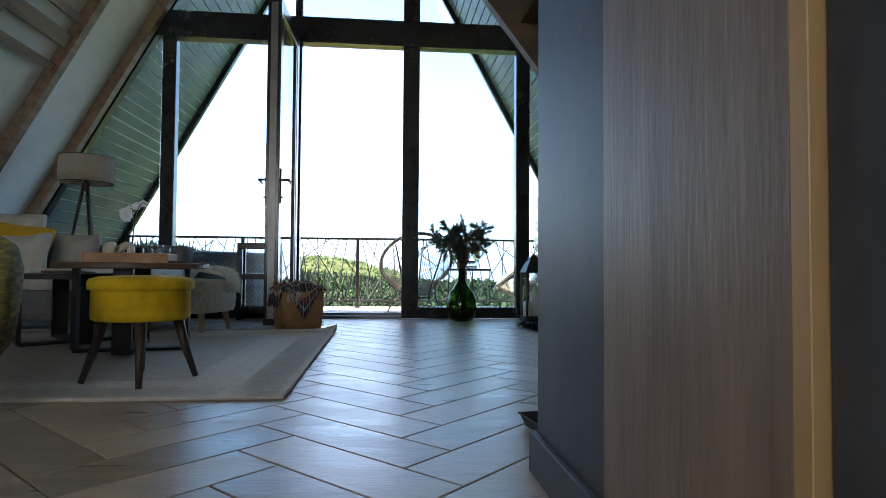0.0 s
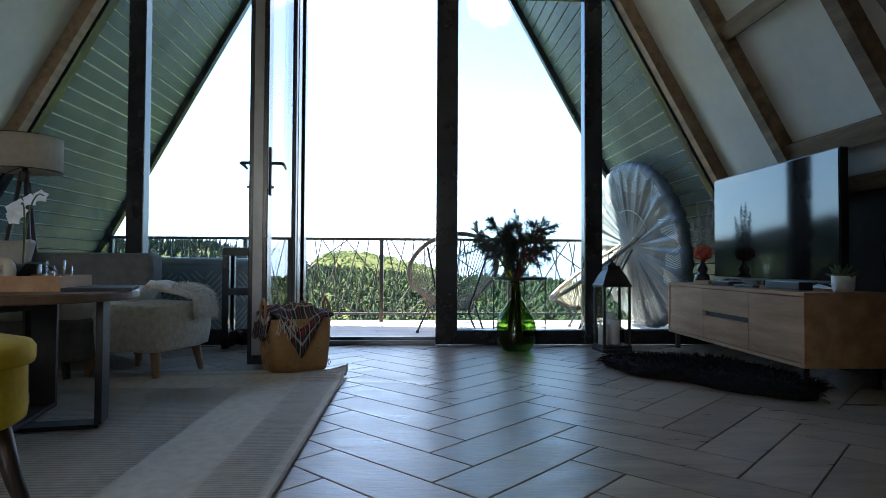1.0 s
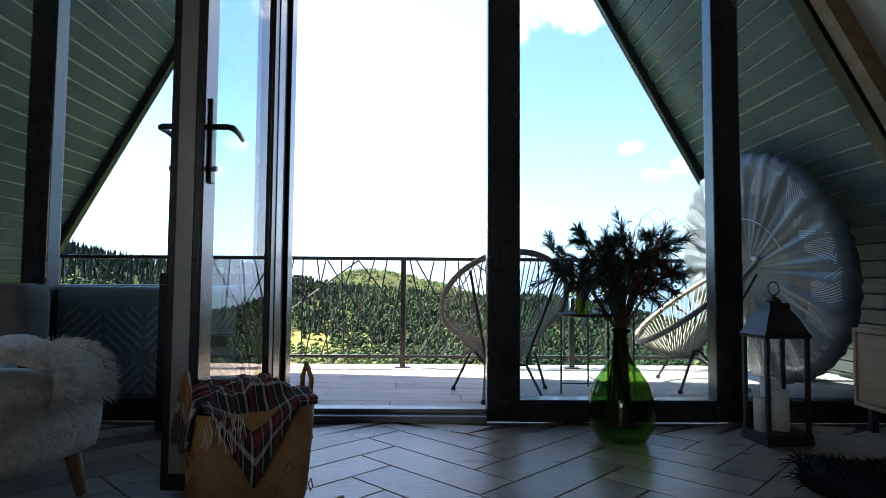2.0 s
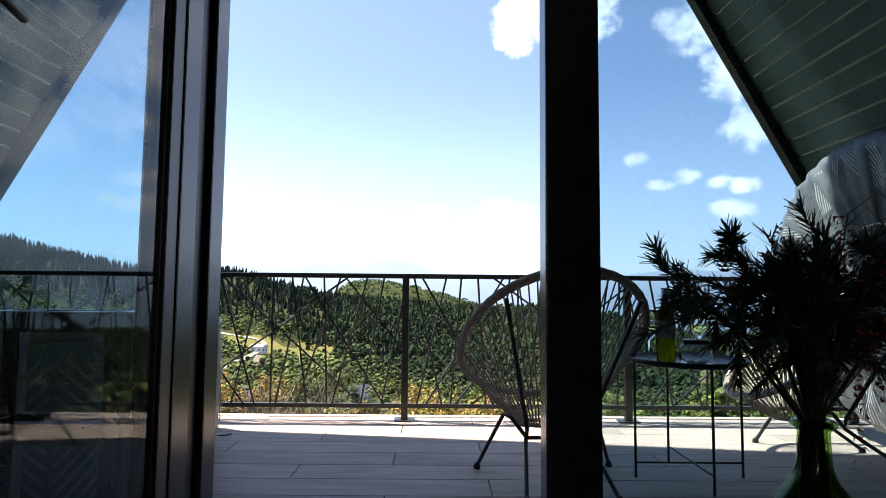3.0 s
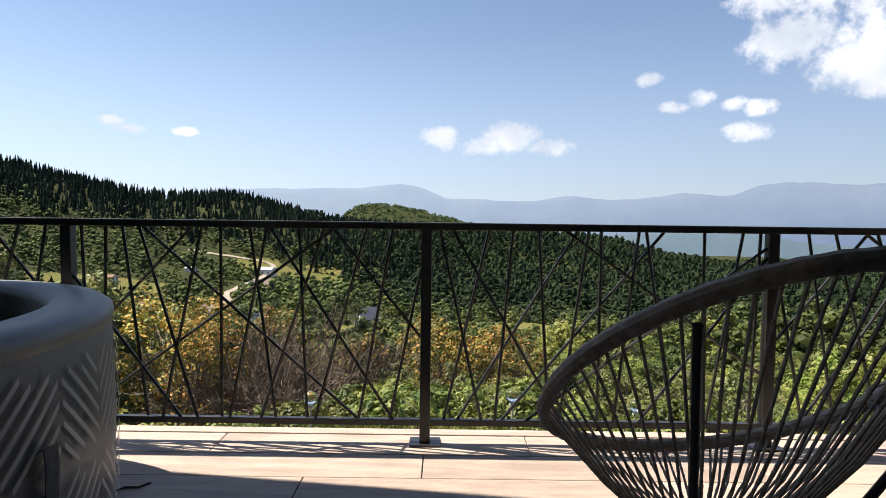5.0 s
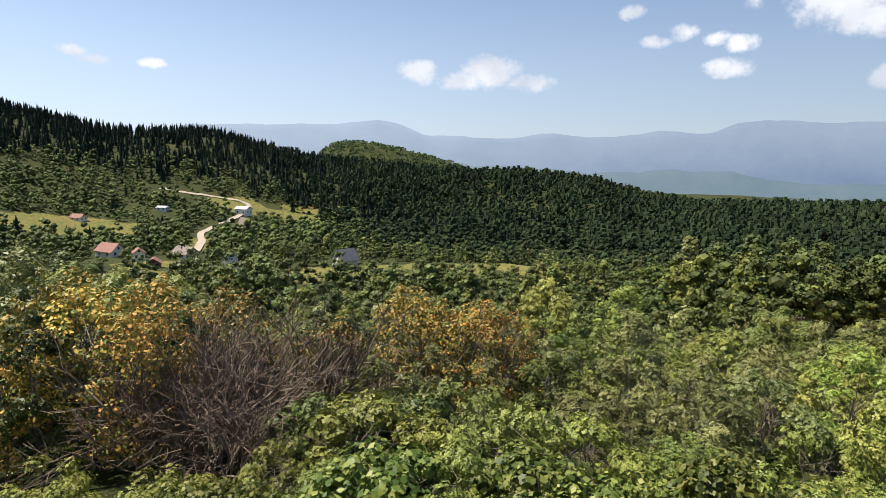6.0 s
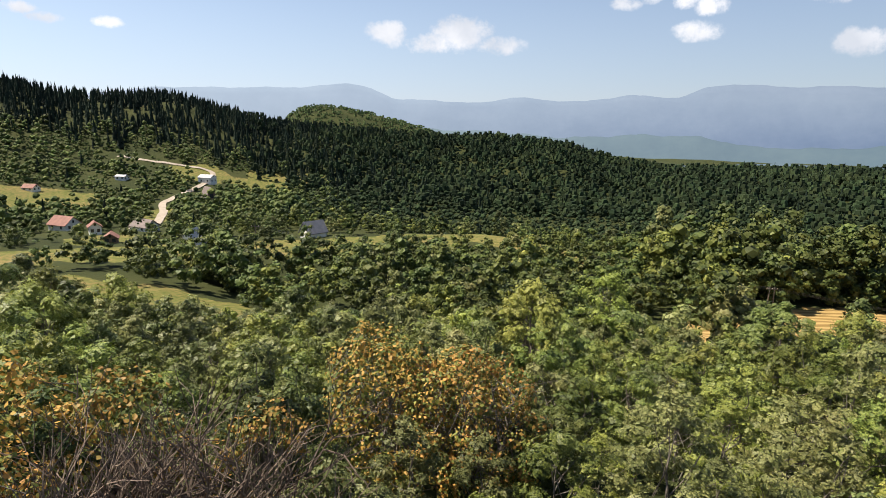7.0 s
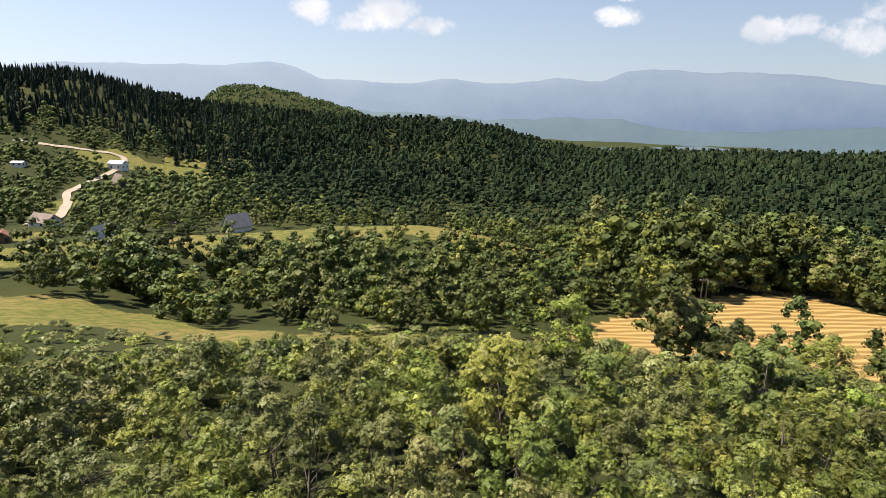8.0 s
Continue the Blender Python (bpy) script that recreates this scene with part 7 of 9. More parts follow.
def build_basket():
    b = thing("basket", "tan woven basket with rope handles by the open door", "basket", at=pose(-0.295, -1.02, 0.011, 0, 0, 34))
    w, d, h = 0.165, 0.13, 0.27
    bm = bm_new()
    rows = [(0.9, 0.0), (0.94, 0.03), (1.0, 0.16), (1.03, h), (0.98, h), (0.95, 0.16), (0.89, 0.03), (0.85, 0.012)]
    rings = []
    n = 40
    for s, z in rows:
        ring = []
        for k in range(n):
            a = 2 * math.pi * k / n
            c, q = math.cos(a), math.sin(a)
            x, y = math.copysign(abs(c) ** 0.45, c) * w * s, math.copysign(abs(q) ** 0.45, q) * d * s
            ring.append(bm.verts.new((x, y, z)))
        rings.append(ring)
    for r0, r1 in zip(rings, rings[1:]):
        for k in range(n):
            bm.faces.new((r0[k], r0[(k + 1) % n], r1[(k + 1) % n], r1[k]))
    bm.faces.new(list(reversed(rings[0])))
    bm.faces.new(rings[-1])
    part("body", bm, M["basket"], b, smooth=True)
    # woven straps, slanting in two ways over the sides
    for side, (ax, half) in enumerate((("y", w), ("x", d), ("-y", w), ("-x", d))):
        for k in range(9):
            f = -1 + 2 * (k + 0.5) / 9
            bm = bm_new()
            z = 0.03 + 0.22 * ((k * 0.618) % 1)
            u = f * half * 0.68
            off = (d if "y" in ax else w) * 1.012
            sgn = -1 if ax.startswith("-") else 1
            quad = [(u - 0.016, z), (u, z + 0.018), (u + 0.016, z), (u, z - 0.018)]
            pos = [((p, sgn * (off * (0.955 + 0.065 * q / h)), q) if "y" in ax else (sgn * (off * (0.955 + 0.065 * q / h)), p, q)) for p, q in quad]
            tube(bm, pos, 0.0022, 4, closed=True)
            part("weave", bm, M["basket"], b)
    for sx in (-1, 1):
        bm = bm_new()
        tube(bm, [(sx * w * 1.04, -0.03, h - 0.04), (sx * w * 1.06, -0.035, h + 0.06), (sx * w * 1.05, 0.0, h + 0.1), (sx * w * 1.06, 0.035, h + 0.06), (sx * w * 1.04, 0.03, h - 0.04)], 0.008, 8)
        part("handle", bm, M["basket"], b, smooth=True)
    t = thing("blanket", "fringed dark plaid wool blanket stuffed in the basket", "blanket", at=pose(-0.3, -1.02, 0.25, 0, 0, 34))
    # draped sheet: over the rim, down the front in a point
    nx, ny = 44, 44
    V, UV = [], []
    for i in range(nx + 1):
        for j in range(ny + 1):
            u, v = i / nx * 2 - 1, j / ny * 2 - 1
            x, y = u * 0.155, v * 0.125
            z = 0.05 + 0.055 * math.cos(u * 1.4) * math.cos(v * 1.3)
            z += 0.03 * noise.noise(Vector((u * 2.6, v * 2.2, 1.3))) + 0.014 * noise.noise(Vector((u * 7, v * 6, 4)))
            if v < -0.55:
                k = (-v - 0.55) / 0.45
                y = -0.075 - 0.075 * min(1, k * 2.2)
                z = 0.07 - 0.24 * k * max(0.12, 1 - abs(u + 0.15) * 1.15)
                y -= 0.012 * noise.noise(Vector((u * 5, k * 2, 2)))
            if u < -0.8 and v >= -0.55:
                x = -0.165 - 0.02 * (-u - 0.8) / 0.2
                z -= 0.13 * (-u - 0.8) / 0.2
            V.append((x, y, z))
    F = [(i * (ny + 1) + j, (i + 1) * (ny + 1) + j, (i + 1) * (ny + 1) + j + 1, i * (ny + 1) + j + 1) for i in range(nx) for j in range(ny)]
    o = raw("cloth", V, F, M["plaid"], t, smooth=True)
    uv = o.data.uv_layers.new(name="UVMap")
    co = [0.0] * (len(o.data.loops) * 2)
    for li, lp in enumerate(o.data.loops):
        i, j = divmod(lp.vertex_index, ny + 1)
        co[2 * li], co[2 * li + 1] = i / nx, j / ny
    uv.data.foreach_set("uv", co)
    md = o.modifiers.new("thickness", "SOLIDIFY")
    md.thickness = 0.007
    rs = random.Random(6)
    bm = bm_new()
    for k in range(26):
        u = -0.155 + 0.1 * k / 25
        y = -0.152 - 0.004 * rs.random()
        z = 0.05 - 0.05 * rs.random()
        tube(bm, [(u, y, z), (u + rs.uniform(-0.006, 0.006), y - 0.004, z - 0.02), (u + rs.uniform(-0.012, 0.012), y - 0.004, z - 0.045 - 0.02 * rs.random())], 0.0014, 4)
    part("fringe", bm, M["linen"], t, "white twisted fringe")


def build_demijohn():
    v = thing("demijohn", "large green glass demijohn vase on the tiled floor", "vase", at=pose(0.995, -0.37, 0.0))
    prof = [(0.0, 0.004), (0.07, 0.004), (0.098, 0.014), (0.122, 0.06), (0.131, 0.12), (0.126, 0.18), (0.105, 0.24), (0.072, 0.29), (0.044, 0.33), (0.034, 0.36), (0.031, 0.43), (0.037, 0.437), (0.038, 0.452), (0.032, 0.455)]
    inner = [(max(0, r - 0.005), z + (0.006 if r < 0.1 and z < 0.05 else 0)) for r, z in prof[::-1]]
    bm = bm_new()
    lathe(bm, prof + inner, 48, cap=False, wob=lambda a, z: 1 + 0.012 * math.sin(3 * a + z * 18) + 0.008 * math.sin(7 * a - z * 30))
    bmesh.ops.recalc_face_normals(bm, faces=bm.faces)
    part("glass_body", bm, M["green_glass"], v, smooth=True)
    bm = bm_new()
    tube(bm, [(0.04 * math.cos(0.2618 * k), 0.04 * math.sin(0.2618 * k), 0.445) for k in range(24)], 0.0055, 8, closed=True)
    part("lip", bm, M["green_glass"], v, smooth=True)
    b = thing("branch_bouquet", "bouquet of pine branches, cones and dried red flowers", "bouquet", at=pose(0.995, -0.37, 0.0))
    rs = np.random.RandomState(21)
    tips = [(-0.25, 0.21, 0.8), (-0.15, 0.05, 0.86), (-0.07, -0.08, 0.8), (0.02, 0.08, 0.84), (0.17, -0.04, 0.85), (0.22, 0.05, 0.83), (0.1, 0.1, 0.8), (-0.2, 0.08, 0.7), (0.2, -0.06, 0.7), (-0.1, -0.1, 0.7), (0.06, -0.1, 0.74)]
    for k in range(9):
        a, r = 0.7 * k, rs.uniform(0.04, 0.19)
        tips.append((r * math.cos(a), 0.6 * r * math.sin(a), rs.uniform(0.64, 0.84)))
    for k, tp in enumerate(tips):
        base = Vector((tp[0] * 0.2, tp[1] * 0.2, 0.06))
        neck = Vector((tp[0] * 0.06, tp[1] * 0.06, 0.45))
        tip = Vector(tp)
        mid = neck.lerp(tip, 0.5) + Vector((0, 0, 0.04))
        bm = bm_new()
        tube(bm, [base, neck, mid, tip], [0.005, 0.005, 0.004, 0.0025], 6)
        part("stem", bm, M["cone"], b)
        if k in (3, 6, 10):
            continue
        # side shoots, each with a brush of needles
        shoots = [(mid.lerp(tip, 0.25), tip)]
        for s in range(6):
            p0 = mid.lerp(tip, 0.05 + 0.15 * s)
            shoots.append((p0, p0 + (Vector((tp[0], tp[1], 0)).normalized() * 0.035 + Vector(rs.normal(0, 0.055, 3)) + Vector((0, 0, 0.02)))))
        for p0, p1 in shoots:
            needles = []
            axis = (p1 - p0).normalized()
            for q in range(80):
                p = p0.lerp(p1, rs.uniform(0.1, 1.05))
                d = Vector(rs.normal(0, 1, 3)).normalized()
                d = (d - axis * d.dot(axis)).normalized()
                w = (d * 0.75 + axis * rs.uniform(0.5, 1.1)).normalized()
                side = w.cross(axis).normalized() * 0.0026
                L_ = rs.uniform(0.03, 0.052)
                needles.append([p - side, p + side, p + w * L_ + side * 0.4, p + w * L_ - side * 0.4])
            quads_to("needle_tuft", np.array([[list(v) for v in q] for q in needles]), M["needle"], b)
    for k in range(8):
        c = Vector(tips[k % len(tips)]) * 0.86 + Vector((rs.uniform(-0.03, 0.03), rs.uniform(-0.04, 0.04), 0.08 + rs.uniform(-0.05, 0.03)))
        bm = bm_new()
        for ring in range(6):
            z = -0.03 + ring * 0.011
            r = 0.021 * math.sin(math.pi * (ring + 1) / 7.2)
            for j in range(8):
                a = 2 * math.pi * (j + 0.5 * (ring % 2)) / 8
                p = c + Vector((r * math.cos(a), r * math.sin(a), z))
                out = Vector((math.cos(a), math.sin(a), 0.5)) * 0.009
                sd = Vector((-math.sin(a), math.cos(a), 0)) * 0.006
                bm.faces.new([bm.verts.new(x) for x in (p - sd - out * 0.6, p + sd - out * 0.6, p + out + Vector((0, 0, 0.003)), p - sd * 0.6 + out * 0.3)])
        part("pine_cone", bm, M["cone"], b)
    # hanging dried flowers
    for k in range(26):
        q = []
        a = rs.uniform(0, 6.28)
        p = Vector((0.07 + 0.11 * math.cos(a), 0.09 * math.sin(a), rs.uniform(0.62, 0.86)))
        drop = rs.uniform(0.12, 0.3)
        for s in range(46):
            f = s / 46
            x = p + Vector((0.06 * f * math.cos(a), 0.06 * f * math.sin(a), 0.03 - drop * f)) + Vector(rs.normal(0, 0.006, 3))
            d, e = Vector(rs.normal(0, 1, 3)).normalized() * 0.011, Vector(rs.normal(0, 1, 3)).normalized() * 0.006
            q.append([list(x), list(x + e), list(x + d), list(x - e)])
        tagged(quads_to("dried_flower", np.array(q), M["berry"], b), "dark red dried amaranth")
    for k in range(5):
        a = rs.uniform(-1, 1.2)
        bm = bm_new()
        h = rs.uniform(0.78, 0.9)
        tube(bm, [(0.0, 0, 0.45), (0.05 + 0.03 * k, 0.02 * k - 0.04, h), (0.1 + 0.05 * k, 0.03 * k - 0.05, h + 0.05), (0.16 + 0.05 * k, 0.03 * k - 0.05, h - 0.02)], [0.0022, 0.0016, 0.0012, 0.0008], 5)
        part("curled_twig", bm, M["cone"], b)


def build_lantern():
    l = thing("lantern", "black metal lantern with glass sides holding white candles", "lantern", at=pose(1.635, -0.35, 0.0, 0, 0, 6) @ Matrix.Diagonal((0.86, 0.86, 1, 1)))
    bm = bm_new()
    box(bm, -0.118, 0.118, -0.1, 0.1, 0.0, 0.022, 0.004)
    box(bm, -0.115, 0.115, -0.097, 0.097, 0.022, 0.045, 0.004)
    part("base", bm, M["steel_black"], l)
    for sx in (-1, 1):
        for sy in (-1, 1):
            bm = bm_new()
            box(bm, sx * 0.1 - 0.009, sx * 0.1 + 0.009, sy * 0.083 - 0.009, sy * 0.083 + 0.009, 0.045, 0.42, 0.002)
            part("post", bm, M["steel_black"], l)
    for b in ((-0.091, 0.091, -0.084, -0.082), (-0.091, 0.091, 0.082, 0.084), (-0.101, -0.099, -0.074, 0.074), (0.099, 0.101, -0.074, 0.074)):
        bm = bm_new()
        box(bm, *b, 0.047, 0.418)
        part("pane", bm, M["clear"], l)
    # bell-shaped roof
    bm = bm_new()
    prof = [(1.16, 0.42), (1.18, 0.433), (1.08, 0.443), (1.0, 0.46), (0.82, 0.495), (0.6, 0.525), (0.53, 0.53), (0.5, 0.555), (0.46, 0.56)]
    rings = [[bm.verts.new((sx * 0.1 * s, sy * 0.083 * s, z)) for sx, sy in ((-1, -1), (1, -1), (1, 1), (-1, 1))] for s, z in prof]
    for r0, r1 in zip(rings, rings[1:]):
        for k in range(4):
            bm.faces.new((r0[k], r0[(k + 1) % 4], r1[(k + 1) % 4], r1[k]))
    bm.faces.new(list(reversed(rings[0])))
    bm.faces.new(rings[-1])
    part("roof", bm, M["steel_black"], l)
    bm = bm_new()
    lathe(bm, [(0.03, 0.56), (0.034, 0.566), (0.026, 0.575), (0.012, 0.585), (0.01, 0.592)], 16)
    part("finial", bm, M["steel_black"], l)
    bm = bm_new()
    tube(bm, [(0.028 * math.cos(k * math.pi / 10), 0, 0.618 + 0.028 * math.sin(k * math.pi / 10)) for k in range(20)], 0.0035, 6, closed=True)
    part("ring", bm, M["steel_black"], l)
    for x, y, r, h in ((-0.04, -0.03, 0.035, 0.13), (0.035, -0.015, 0.037, 0.16), (0.03, 0.045, 0.035, 0.2)):
        c = thing("candle", "white pillar candle inside the lantern", "candle", "candles in the lantern", at=pose(1.615 + x, -0.33 + y, 0.0455))
        bm = bm_new()
        lathe(bm, [(0, 0), (r, 0), (r, h - 0.004), (r - 0.004, h), (r * 0.7, h - 0.006), (0, h - 0.012)], 28, cap=False, wob=lambda a, z: 1 + (0.02 * math.sin(2 * a) if z > 0.1 else 0))
        part("wax", bm, M["wax"], c, smooth=True)
        bm = bm_new()
        tube(bm, [(0, 0, h - 0.014), (0.002, 0, h + 0.006)], 0.0012, 5)
        part("wick", bm, M["ink"], c)


def build_tv():
    c = thing("tv_cabinet", "low oak television cabinet with doors, drawers and black legs", "cabinet", at=pose(2.105, -0.14, 0, 0, 0, -1.0))
    # length runs towards -y, depth towards +x
    L_, D_, z0, z1 = 1.48, 0.42, 0.105, 0.445
    for nm, b in (("top", (0, D_, -L_, 0, z1 - 0.018, z1)), ("bottom", (0, D_, -L_, 0, z0, z0 + 0.018)), ("side", (0, D_, -0.018, 0, z0 + 0.0185, z1 - 0.0185)), ("side", (0, D_, -L_, -L_ + 0.018, z0 + 0.0185, z1 - 0.0185)), ("back", (D_ - 0.01, D_, -L_ + 0.019, -0.019, z0 + 0.0185, z1 - 0.0185))):
        bm = bm_new()
        box(bm, *b, 0.0015, seg=1)
        part(nm, bm, M["oak_h"], c)
    bm = bm_new()
    box(bm, 0.03, D_ - 0.02, -L_ + 0.03, -0.03, z0 + 0.03, z1 - 0.03)
    part("inner", bm, M["black"], c, "black recess behind the fronts")
    zz0, zz1 = z0 + 0.021, z1 - 0.021
    for a, b in ((-0.502, -0.021), (-L_ + 0.021, -1.012)):
        bm = bm_new()
        box(bm, 0.006, 0.024, a, b, zz0, zz1, 0.0015, seg=1)
        part("door", bm, M["oak_h"], c)
    mid = (zz0 + zz1) / 2
    for a, b in ((zz0, mid - 0.014), (mid + 0.014, zz1)):
        bm = bm_new()
        box(bm, 0.006, 0.024, -1.008, -0.506, a, b, 0.0015, seg=1)
        part("drawer", bm, M["oak_h"], c)
    for x in (0.04, D_ - 0.04):
        for y in (-0.06, -L_ + 0.06):
            bm = bm_new()
            box(bm, x - 0.014, x + 0.014, y - 0.014, y + 0.014, 0, z0, 0.002)
            part("leg", bm, M["steel_black"], c)
    t = thing("television", "large flat black television on the low cabinet", "television", at=pose(2.4, -0.84, 0.446))
    bm = bm_new()
    box(bm, -0.012, 0.03, -0.6, 0.6, 0.03, 0.7, 0.004)
    part("case", bm, M["black"], t)
    bm = bm_new()
    box(bm, -0.016, -0.0125, -0.592, 0.592, 0.045, 0.692)
    part("screen", bm, M["screen"], t, "glossy dark screen")
    for y in (-0.42, 0.42):
        bm = bm_new()
        tube(bm, [(-0.1, y + 0.02 * (1 if y > 0 else -1), 0.004), (0.0, y, 0.035), (0.1, y + 0.02 * (1 if y > 0 else -1), 0.004)], 0.006, 8)
        part("foot", bm, M["black"], t)
    # small things on the cabinet
    v = thing("black_vase", "small bulbous black vase on the low cabinet", "vase", at=pose(2.24, -0.36, 0.446))
    bm = bm_new()
    lathe(bm, [(0, 0), (0.035, 0), (0.048, 0.03), (0.04, 0.058), (0.024, 0.066), (0.034, 0.085), (0.034, 0.1), (0.018, 0.125), (0.014, 0.15), (0.018, 0.155), (0.013, 0.152), (0, 0.14)], 28, cap=False)
    part("body", bm, M["black"], v, smooth=True)
    p = thing("dried_bouquet", "dried grey pampas with coral flowers in the black vase", "bouquet", at=pose(2.24, -0.36, 0.446))
    rs = np.random.RandomState(4)
    for k, (dx, dy, h) in enumerate(((-0.02, 0.02, 0.42), (0.02, -0.1, 0.36), (-0.01, 0.12, 0.34), (0.03, -0.02, 0.4))):
        bm = bm_new()
        tube(bm, [(0, 0, 0.1), (dx * 0.4, dy * 0.4, 0.24), (dx, dy, h)], 0.0016, 5)
        part("stem", bm, M["twig"], p)
        q = []
        for s in range(420):
            f = rs.uniform(0, 1)
            c = Vector((dx, dy, h)) * (0.55 + 0.55 * f) + Vector((0, 0, 0.03 + 0.05 * f))
            d = Vector((rs.normal(0, 0.5), rs.normal(0, 0.5), rs.uniform(0.1, 1.0))).normalized() * 0.05 * (1.15 - f)
            e = Vector(rs.normal(0, 1, 3)).normalized() * 0.0012
            q.append([list(c), list(c + d * 0.5 + e), list(c + d), list(c + d * 0.5 - e)])
        quads_to("plume", np.array(q), M["pampas"], p)
    q = []
    for s in range(700):
        c = Vector(rs.normal(0, 1, 3)).normalized() * rs.uniform(0.3, 1) ** 0.5
        c = Vector((c.x * 0.05, c.y * 0.075 - 0.01, 0.2 + c.z * 0.05))
        d, e = Vector(rs.normal(0, 1, 3)).normalized() * 0.014, Vector(rs.normal(0, 1, 3)).normalized() * 0.008
        q.append([list(c - d), list(c + e), list(c + d), list(c - e)])
    quads_to("blossom_head", np.array(q), M["coral"], p)
    for nm, lab, cat, x, y, b, mt in (("book", "small tan book lying on the low cabinet", "book", 2.2, -0.52, (-0.05, 0.05, -0.07, 0.07, 0, 0.022), "oak_h"), ("set_top_box", "flat black set-top box on the low cabinet", "box", 2.2, -0.74, (-0.045, 0.045, -0.08, 0.08, 0, 0.026), "black"),
                                      ("remote_control", "black remote control on the low cabinet", "remote", 2.17, -1.0, (-0.02, 0.02, -0.08, 0.08, 0, 0.014), "black"), ("soundbar", "short black soundbar on the low cabinet", "speaker", 2.24, -1.26, (-0.035, 0.035, -0.14, 0.14, 0, 0.04), "black")):
        o = thing(nm, lab, cat, at=pose(x, y, 0.446, 0, 0, 8 if nm != "soundbar" else 0))
        bm = bm_new()
        box(bm, *b, 0.004)
        part("shell", bm, M[mt], o)
        if nm == "remote_control":
            for k in range(4):
                bm = bm_new()
                tube(bm, [(0, -0.05 + 0.025 * k, 0.014), (0, -0.05 + 0.025 * k, 0.017)], 0.006, 8)
                part("button", bm, M["plug"], o)
    w = thing("potted_succulent", "small green succulent in a white pot on the low cabinet", "plant", at=pose(2.33, -1.53, 0.446))
    bm = bm_new()
    lathe(bm, [(0, 0), (0.04, 0), (0.046, 0.02), (0.048, 0.075), (0.043, 0.075), (0.04, 0.06), (0, 0.06)], 28, cap=False)
    part("pot", bm, M["pot_white"], w, smooth=True)
    bm = bm_new()
    for k in range(16):
        a, e = k * 2.4, 0.2 + 0.06 * k
        d = Vector((math.cos(a) * math.cos(e), math.sin(a) * math.cos(e), math.sin(e)))
        tube(bm, [(0, 0, 0.06), tuple(Vector((0, 0, 0.06)) + d * 0.04), tuple(Vector((0, 0, 0.065)) + d * 0.075)], [0.006, 0.011, 0.001], 6)
    part("foliage", bm, M["stem"], w, smooth=True)
    s = thing("wall_socket", "grey double wall socket with black plug and cable", "socket", at=pose(2.62, -1.63, 0.70))
    bm = bm_new()
    box(bm, -0.03, 0.0, -0.075, 0.075, -0.04, 0.04, 0.006)
    box(bm, 0.0, 0.16, -0.06, 0.06, -0.03, 0.03)
    part("plate", bm, M["plug"], s)
    bm = bm_new()
    tube(bm, [(-0.03, 0.03, 0), (-0.06, 0.03, 0), (-0.08, 0.06, -0.01), (-0.06, 0.14, -0.06), (-0.02, 0.18, -0.14)], 0.006, 8)
    part("cable", bm, M["black"], s)
    # low board wall behind the television
    bm = bm_new()
    box(bm, 2.66, 2.7, -3.0, -1.05, 0.0, 0.98, 0.003)
    tagged(part("kneewall", bm, M["slate"]), "dark low wall board behind the television", "wall", kind="structure")


def build_tray_floor():
    t = thing("boot_tray", "shallow black plastic tray on the floor by the partition", "tray", at=pose(0.93, -3.86, 0.0, 0, 0, 10))
    bm = bm_new()
    prof = [(1.0, 0.0), (1.08, 0.035), (1.1, 0.037), (1.11, 0.034), (1.03, 0.0)]
    ring = [(-0.17, -0.13), (0.17, -0.13), (0.17, 0.13), (-0.17, 0.13)]
    rows = [[bm.verts.new((x * s, y * s, z + 0.002)) for x, y in ring] for s, z in prof[:4]]
    for r0, r1 in zip(rows, rows[1:]):
        for k in range(4):
            bm.faces.new((r0[k], r0[(k + 1) % 4], r1[(k + 1) % 4], r1[k]))
    bm.faces.new(rows[0])
    part("shell", bm, M["steel_black"], t)


build_door()
build_block()
build_stair()
build_rug()
build_sofa()
cushion("plump yellow cotton cushion on the grey sofa", M["yellow_cloth"], pose(-2.29, -0.95, 0.56, -14, 6, 4), (0.21, 0.1, 0.19))
cushion("small white linen cushion on the sofa", M["linen"], pose(-2.14, -1.13, 0.53, -18, -4, -6), (0.17, 0.08, 0.14))
cushion("beige linen cushion on the sofa", M["linen_beige"], pose(-1.95, -0.82, 0.55, -12, 0, 2), (0.16, 0.085, 0.135))
cushion("cream linen back cushion", M["linen"], pose(-2.4, -0.8, 0.64, -12, 0, 0), (0.2, 0.09, 0.2))
build_armchair()
round_table("coffee_table", "round brown coffee table on a black flat-steel frame", -0.99, -2.17, 0.46, 0.37, M["walnut"], 12)
round_table("coffee_table", "lower round black coffee table on a flat-steel frame", -1.47, -1.82, 0.4, 0.36, M["steel_black"], 40)
build_table_things()
build_orchid()
build_stool()
build_pouf()
build_throw()
build_floor_lamp()
build_basket()
build_demijohn()
build_lantern()
build_fur_rug()
build_tv()
build_tray_floor()

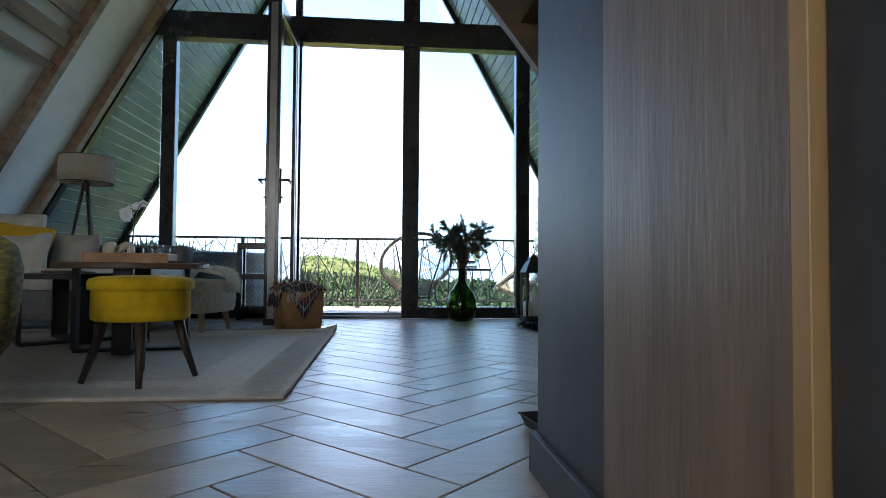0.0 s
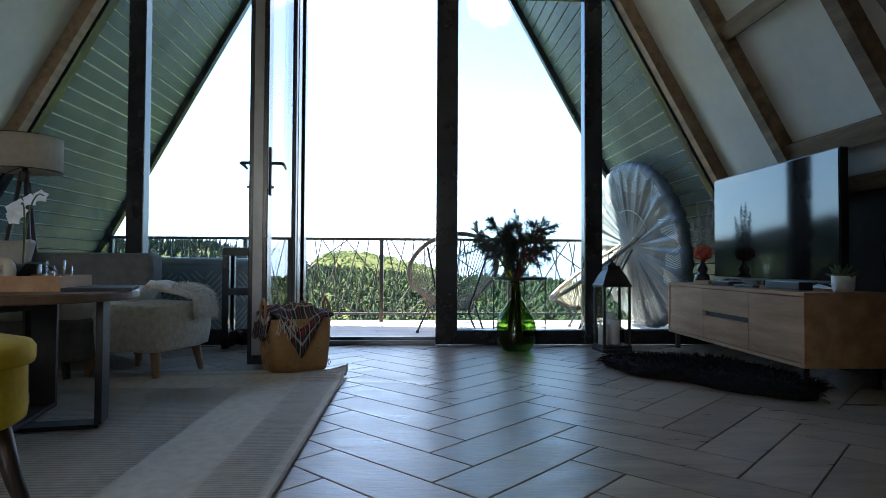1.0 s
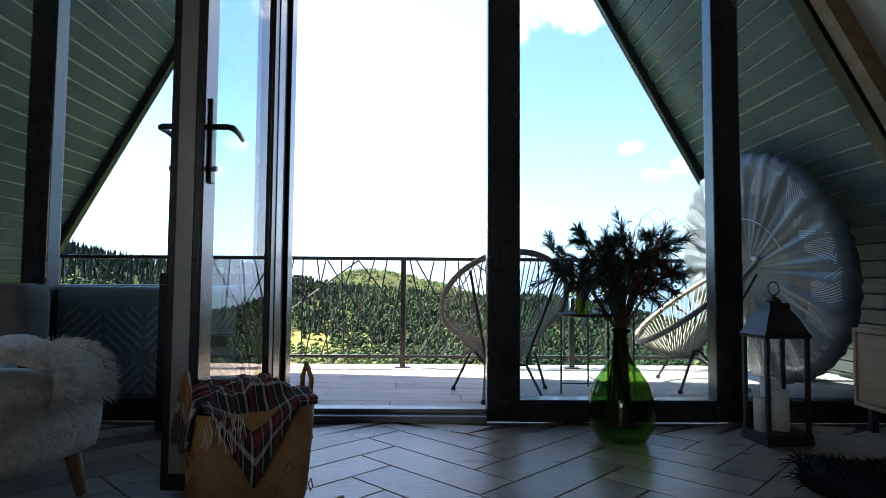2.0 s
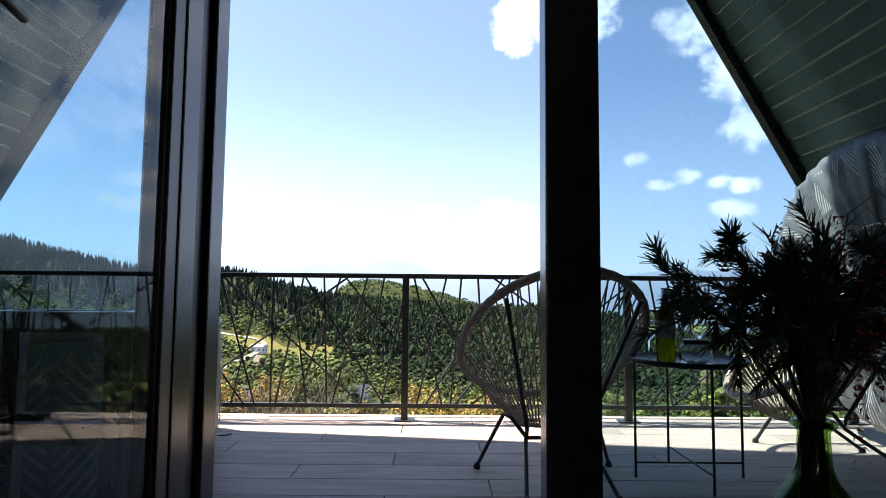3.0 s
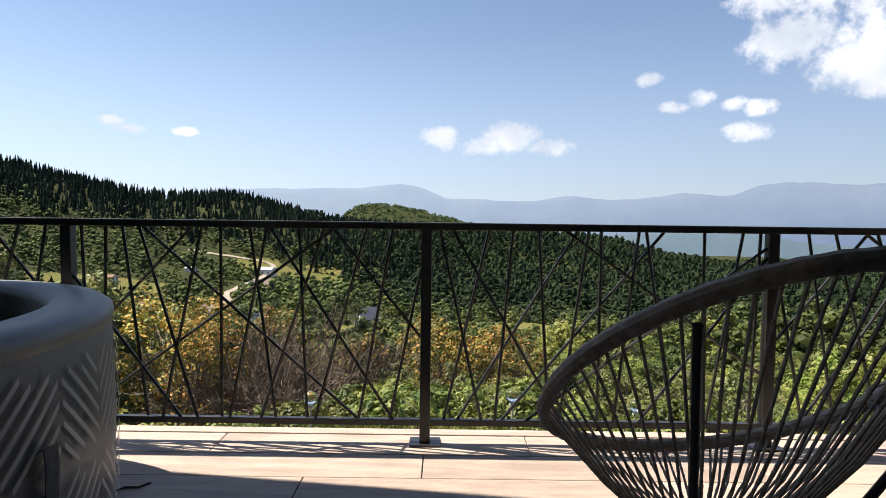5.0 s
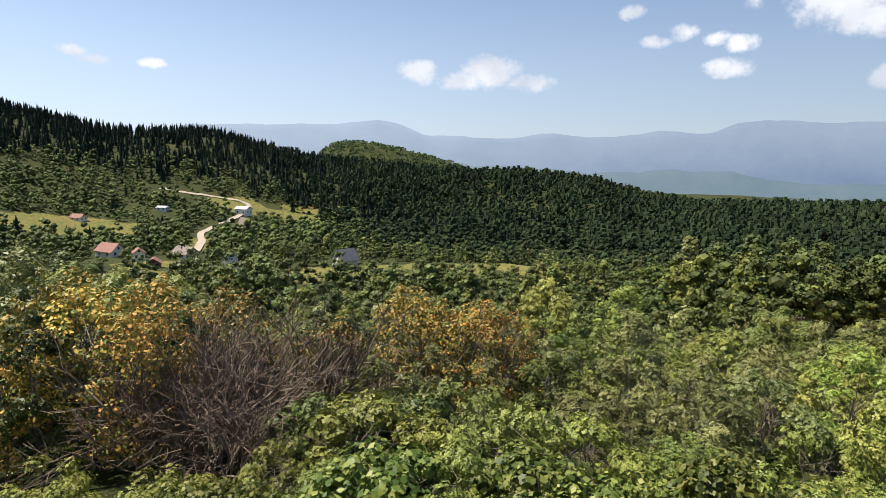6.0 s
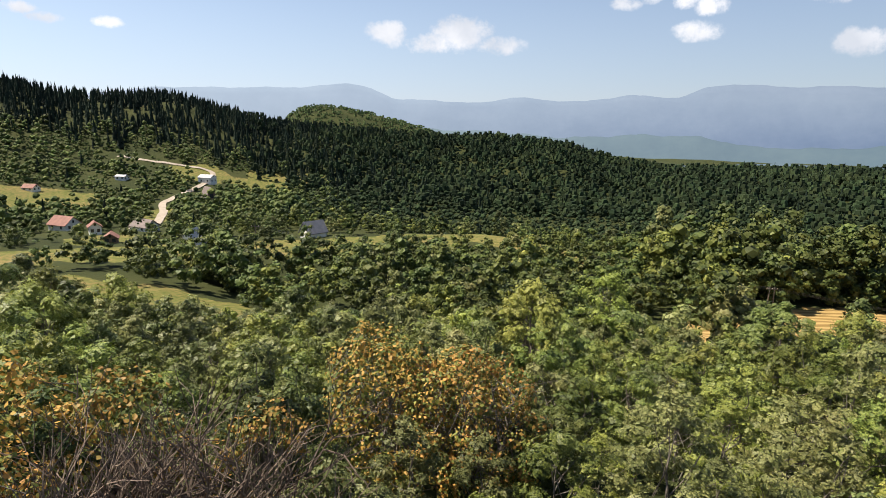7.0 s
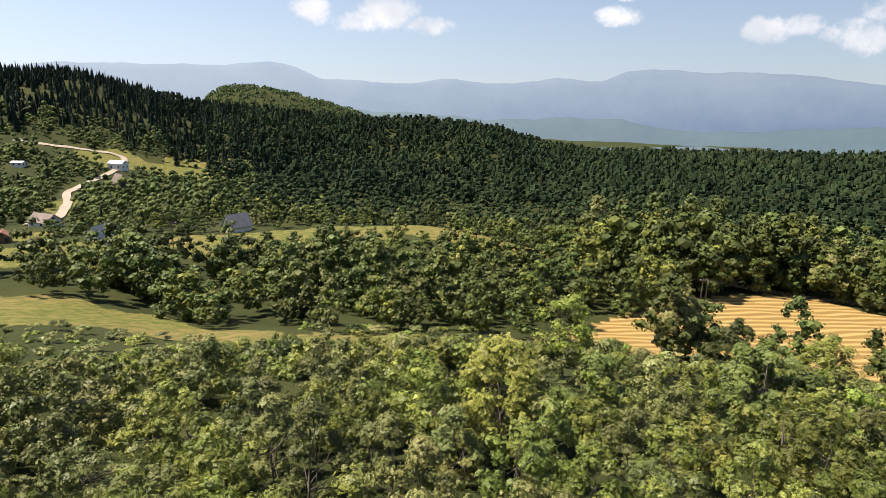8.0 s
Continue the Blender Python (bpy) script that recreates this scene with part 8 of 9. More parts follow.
# ---------------------------------------------------------------- the terrace
def build_chair():
    """Egg-shaped lounge chair: a wrapped hoop, cords strung to a small ring, thin black legs. It faces +y."""
    c = thing("cord_chair", "egg-shaped lounge chair strung with beige cords on black steel legs", "chair", "cord chairs on the terrace", at=pose(0.668, 0.77, Z_DECK, 0, 0, 4))

    def hoop(a):
        # a = 90: top of the back, 270: front lip
        s, k = math.sin(a), math.cos(a)
        w = 0.385 * (1 + 0.05 * s) * (1 - 0.03 * (1 - abs(s)))
        v = (s + 1) / 2
        return Vector((w * k, 0.40 - 0.74 * v + 0.07 * math.sin(math.pi * v), 0.285 + 0.55 * v - 0.045 * math.sin(math.pi * v)))

    def ring(a):
        s, k = math.sin(a), math.cos(a)
        return Vector((0.13 * k, 0.13 - 0.11 * s, 0.205 + 0.012 * s))
    n = 96
    bm = bm_new()
    tube(bm, [hoop(2 * math.pi * k / n) for k in range(n)], [0.0165 + 0.0016 * (k % 2) for k in range(n)], 10, closed=True)
    part("hoop", bm, M["rope"], c, "hoop wrapped in beige cord")
    bm = bm_new()
    tube(bm, [ring(2 * math.pi * k / 40) for k in range(40)], 0.009, 8, closed=True)
    part("seat_ring", bm, M["rope"], c)
    m = 76
    for k in range(m):
        a = 2 * math.pi * (k + 0.5) / m
        p, q = hoop(a), ring(a)
        bm = bm_new()
        tube(bm, [p, p.lerp(q, 0.55) + Vector((0, -0.012, -0.012)), q], 0.0033, 5, cap=False)
        part("cord", bm, M["rope"], c)
    for sx in (-1, 1):
        bm = bm_new()
        tube(bm, [(sx * 0.17, -0.24, 0.012), (sx * 0.125, -0.02, 0.17), (sx * 0.122, -0.03, 0.215), (sx * 0.25, -0.27, 0.73)], 0.0085, 8)
        part("back_leg", bm, M["iron"], c)
        bm = bm_new()
        tube(bm, [(sx * 0.29, 0.2, 0.012), (sx * 0.195, 0.09, 0.25), (sx * 0.17, 0.05, 0.245), (sx * 0.125, -0.01, 0.185)], 0.0085, 8)
        part("front_leg", bm, M["iron"], c)
        for x, y in ((0.17, -0.24), (0.29, 0.2)):
            bm = bm_new()
            lathe(bm, [(0.0, 0.0), (0.014, 0.0), (0.016, 0.008), (0.012, 0.02), (0.0085, 0.026)], 12, (sx * x, y, 0))
            part("foot_cap", bm, M["black"], c)
    bm = bm_new()
    tube(bm, [(-0.123, -0.02, 0.18), (0.123, -0.02, 0.18)], 0.008, 8)
    part("crossbar", bm, M["iron"], c)
    copy_thing(c, pose(1.98, 1.11, Z_DECK, 0, 0, 82))


def build_side_table():
    t = thing("side_table", "round black metal tray table on thin legs", "table", at=pose(1.235, 0.84, Z_DECK))
    z = 0.478
    bm = bm_new()
    lathe(bm, [(0, z - 0.012), (0.222, z - 0.012), (0.236, z - 0.006), (0.238, z + 0.012), (0.234, z + 0.012), (0.226, z), (0, z - 0.002)], 56, cap=False)
    part("tray_top", bm, M["steel_black"], t, smooth=True)
    for a in (0, 90, 180, 270):
        k, s = math.cos(radians(a)), math.sin(radians(a))
        bm = bm_new()
        tube(bm, [(0.222 * k, 0.222 * s, 0.0), (0.222 * k, 0.222 * s, z - 0.012)], 0.0055, 8)
        part("leg", bm, M["steel_black"], t)
    for a in (0, 90):
        k, s = math.cos(radians(a)), math.sin(radians(a))
        bm = bm_new()
        tube(bm, [(-0.22 * k, -0.22 * s, 0.06 + a * 0.00012), (0.22 * k, 0.22 * s, 0.06 + a * 0.00012)], 0.004, 8)
        part("stretcher", bm, M["steel_black"], t)
    zt = Z_DECK + z - 0.001
    b = thing("wine_bottle", "dark olive white-wine bottle with a pale label and grey capsule", "bottle", at=pose(1.135, 0.81, zt))
    bm = bm_new()
    lathe(bm, [(0, 0.002), (0.034, 0.0), (0.0375, 0.006), (0.0375, 0.175), (0.034, 0.2), (0.018, 0.228), (0.0145, 0.245), (0.0145, 0.295), (0, 0.296)], 40, cap=False)
    part("glass_body", bm, M["bottle"], b, smooth=True)
    bm = bm_new()
    lathe(bm, [(0.0152, 0.238), (0.0154, 0.24), (0.0154, 0.3), (0.0, 0.3015)], 28, cap=False)
    part("capsule", bm, M["foil"], b, "grey foil capsule", smooth=True)
    bm = bm_new()
    pts = [(0.0379 * math.cos(radians(a)), 0.0379 * math.sin(radians(a))) for a in range(180, 361, 9)]
    for (x0, y0), (x1, y1) in zip(pts, pts[1:]):
        vs = [bm.verts.new(p) for p in ((x0, y0, 0.098), (x1, y1, 0.098), (x1, y1, 0.168), (x0, y0, 0.168))]
        bm.faces.new(vs)
    bmesh.ops.remove_doubles(bm, verts=bm.verts, dist=1e-5)
    lab = part("label_sheet", bm, M["paper"], b, "pale paper label with a scribbled dark mark", smooth=True)
    bm = bm_new()
    for x0, x1, z0, z1 in ((-0.014, 0.016, 0.148, 0.152), (-0.01, 0.012, 0.122, 0.125)):
        y = -0.0384
        vs = [bm.verts.new(p) for p in ((x0, y, z0), (x1, y, z0), (x1, y, z1), (x0, y, z1))]
        bm.faces.new(vs)
    part("print_bar", bm, M["ink"], lab)
    for x, y in ((1.058, 0.79), (1.32, 0.91)):
        g = thing("wine_glass", "stemmed wine glass with a little white wine", "wine glass", "wine glasses on the side table", at=pose(x, y, zt))
        bm = bm_new()
        lathe(bm, [(0, 0.0), (0.036, 0.0), (0.034, 0.003), (0.006, 0.008), (0.0042, 0.02), (0.0042, 0.085), (0.012, 0.096), (0.034, 0.118), (0.043, 0.145), (0.042, 0.17), (0.035, 0.21), (0.034, 0.21), (0.041, 0.17), (0.0418, 0.145), (0.033, 0.12), (0, 0.099)], 36, cap=False)
        part("bowl", bm, M["crystal"], g, smooth=True)
        bm = bm_new()
        lathe(bm, [(0, 0.1), (0.032, 0.121), (0.04, 0.138), (0.0412, 0.146), (0, 0.146)], 32, cap=False)
        part("wine", bm, M["wine"], g, smooth=True)
    j = thing("glass_jar", "ribbed clear glass lantern jar with a black lid", "jar", at=pose(1.235, 0.75, zt))
    bm = bm_new()
    lathe(bm, [(0, 0), (0.055, 0), (0.064, 0.012), (0.066, 0.04), (0.06, 0.066), (0.046, 0.078), (0.044, 0.078), (0.056, 0.064), (0.062, 0.04), (0.058, 0.012), (0, 0.005)], 64, cap=False, wob=lambda a, z: 1 + 0.012 * math.sin(24 * a))
    part("glass_body", bm, M["crystal"], j, smooth=True)
    bm = bm_new()
    lathe(bm, [(0, 0.078), (0.05, 0.078), (0.051, 0.09), (0.048, 0.094), (0, 0.094)], 36, cap=False)
    part("lid", bm, M["black"], j)
    bm = bm_new()
    tube(bm, [(0.05, 0, 0.085), (0.07, -0.01, 0.07), (0.078, -0.02, 0.05)], 0.0015, 6)
    part("wire_handle", bm, M["steel_black"], j)


def chevron_ribs(surface, cols, rows, n_lines, width, proud):
    """Raised slanting ribs in a chevron of fields over a surface(u, v) -> (point, normal)."""
    V, F = [], []
    for c in range(cols):
        for r in range(rows):
            flip = (c + r) % 2
            for k in range(n_lines):
                f = (k + 0.3) / n_lines
                g = 0.32 / n_lines
                row = []
                for s in range(7):
                    q = 0.04 + 0.92 * s / 6
                    for w in (f, f + g):
                        u = (c + q) / cols
                        v = (r + min(0.98, max(0.02, (w * 1.7 - 0.7 * (q if flip else 1 - q))))) / rows
                        ok = 0.0 <= (w * 1.7 - 0.7 * (q if flip else 1 - q)) <= 1.0
                        p, nn = surface(u, v)
                        row.append((p + nn * proud, ok))
                for s in range(6):
                    a, b, d, e = row[2 * s], row[2 * s + 1], row[2 * s + 3], row[2 * s + 2]
                    if a[1] and b[1] and d[1] and e[1]:
                        n0 = len(V)
                        V.extend([tuple(x[0]) for x in (a, b, d, e)])
                        F.append((n0, n0 + 1, n0 + 2, n0 + 3))
    return V, F


def build_tub():
    t = thing("hot_tub", "round grey inflatable hot tub with a chevron pattern and webbing straps", "hot tub", at=pose(-1.69, 0.94, Z_DECK))
    R, H_ = 0.885, 0.635
    bm = bm_new()
    lathe(bm, [(R - 0.06, 0.0), (R - 0.015, 0.02), (R, 0.06), (R + 0.008, 0.3), (R, 0.56), (R - 0.002, 0.575)], 96, cap=False)
    part("wall", bm, M["tub"], t, smooth=True)
    bm = bm_new()
    lathe(bm, [(R - 0.004, 0.572), (R + 0.006, 0.59), (R + 0.004, 0.615), (R - 0.02, 0.632), (R - 0.06, 0.635), (R - 0.15, 0.63), (R - 0.17, 0.6), (R - 0.17, 0.05), (0.0, 0.05)], 96, cap=False)
    part("rim", bm, M["tub"], t, smooth=True)

    def surf(u, v):
        a = 2 * math.pi * u
        n = Vector((math.cos(a), math.sin(a), 0))
        return n * (R + 0.004 + 0.006 * math.sin(math.pi * v)) + Vector((0, 0, 0.03 + 0.52 * v)), n
    V, F = chevron_ribs(surf, 32, 2, 9, 0.3, 0.006)
    o = raw("rib_pattern", V, F, M["tub_rib"], t)
    tagged(o, "raised pale chevron ribs", kind="stuff")
    for a in (-4, -100, 90, 180):
        k, s = math.cos(radians(a)), math.sin(radians(a))
        tan = Vector((-s, k, 0))
        pt = lambda d, z, w=0.0: Vector((k, s, 0)) * (R + d) + Vector((0, 0, z)) + tan * w
        bm = bm_new()
        strip = [(0.012, 0.37), (0.03, 0.38), (0.034, 0.34), (0.03, 0.24), (0.026, 0.2)]
        rows = [[bm.verts.new(pt(d + e, z, w)) for e, w in ((0, -0.02), (0, 0.02), (0.003, 0.02), (0.003, -0.02))] for d, z in strip]
        for r0, r1 in zip(rows, rows[1:]):
            for q in range(4):
                bm.faces.new((r0[q], r0[(q + 1) % 4], r1[(q + 1) % 4], r1[q]))
        bm.faces.new(rows[0])
        bm.faces.new(rows[-1])
        bmesh.ops.recalc_face_normals(bm, faces=bm.faces)
        st = part("strap", bm, M["webbing"], t, "grey webbing strap")
        bm = bm_new()
        rot = Matrix.Translation(pt(0.029, 0.175)) @ Matrix.Rotation(radians(a + 90), 4, "Z")
        box(bm, -0.024, 0.024, -0.009, 0.009, -0.012, 0.03, 0.003, rot)
        for x in (-0.02, -0.005, 0.01):
            box(bm, x, x + 0.01, -0.006, 0.006, -0.045, -0.011, 0.002, rot)
        part("buckle", bm, M["black"], st)


def build_lid():
    """The tub's padded cover, stood on edge under the east slope."""
    ax = Vector((0.174, -0.985, 0)).normalized()
    nrm = Vector((-0.985, -0.174, 0.0)).normalized()
    up = (Vector((0, 0, 1)) + nrm * 0.17).normalized()
    nrm = up.cross(ax) if up.cross(ax).dot(nrm) > 0 else -up.cross(ax)
    m = Matrix((ax, up, nrm)).transposed().to_4x4()
    m.translation = Vector((2.35, 1.1, Z_DECK + 0.775))
    t = thing("tub_cover", "round silver-grey hot tub cover with a gathered edge, stood upright", "cover", at=m)
    R = 0.76
    rs = random.Random(3)
    n, rows = 144, [(0.0, 0.05), (0.1, 0.05), (0.25, 0.047), (0.42, 0.043), (0.56, 0.04), (0.66, 0.036), (0.71, 0.03), (0.745, 0.012), (0.76, -0.02), (0.745, -0.05), (0.7, -0.06), (0.0, -0.06)]
    bm = bm_new()
    rings = []
    for r, z in rows:
        ring = []
        for k in range(n):
            a = 2 * math.pi * k / n
            pleat = 0.0
            if 0.2 < r < 0.72 and z > 0:
                pleat = 0.011 * (r / 0.7) * math.sin(a * 23 + 1.5 * math.sin(a * 5)) + 0.007 * math.sin(a * 41 + math.sin(3 * a))
            if r >= 0.7:
                pleat = 0.011 * math.sin(a * 48 + 2 * math.sin(a * 7))
            q = r * (1 + (0.008 * math.sin(a * 48) if r > 0.72 else 0))
            ring.append(bm.verts.new((q * math.cos(a), q * math.sin(a), z + pleat)))
        rings.append(ring)
    for r0, r1 in zip(rings[1:], rings[2:]):
        for k in range(n):
            bm.faces.new((r0[k], r0[(k + 1) % n], r1[(k + 1) % n], r1[k]))
    bm.faces.new(rings[1])
    bmesh.ops.delete(bm, geom=rings[0], context="VERTS")
    bmesh.ops.recalc_face_normals(bm, faces=bm.faces)
    part("cover_cloth", bm, M["lid_cloth"], t, smooth=True)
    # printed hatch fields round the edge
    V, F = [], []
    for c in range(14):
        a0, a1 = 2 * math.pi * c / 14, 2 * math.pi * (c + 1) / 14
        for k in range(11):
            f = (k + 0.2) / 11
            for s in range(4):
                q0, q1 = s / 4, (s + 1) / 4
                pts = []
                for q, w in ((q0, 0), (q1, 0), (q1, 1), (q0, 1)):
                    r = 0.5 + 0.2 * q
                    ff = f + (0.45 / 11) * w
                    aa = a0 + (a1 - a0) * min(1, max(0, ff * 0.62 + 0.38 * (q if c % 2 else 1 - q)))
                    z = 0.0445 - 0.012 * (r - 0.42) / 0.3 + 0.007 * (r / 0.7) * math.sin(aa * 22 + 1.5 * math.sin(aa * 5)) + 0.004 * math.sin(aa * 41)
                    pts.append((r * math.cos(aa), r * math.sin(aa), z + 0.0025))
                n0 = len(V)
                V.extend(pts)
                F.append((n0, n0 + 1, n0 + 2, n0 + 3))
    tagged(raw("hatch_print", V, F, M["lid_rib"], t), "pale printed hatching", kind="stuff")
    bm = bm_new()
    tube(bm, [(0.33 * math.cos(radians(a)), 0.33 * math.sin(radians(a)), 0.049) for a in range(20, 115, 5)], 0.004, 6)
    part("piping", bm, M["lid_rib"], t, "pale curved seam piping")


def build_rack():
    """Open two-tier metal frame beside the tub."""
    r = thing("metal_rack", "black open two-tier metal rack against the window", "rack", at=pose(-0.745, -0.145, 0.0))
    for sx in (-1, 1):
        for sy in (-1, 1):
            bm = bm_new()
            box(bm, sx * 0.165 - 0.022, sx * 0.165 + 0.022, sy * 0.06 - 0.02, sy * 0.06 + 0.02, 0.0, 0.614, 0.003)
            part("leg", bm, M["frame"], r)
    for z in (0.09, 0.375, 0.64):
        for sy in (-1, 1):
            bm = bm_new()
            box(bm, -0.143 if z < 0.6 else -0.187, 0.143 if z < 0.6 else 0.187, sy * 0.06 - 0.018, sy * 0.06 + 0.018, z - 0.025, z + 0.025, 0.003)
            part("rail", bm, M["frame"], r)
        for sx in (-1, 1):
            bm = bm_new()
            box(bm, sx * 0.165 - 0.02, sx * 0.165 + 0.02, -0.042, 0.042, z - 0.024, z + 0.024, 0.003)
            part("rail", bm, M["frame"], r)



build_chair()
build_side_table()
build_tub()
build_lid()
c_ = thing("cable", "thin dark cable lying by the hot tub", "cable", at=pose(-1.0, 1.42, Z_DECK, 0, 0, 10) @ Matrix.Diagonal((0.6, 0.6, 0.6, 1)))
bm_ = bm_new()
tube(bm_, [(-0.1, 0.0, 0.006), (-0.02, 0.03, 0.006), (0.04, 0.02, 0.006), (0.1, 0.09, 0.006), (0.17, 0.08, 0.006), (0.22, 0.13, 0.006)], 0.006, 6)
part("cord", bm_, M["black"], c_)

build_rack()

# ---------------------------------------------------------------- garden and valley
M["wall_white"] = mat("white_render", [(0.62, 0.61, 0.58), (0.74, 0.73, 0.7)], 0.85, scale=0.6)
M["wall_brown"] = mat("brown_boards", [(0.12, 0.07, 0.045), (0.2, 0.12, 0.08)], 0.8, scale=0.8, stretch=(1, 1, 4))
M["roof_red"] = mat("red_tiles", [(0.16, 0.068, 0.05), (0.24, 0.11, 0.08)], 0.8, scale=0.8)
M["roof_grey"] = mat("slate_roof", [(0.1, 0.105, 0.125), (0.16, 0.165, 0.19)], 0.6, scale=0.8)
M["roof_brown"] = mat("brown_roof", [(0.11, 0.085, 0.075), (0.18, 0.14, 0.125)], 0.8, scale=0.8)
M["roof_pale"] = mat("pale_sheet_roof", [(0.3, 0.3, 0.31), (0.4, 0.4, 0.41)], 0.5, scale=0.8)
M["pane_dark"] = mat("dark_pane", [(0.02, 0.024, 0.03), (0.04, 0.045, 0.055)], 0.15, scale=2)
M["gravel"] = mat("gravel_road", [(0.24, 0.2, 0.155), (0.34, 0.29, 0.235)], 0.95, scale=0.3)


def house(label, x, y, w, d, h, rise, wall_mat, roof_mat, turn, eaves=0.5, lift=0.0, name="farmhouse"):
    w, d, h, rise = (0.78 * q for q in (w, d, h, rise))
    z = float(land_z(x, y)) + lift
    t = thing(name, label, "house", "houses in the valley", at=pose(x, y, z, 0, 0, turn))
    bm = bm_new()
    prism(bm, [(-w / 2, -2.5), (w / 2, -2.5), (w / 2, h), (0, h + rise), (-w / 2, h)], -d / 2, d / 2)
    part("wall", bm, wall_mat, t)
    for s in (-1, 1):
        sl = rise / (w / 2)
        bm = bm_new()
        prism(bm, [(0, h + rise + 0.02), (s * (w / 2 + eaves), h - sl * eaves + 0.02), (s * (w / 2 + eaves), h - sl * eaves + 0.25), (0, h + rise + 0.25)], -d / 2 - eaves, d / 2 + eaves)
        part("roof", bm, roof_mat, t)
    if h > 1.2:
        for k, wx in enumerate((-w * 0.25, w * 0.25)):
            bm = bm_new()
            box(bm, wx - 0.5, wx + 0.5, -d / 2 - 0.06, -d / 2 + 0.02, h * 0.35, h * 0.35 + 1.2)
            part("window", bm, M["pane_dark"], t)
        for wy in (-d * 0.25, d * 0.25):
            bm = bm_new()
            box(bm, -w / 2 - 0.06, -w / 2 + 0.02, wy - 0.5, wy + 0.5, h * 0.35, h * 0.35 + 1.2)
            part("window", bm, M["pane_dark"], t)
        bm = bm_new()
        box(bm, -0.4, 0.4, -d / 2 - 0.06, -d / 2 + 0.02, h + rise * 0.2, h + rise * 0.2 + 1.0)
        part("window", bm, M["pane_dark"], t)
    else:
        bm = bm_new()
        box(bm, -w * 0.16, w * 0.16, -d / 2 - 0.06, -d / 2 + 0.02, 0.6, rise * 0.5)
        part("window", bm, M["pane_dark"], t)
    return t


def polar(az, r):
    return r * math.sin(radians(az)), 2 + r * math.cos(radians(az))


def build_valley():
    house("white two-storey house with a pale sheet roof by the road", *HOMES[0], 9, 13, 5.5, 2.2, M["wall_white"], M["roof_pale"], 70)
    house("dark brown A-frame cabin on the hillside", *HOMES[1], 10, 12, 0.4, 9.0, M["wall_brown"], M["roof_brown"], 40, 0.3, name="cabin")
    house("white cottage with a steep slate-blue roof", *HOMES[2], 7, 10, 2.9, 4.6, M["wall_white"], M["roof_grey"], -48)
    house("small pale A-frame cabin with a grey roof", *HOMES[3], 7, 8, 0.4, 6.5, M["wall_white"], M["roof_pale"], -20, 0.3, name="cabin")
    house("low house with a brown hipped roof", *HOMES[4], 8, 11, 2.8, 3.0, M["wall_white"], M["roof_brown"], 60)
    house("house with a red-brown tiled roof", *HOMES[5], 9, 12, 3.2, 3.6, M["wall_white"], M["roof_red"], 65)
    house("tan barn with a rusty roof", *HOMES[6], 5, 6, 2.6, 1.8, M["wall_brown"], M["roof_red"], 20)
    house("small house with a bright red roof on a meadow", *HOMES[7], 7, 10, 2.6, 2.4, M["wall_white"], M["roof_red"], 75)
    house("pale cottage with a flat grey roof among trees", *HOMES[8], 7, 9, 3.0, 1.2, M["wall_white"], M["roof_pale"], 80)
    house("narrow tan house with a red roof", *HOMES[9], 5, 6, 4.0, 2.0, M["wall_white"], M["roof_red"], 30)
    # gravel road
    xy = [Vector(polar(a, r)) for a, r in ROAD]
    fine = []
    for i in range(len(xy) - 1):
        p0, p1, p2, p3 = xy[max(0, i - 1)], xy[i], xy[i + 1], xy[min(len(xy) - 1, i + 2)]
        for k in range(8):
            f = k / 8
            fine.append(0.5 * ((2 * p1) + (p2 - p0) * f + (2 * p0 - 5 * p1 + 4 * p2 - p3) * f * f + (3 * p1 - p0 - 3 * p2 + p3) * f ** 3))
    V, F = [], []
    for i, p in enumerate(fine):
        d = (fine[min(i + 1, len(fine) - 1)] - fine[max(i - 1, 0)]).normalized()
        nn = Vector((-d.y, d.x))
        for s in (-1, 1):
            q = p + nn * s * 2.0
            V.append((q.x, q.y, float(land_z(q.x, q.y)) + 0.5))
        if i:
            F.append((2 * i - 2, 2 * i - 1, 2 * i + 1, 2 * i))
    tagged(raw("road", V, F, M["gravel"]), "pale winding gravel road", "road", kind="structure")
    # power line
    tops = []
    for k, (x, y) in enumerate(((-42, 190), (90.7, 137.4), (215, 120))):
        z = float(land_z(x, y))
        p = thing("power_pole", "wooden power pole with a crossarm", "power pole", "power poles", at=pose(x, y, z, 0, 0, -14))
        for s in ((-0.7, 0.7) if k else (0,)):
            bm = bm_new()
            tube(bm, [(s, 0, -1), (s * 0.75, 0, 9.2)], [0.17, 0.12], 8)
            part("pole", bm, M["bark"], p)
        bm = bm_new()
        box(bm, -1.3, 1.3, -0.09, 0.09, 8.6, 8.8)
        arm = part("crossarm", bm, M["bark"], p)
        for s in (-1.15, 0, 1.15):
            bm = bm_new()
            lathe(bm, [(0.0, 8.8), (0.07, 8.8), (0.08, 8.9), (0.05, 9.0), (0, 9.02)], 8, (s, 0, 0))
            part("insulator", bm, M["ceramic"], arm)
        tops.append((x, y, z + 9.0))
    w = thing("power_line", "three sagging overhead wires", "wires")
    for s in (-1.15, 0, 1.15):
        for a, b in zip(tops, tops[1:]):
            A, B = Vector(a) + Vector((s * 0.3, s, 0)), Vector(b) + Vector((s * 0.3, s, 0))
            bm = bm_new()
            tube(bm, [A.lerp(B, f) - Vector((0, 0, 9.0 * 4 * f * (1 - f) * 0.5)) for f in np.linspace(0, 1, 15)], 0.035, 4)
            part("wire", bm, M["black"], w)


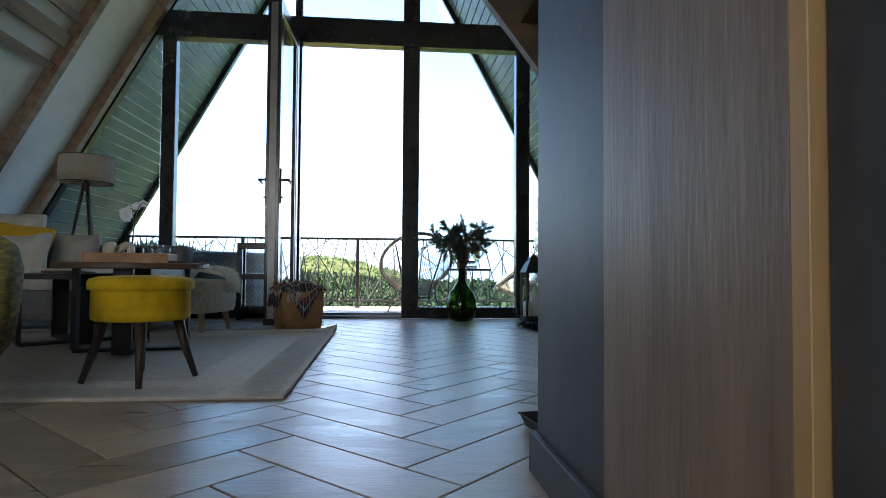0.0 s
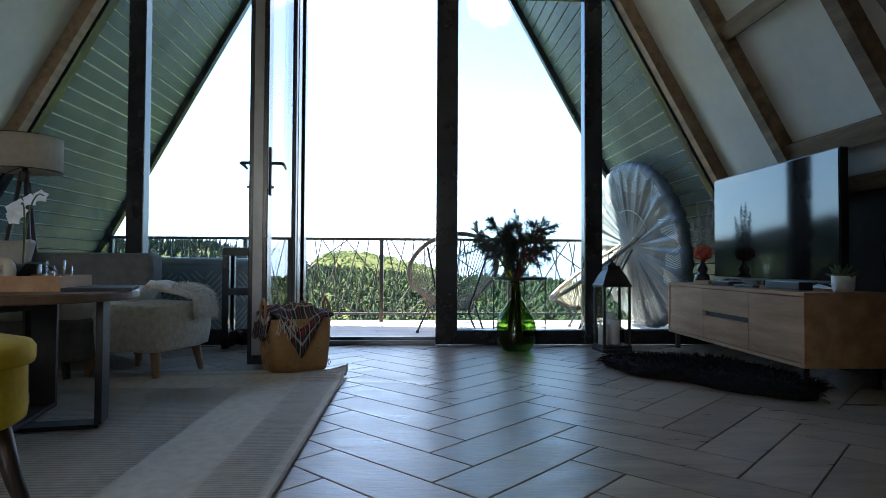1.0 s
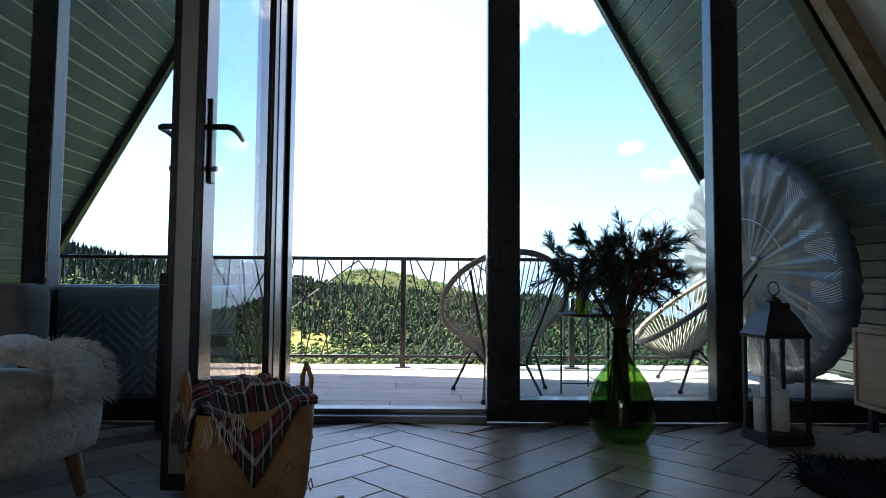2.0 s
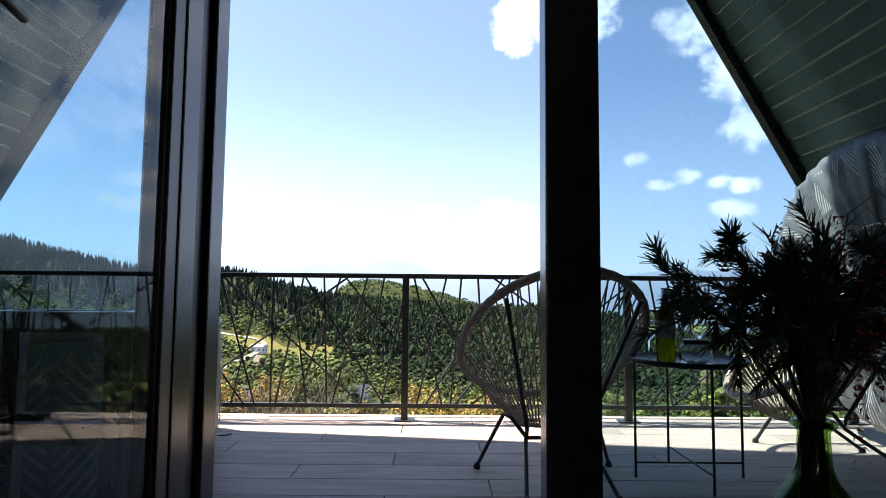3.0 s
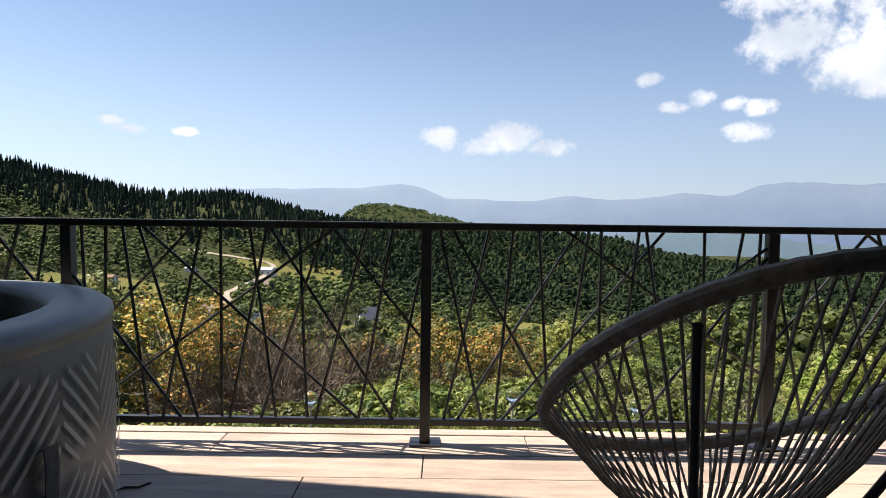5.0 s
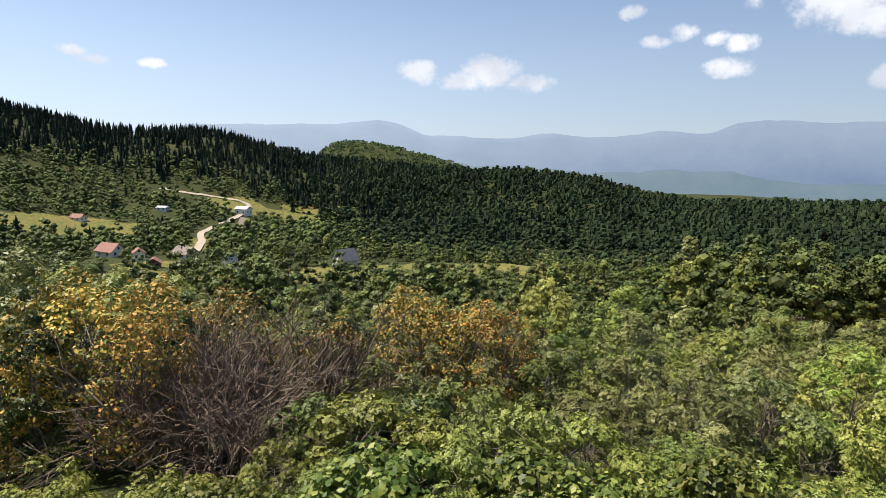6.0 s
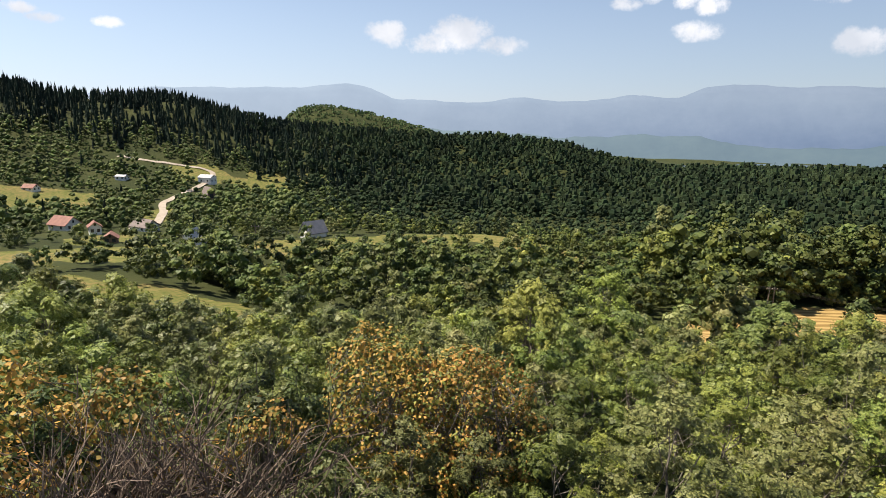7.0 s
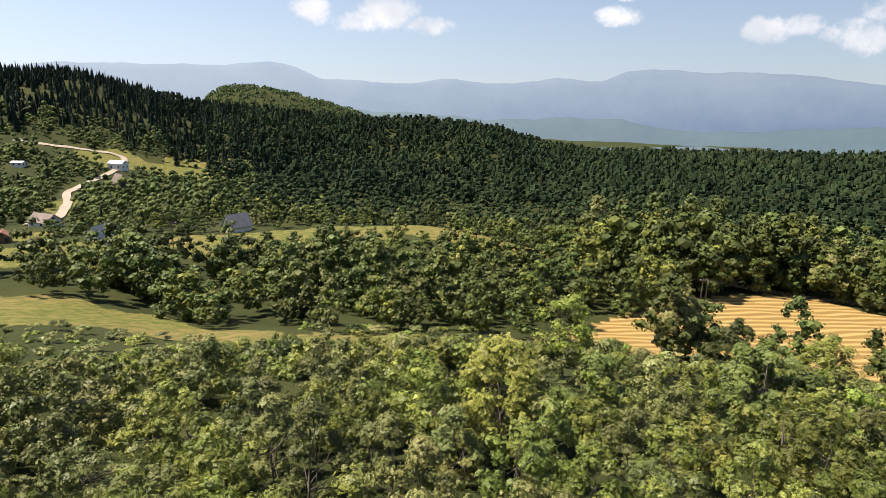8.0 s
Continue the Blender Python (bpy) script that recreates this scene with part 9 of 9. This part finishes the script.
def build_garden():
    for k, (x, y) in enumerate(((-0.9, 3.9), (-2.0, 3.4), (0.6, 4.06), (1.72, 4.62), (2.97, 4.88))):
        z = float(land_z(x, y))
        g = thing("garden_lamp", "crackled glass globe garden lamp on a thin stake", "garden lamp", "globe lamps in the garden", at=pose(x, y, z))
        bm = bm_new()
        tube(bm, [(0, 0, -0.1), (0, 0, 0.62)], 0.009, 8)
        part("stake", bm, M["plug"], g)
        bm = bm_new()
        lathe(bm, [(0.008, 0.6), (0.026, 0.615), (0.018, 0.635), (0.018, 0.645)], 14)
        part("socket", bm, M["plug"], g)
        bm = bm_new()
        lathe(bm, [(0.017, 0.64)] + [(0.05 * math.sin(radians(a)), 0.687 - 0.05 * math.cos(radians(a))) for a in range(20, 181, 10)], 24, cap=False)
        part("globe", bm, M["globe"], g, smooth=True)
    kind = make_tree("laurel_shrub", "small yellow-green laurel shrub in red soil", 71, 0.85, 0.42, 26, 16, 0.13, "leaf_yellow", 0.012, 0.1, 0.34, 0.1, stems=4, count=5, slim=0.4, category="shrub")
    spots = [(1.2, 6.4), (2.6, 7.3), (3.2, 6.8), (4.1, 7.3), (4.9, 7.8), (5.8, 7.8), (-2.2, 6.5), (-2.8, 5.9), (-0.4, 6.5), (-1.2, 7.5), (6.8, 8.2), (-4.0, 6.9), (0.5, 7.6), (-5.2, 6.4)]
    for k, (x, y) in enumerate(spots):
        s = 0.5 + 0.25 * ((k * 0.618) % 1)
        m = at_ground(x, y, 0.02, 77 * k, s)
        if k == 0:
            kind.matrix_basis = m
            o = kind
        else:
            q = kind.scale
            o = copy_thing(kind, m @ Matrix.Diagonal((1 / q[0], 1 / q[1], 1 / q[2], 1)))
        o["group"] = "laurel shrubs in the garden"
    # grass and weeds
    rs = np.random.RandomState(12)
    n = 42000
    x, y = rs.uniform(-10, 11, n), rs.uniform(2.2, 10.0, n)
    bare = (np.sin(x * 1.3 + 0.4) * np.sin(y * 1.7 + 1.1) + 0.5 * np.sin(x * 2.9) > 0.62)
    k = ~bare | (rs.uniform(0, 1, n) < 0.12)
    x, y = x[k], y[k]
    z = land_z(x, y)
    h = rs.uniform(0.1, 0.3, len(x)) * (1 + 0.5 * (y > 7.6))
    a = rs.uniform(0, 6.28, len(x))
    lean = rs.normal(0, 0.35, (len(x), 2)) * h[:, None]
    wd = rs.uniform(0.006, 0.014, len(x))
    b = np.stack([x, y, z - 0.02], 1)
    side = np.stack([np.cos(a) * wd, np.sin(a) * wd, np.zeros_like(a)], 1)
    tip = b + np.stack([lean[:, 0], lean[:, 1], h], 1)
    mid = b * 0.45 + tip * 0.55 + np.stack([np.zeros_like(a), np.zeros_like(a), h * 0.08], 1)
    q = np.stack([b - side, b + side, mid + side * 0.7, tip], 1)
    tagged(quads_to("grass", q, M["blade"]), "rough green grass and weeds on the lawn", "grass", kind="stuff")
    for k, (x, y, s) in enumerate(((1.85, 5.6, 0.07), (2.0, 5.5, 0.05), (0.95, 5.5, 0.06), (2.9, 6.1, 0.08))):
        st = thing("stone", "pale garden stone half sunk in grass", "stone", "stones in the garden", at=pose(x, y, float(land_z(x, y)) + 0.02))
        bm = bm_new()
        blob(bm, (s, s * 0.8, s * 0.6), 0.8, 4)
        o = part("rock", bm, M["pot_white"], st, smooth=True)
        ruffle(o, s * 0.25, 6, k)


build_valley()
build_garden()

# the floor's tiles last
herringbone()
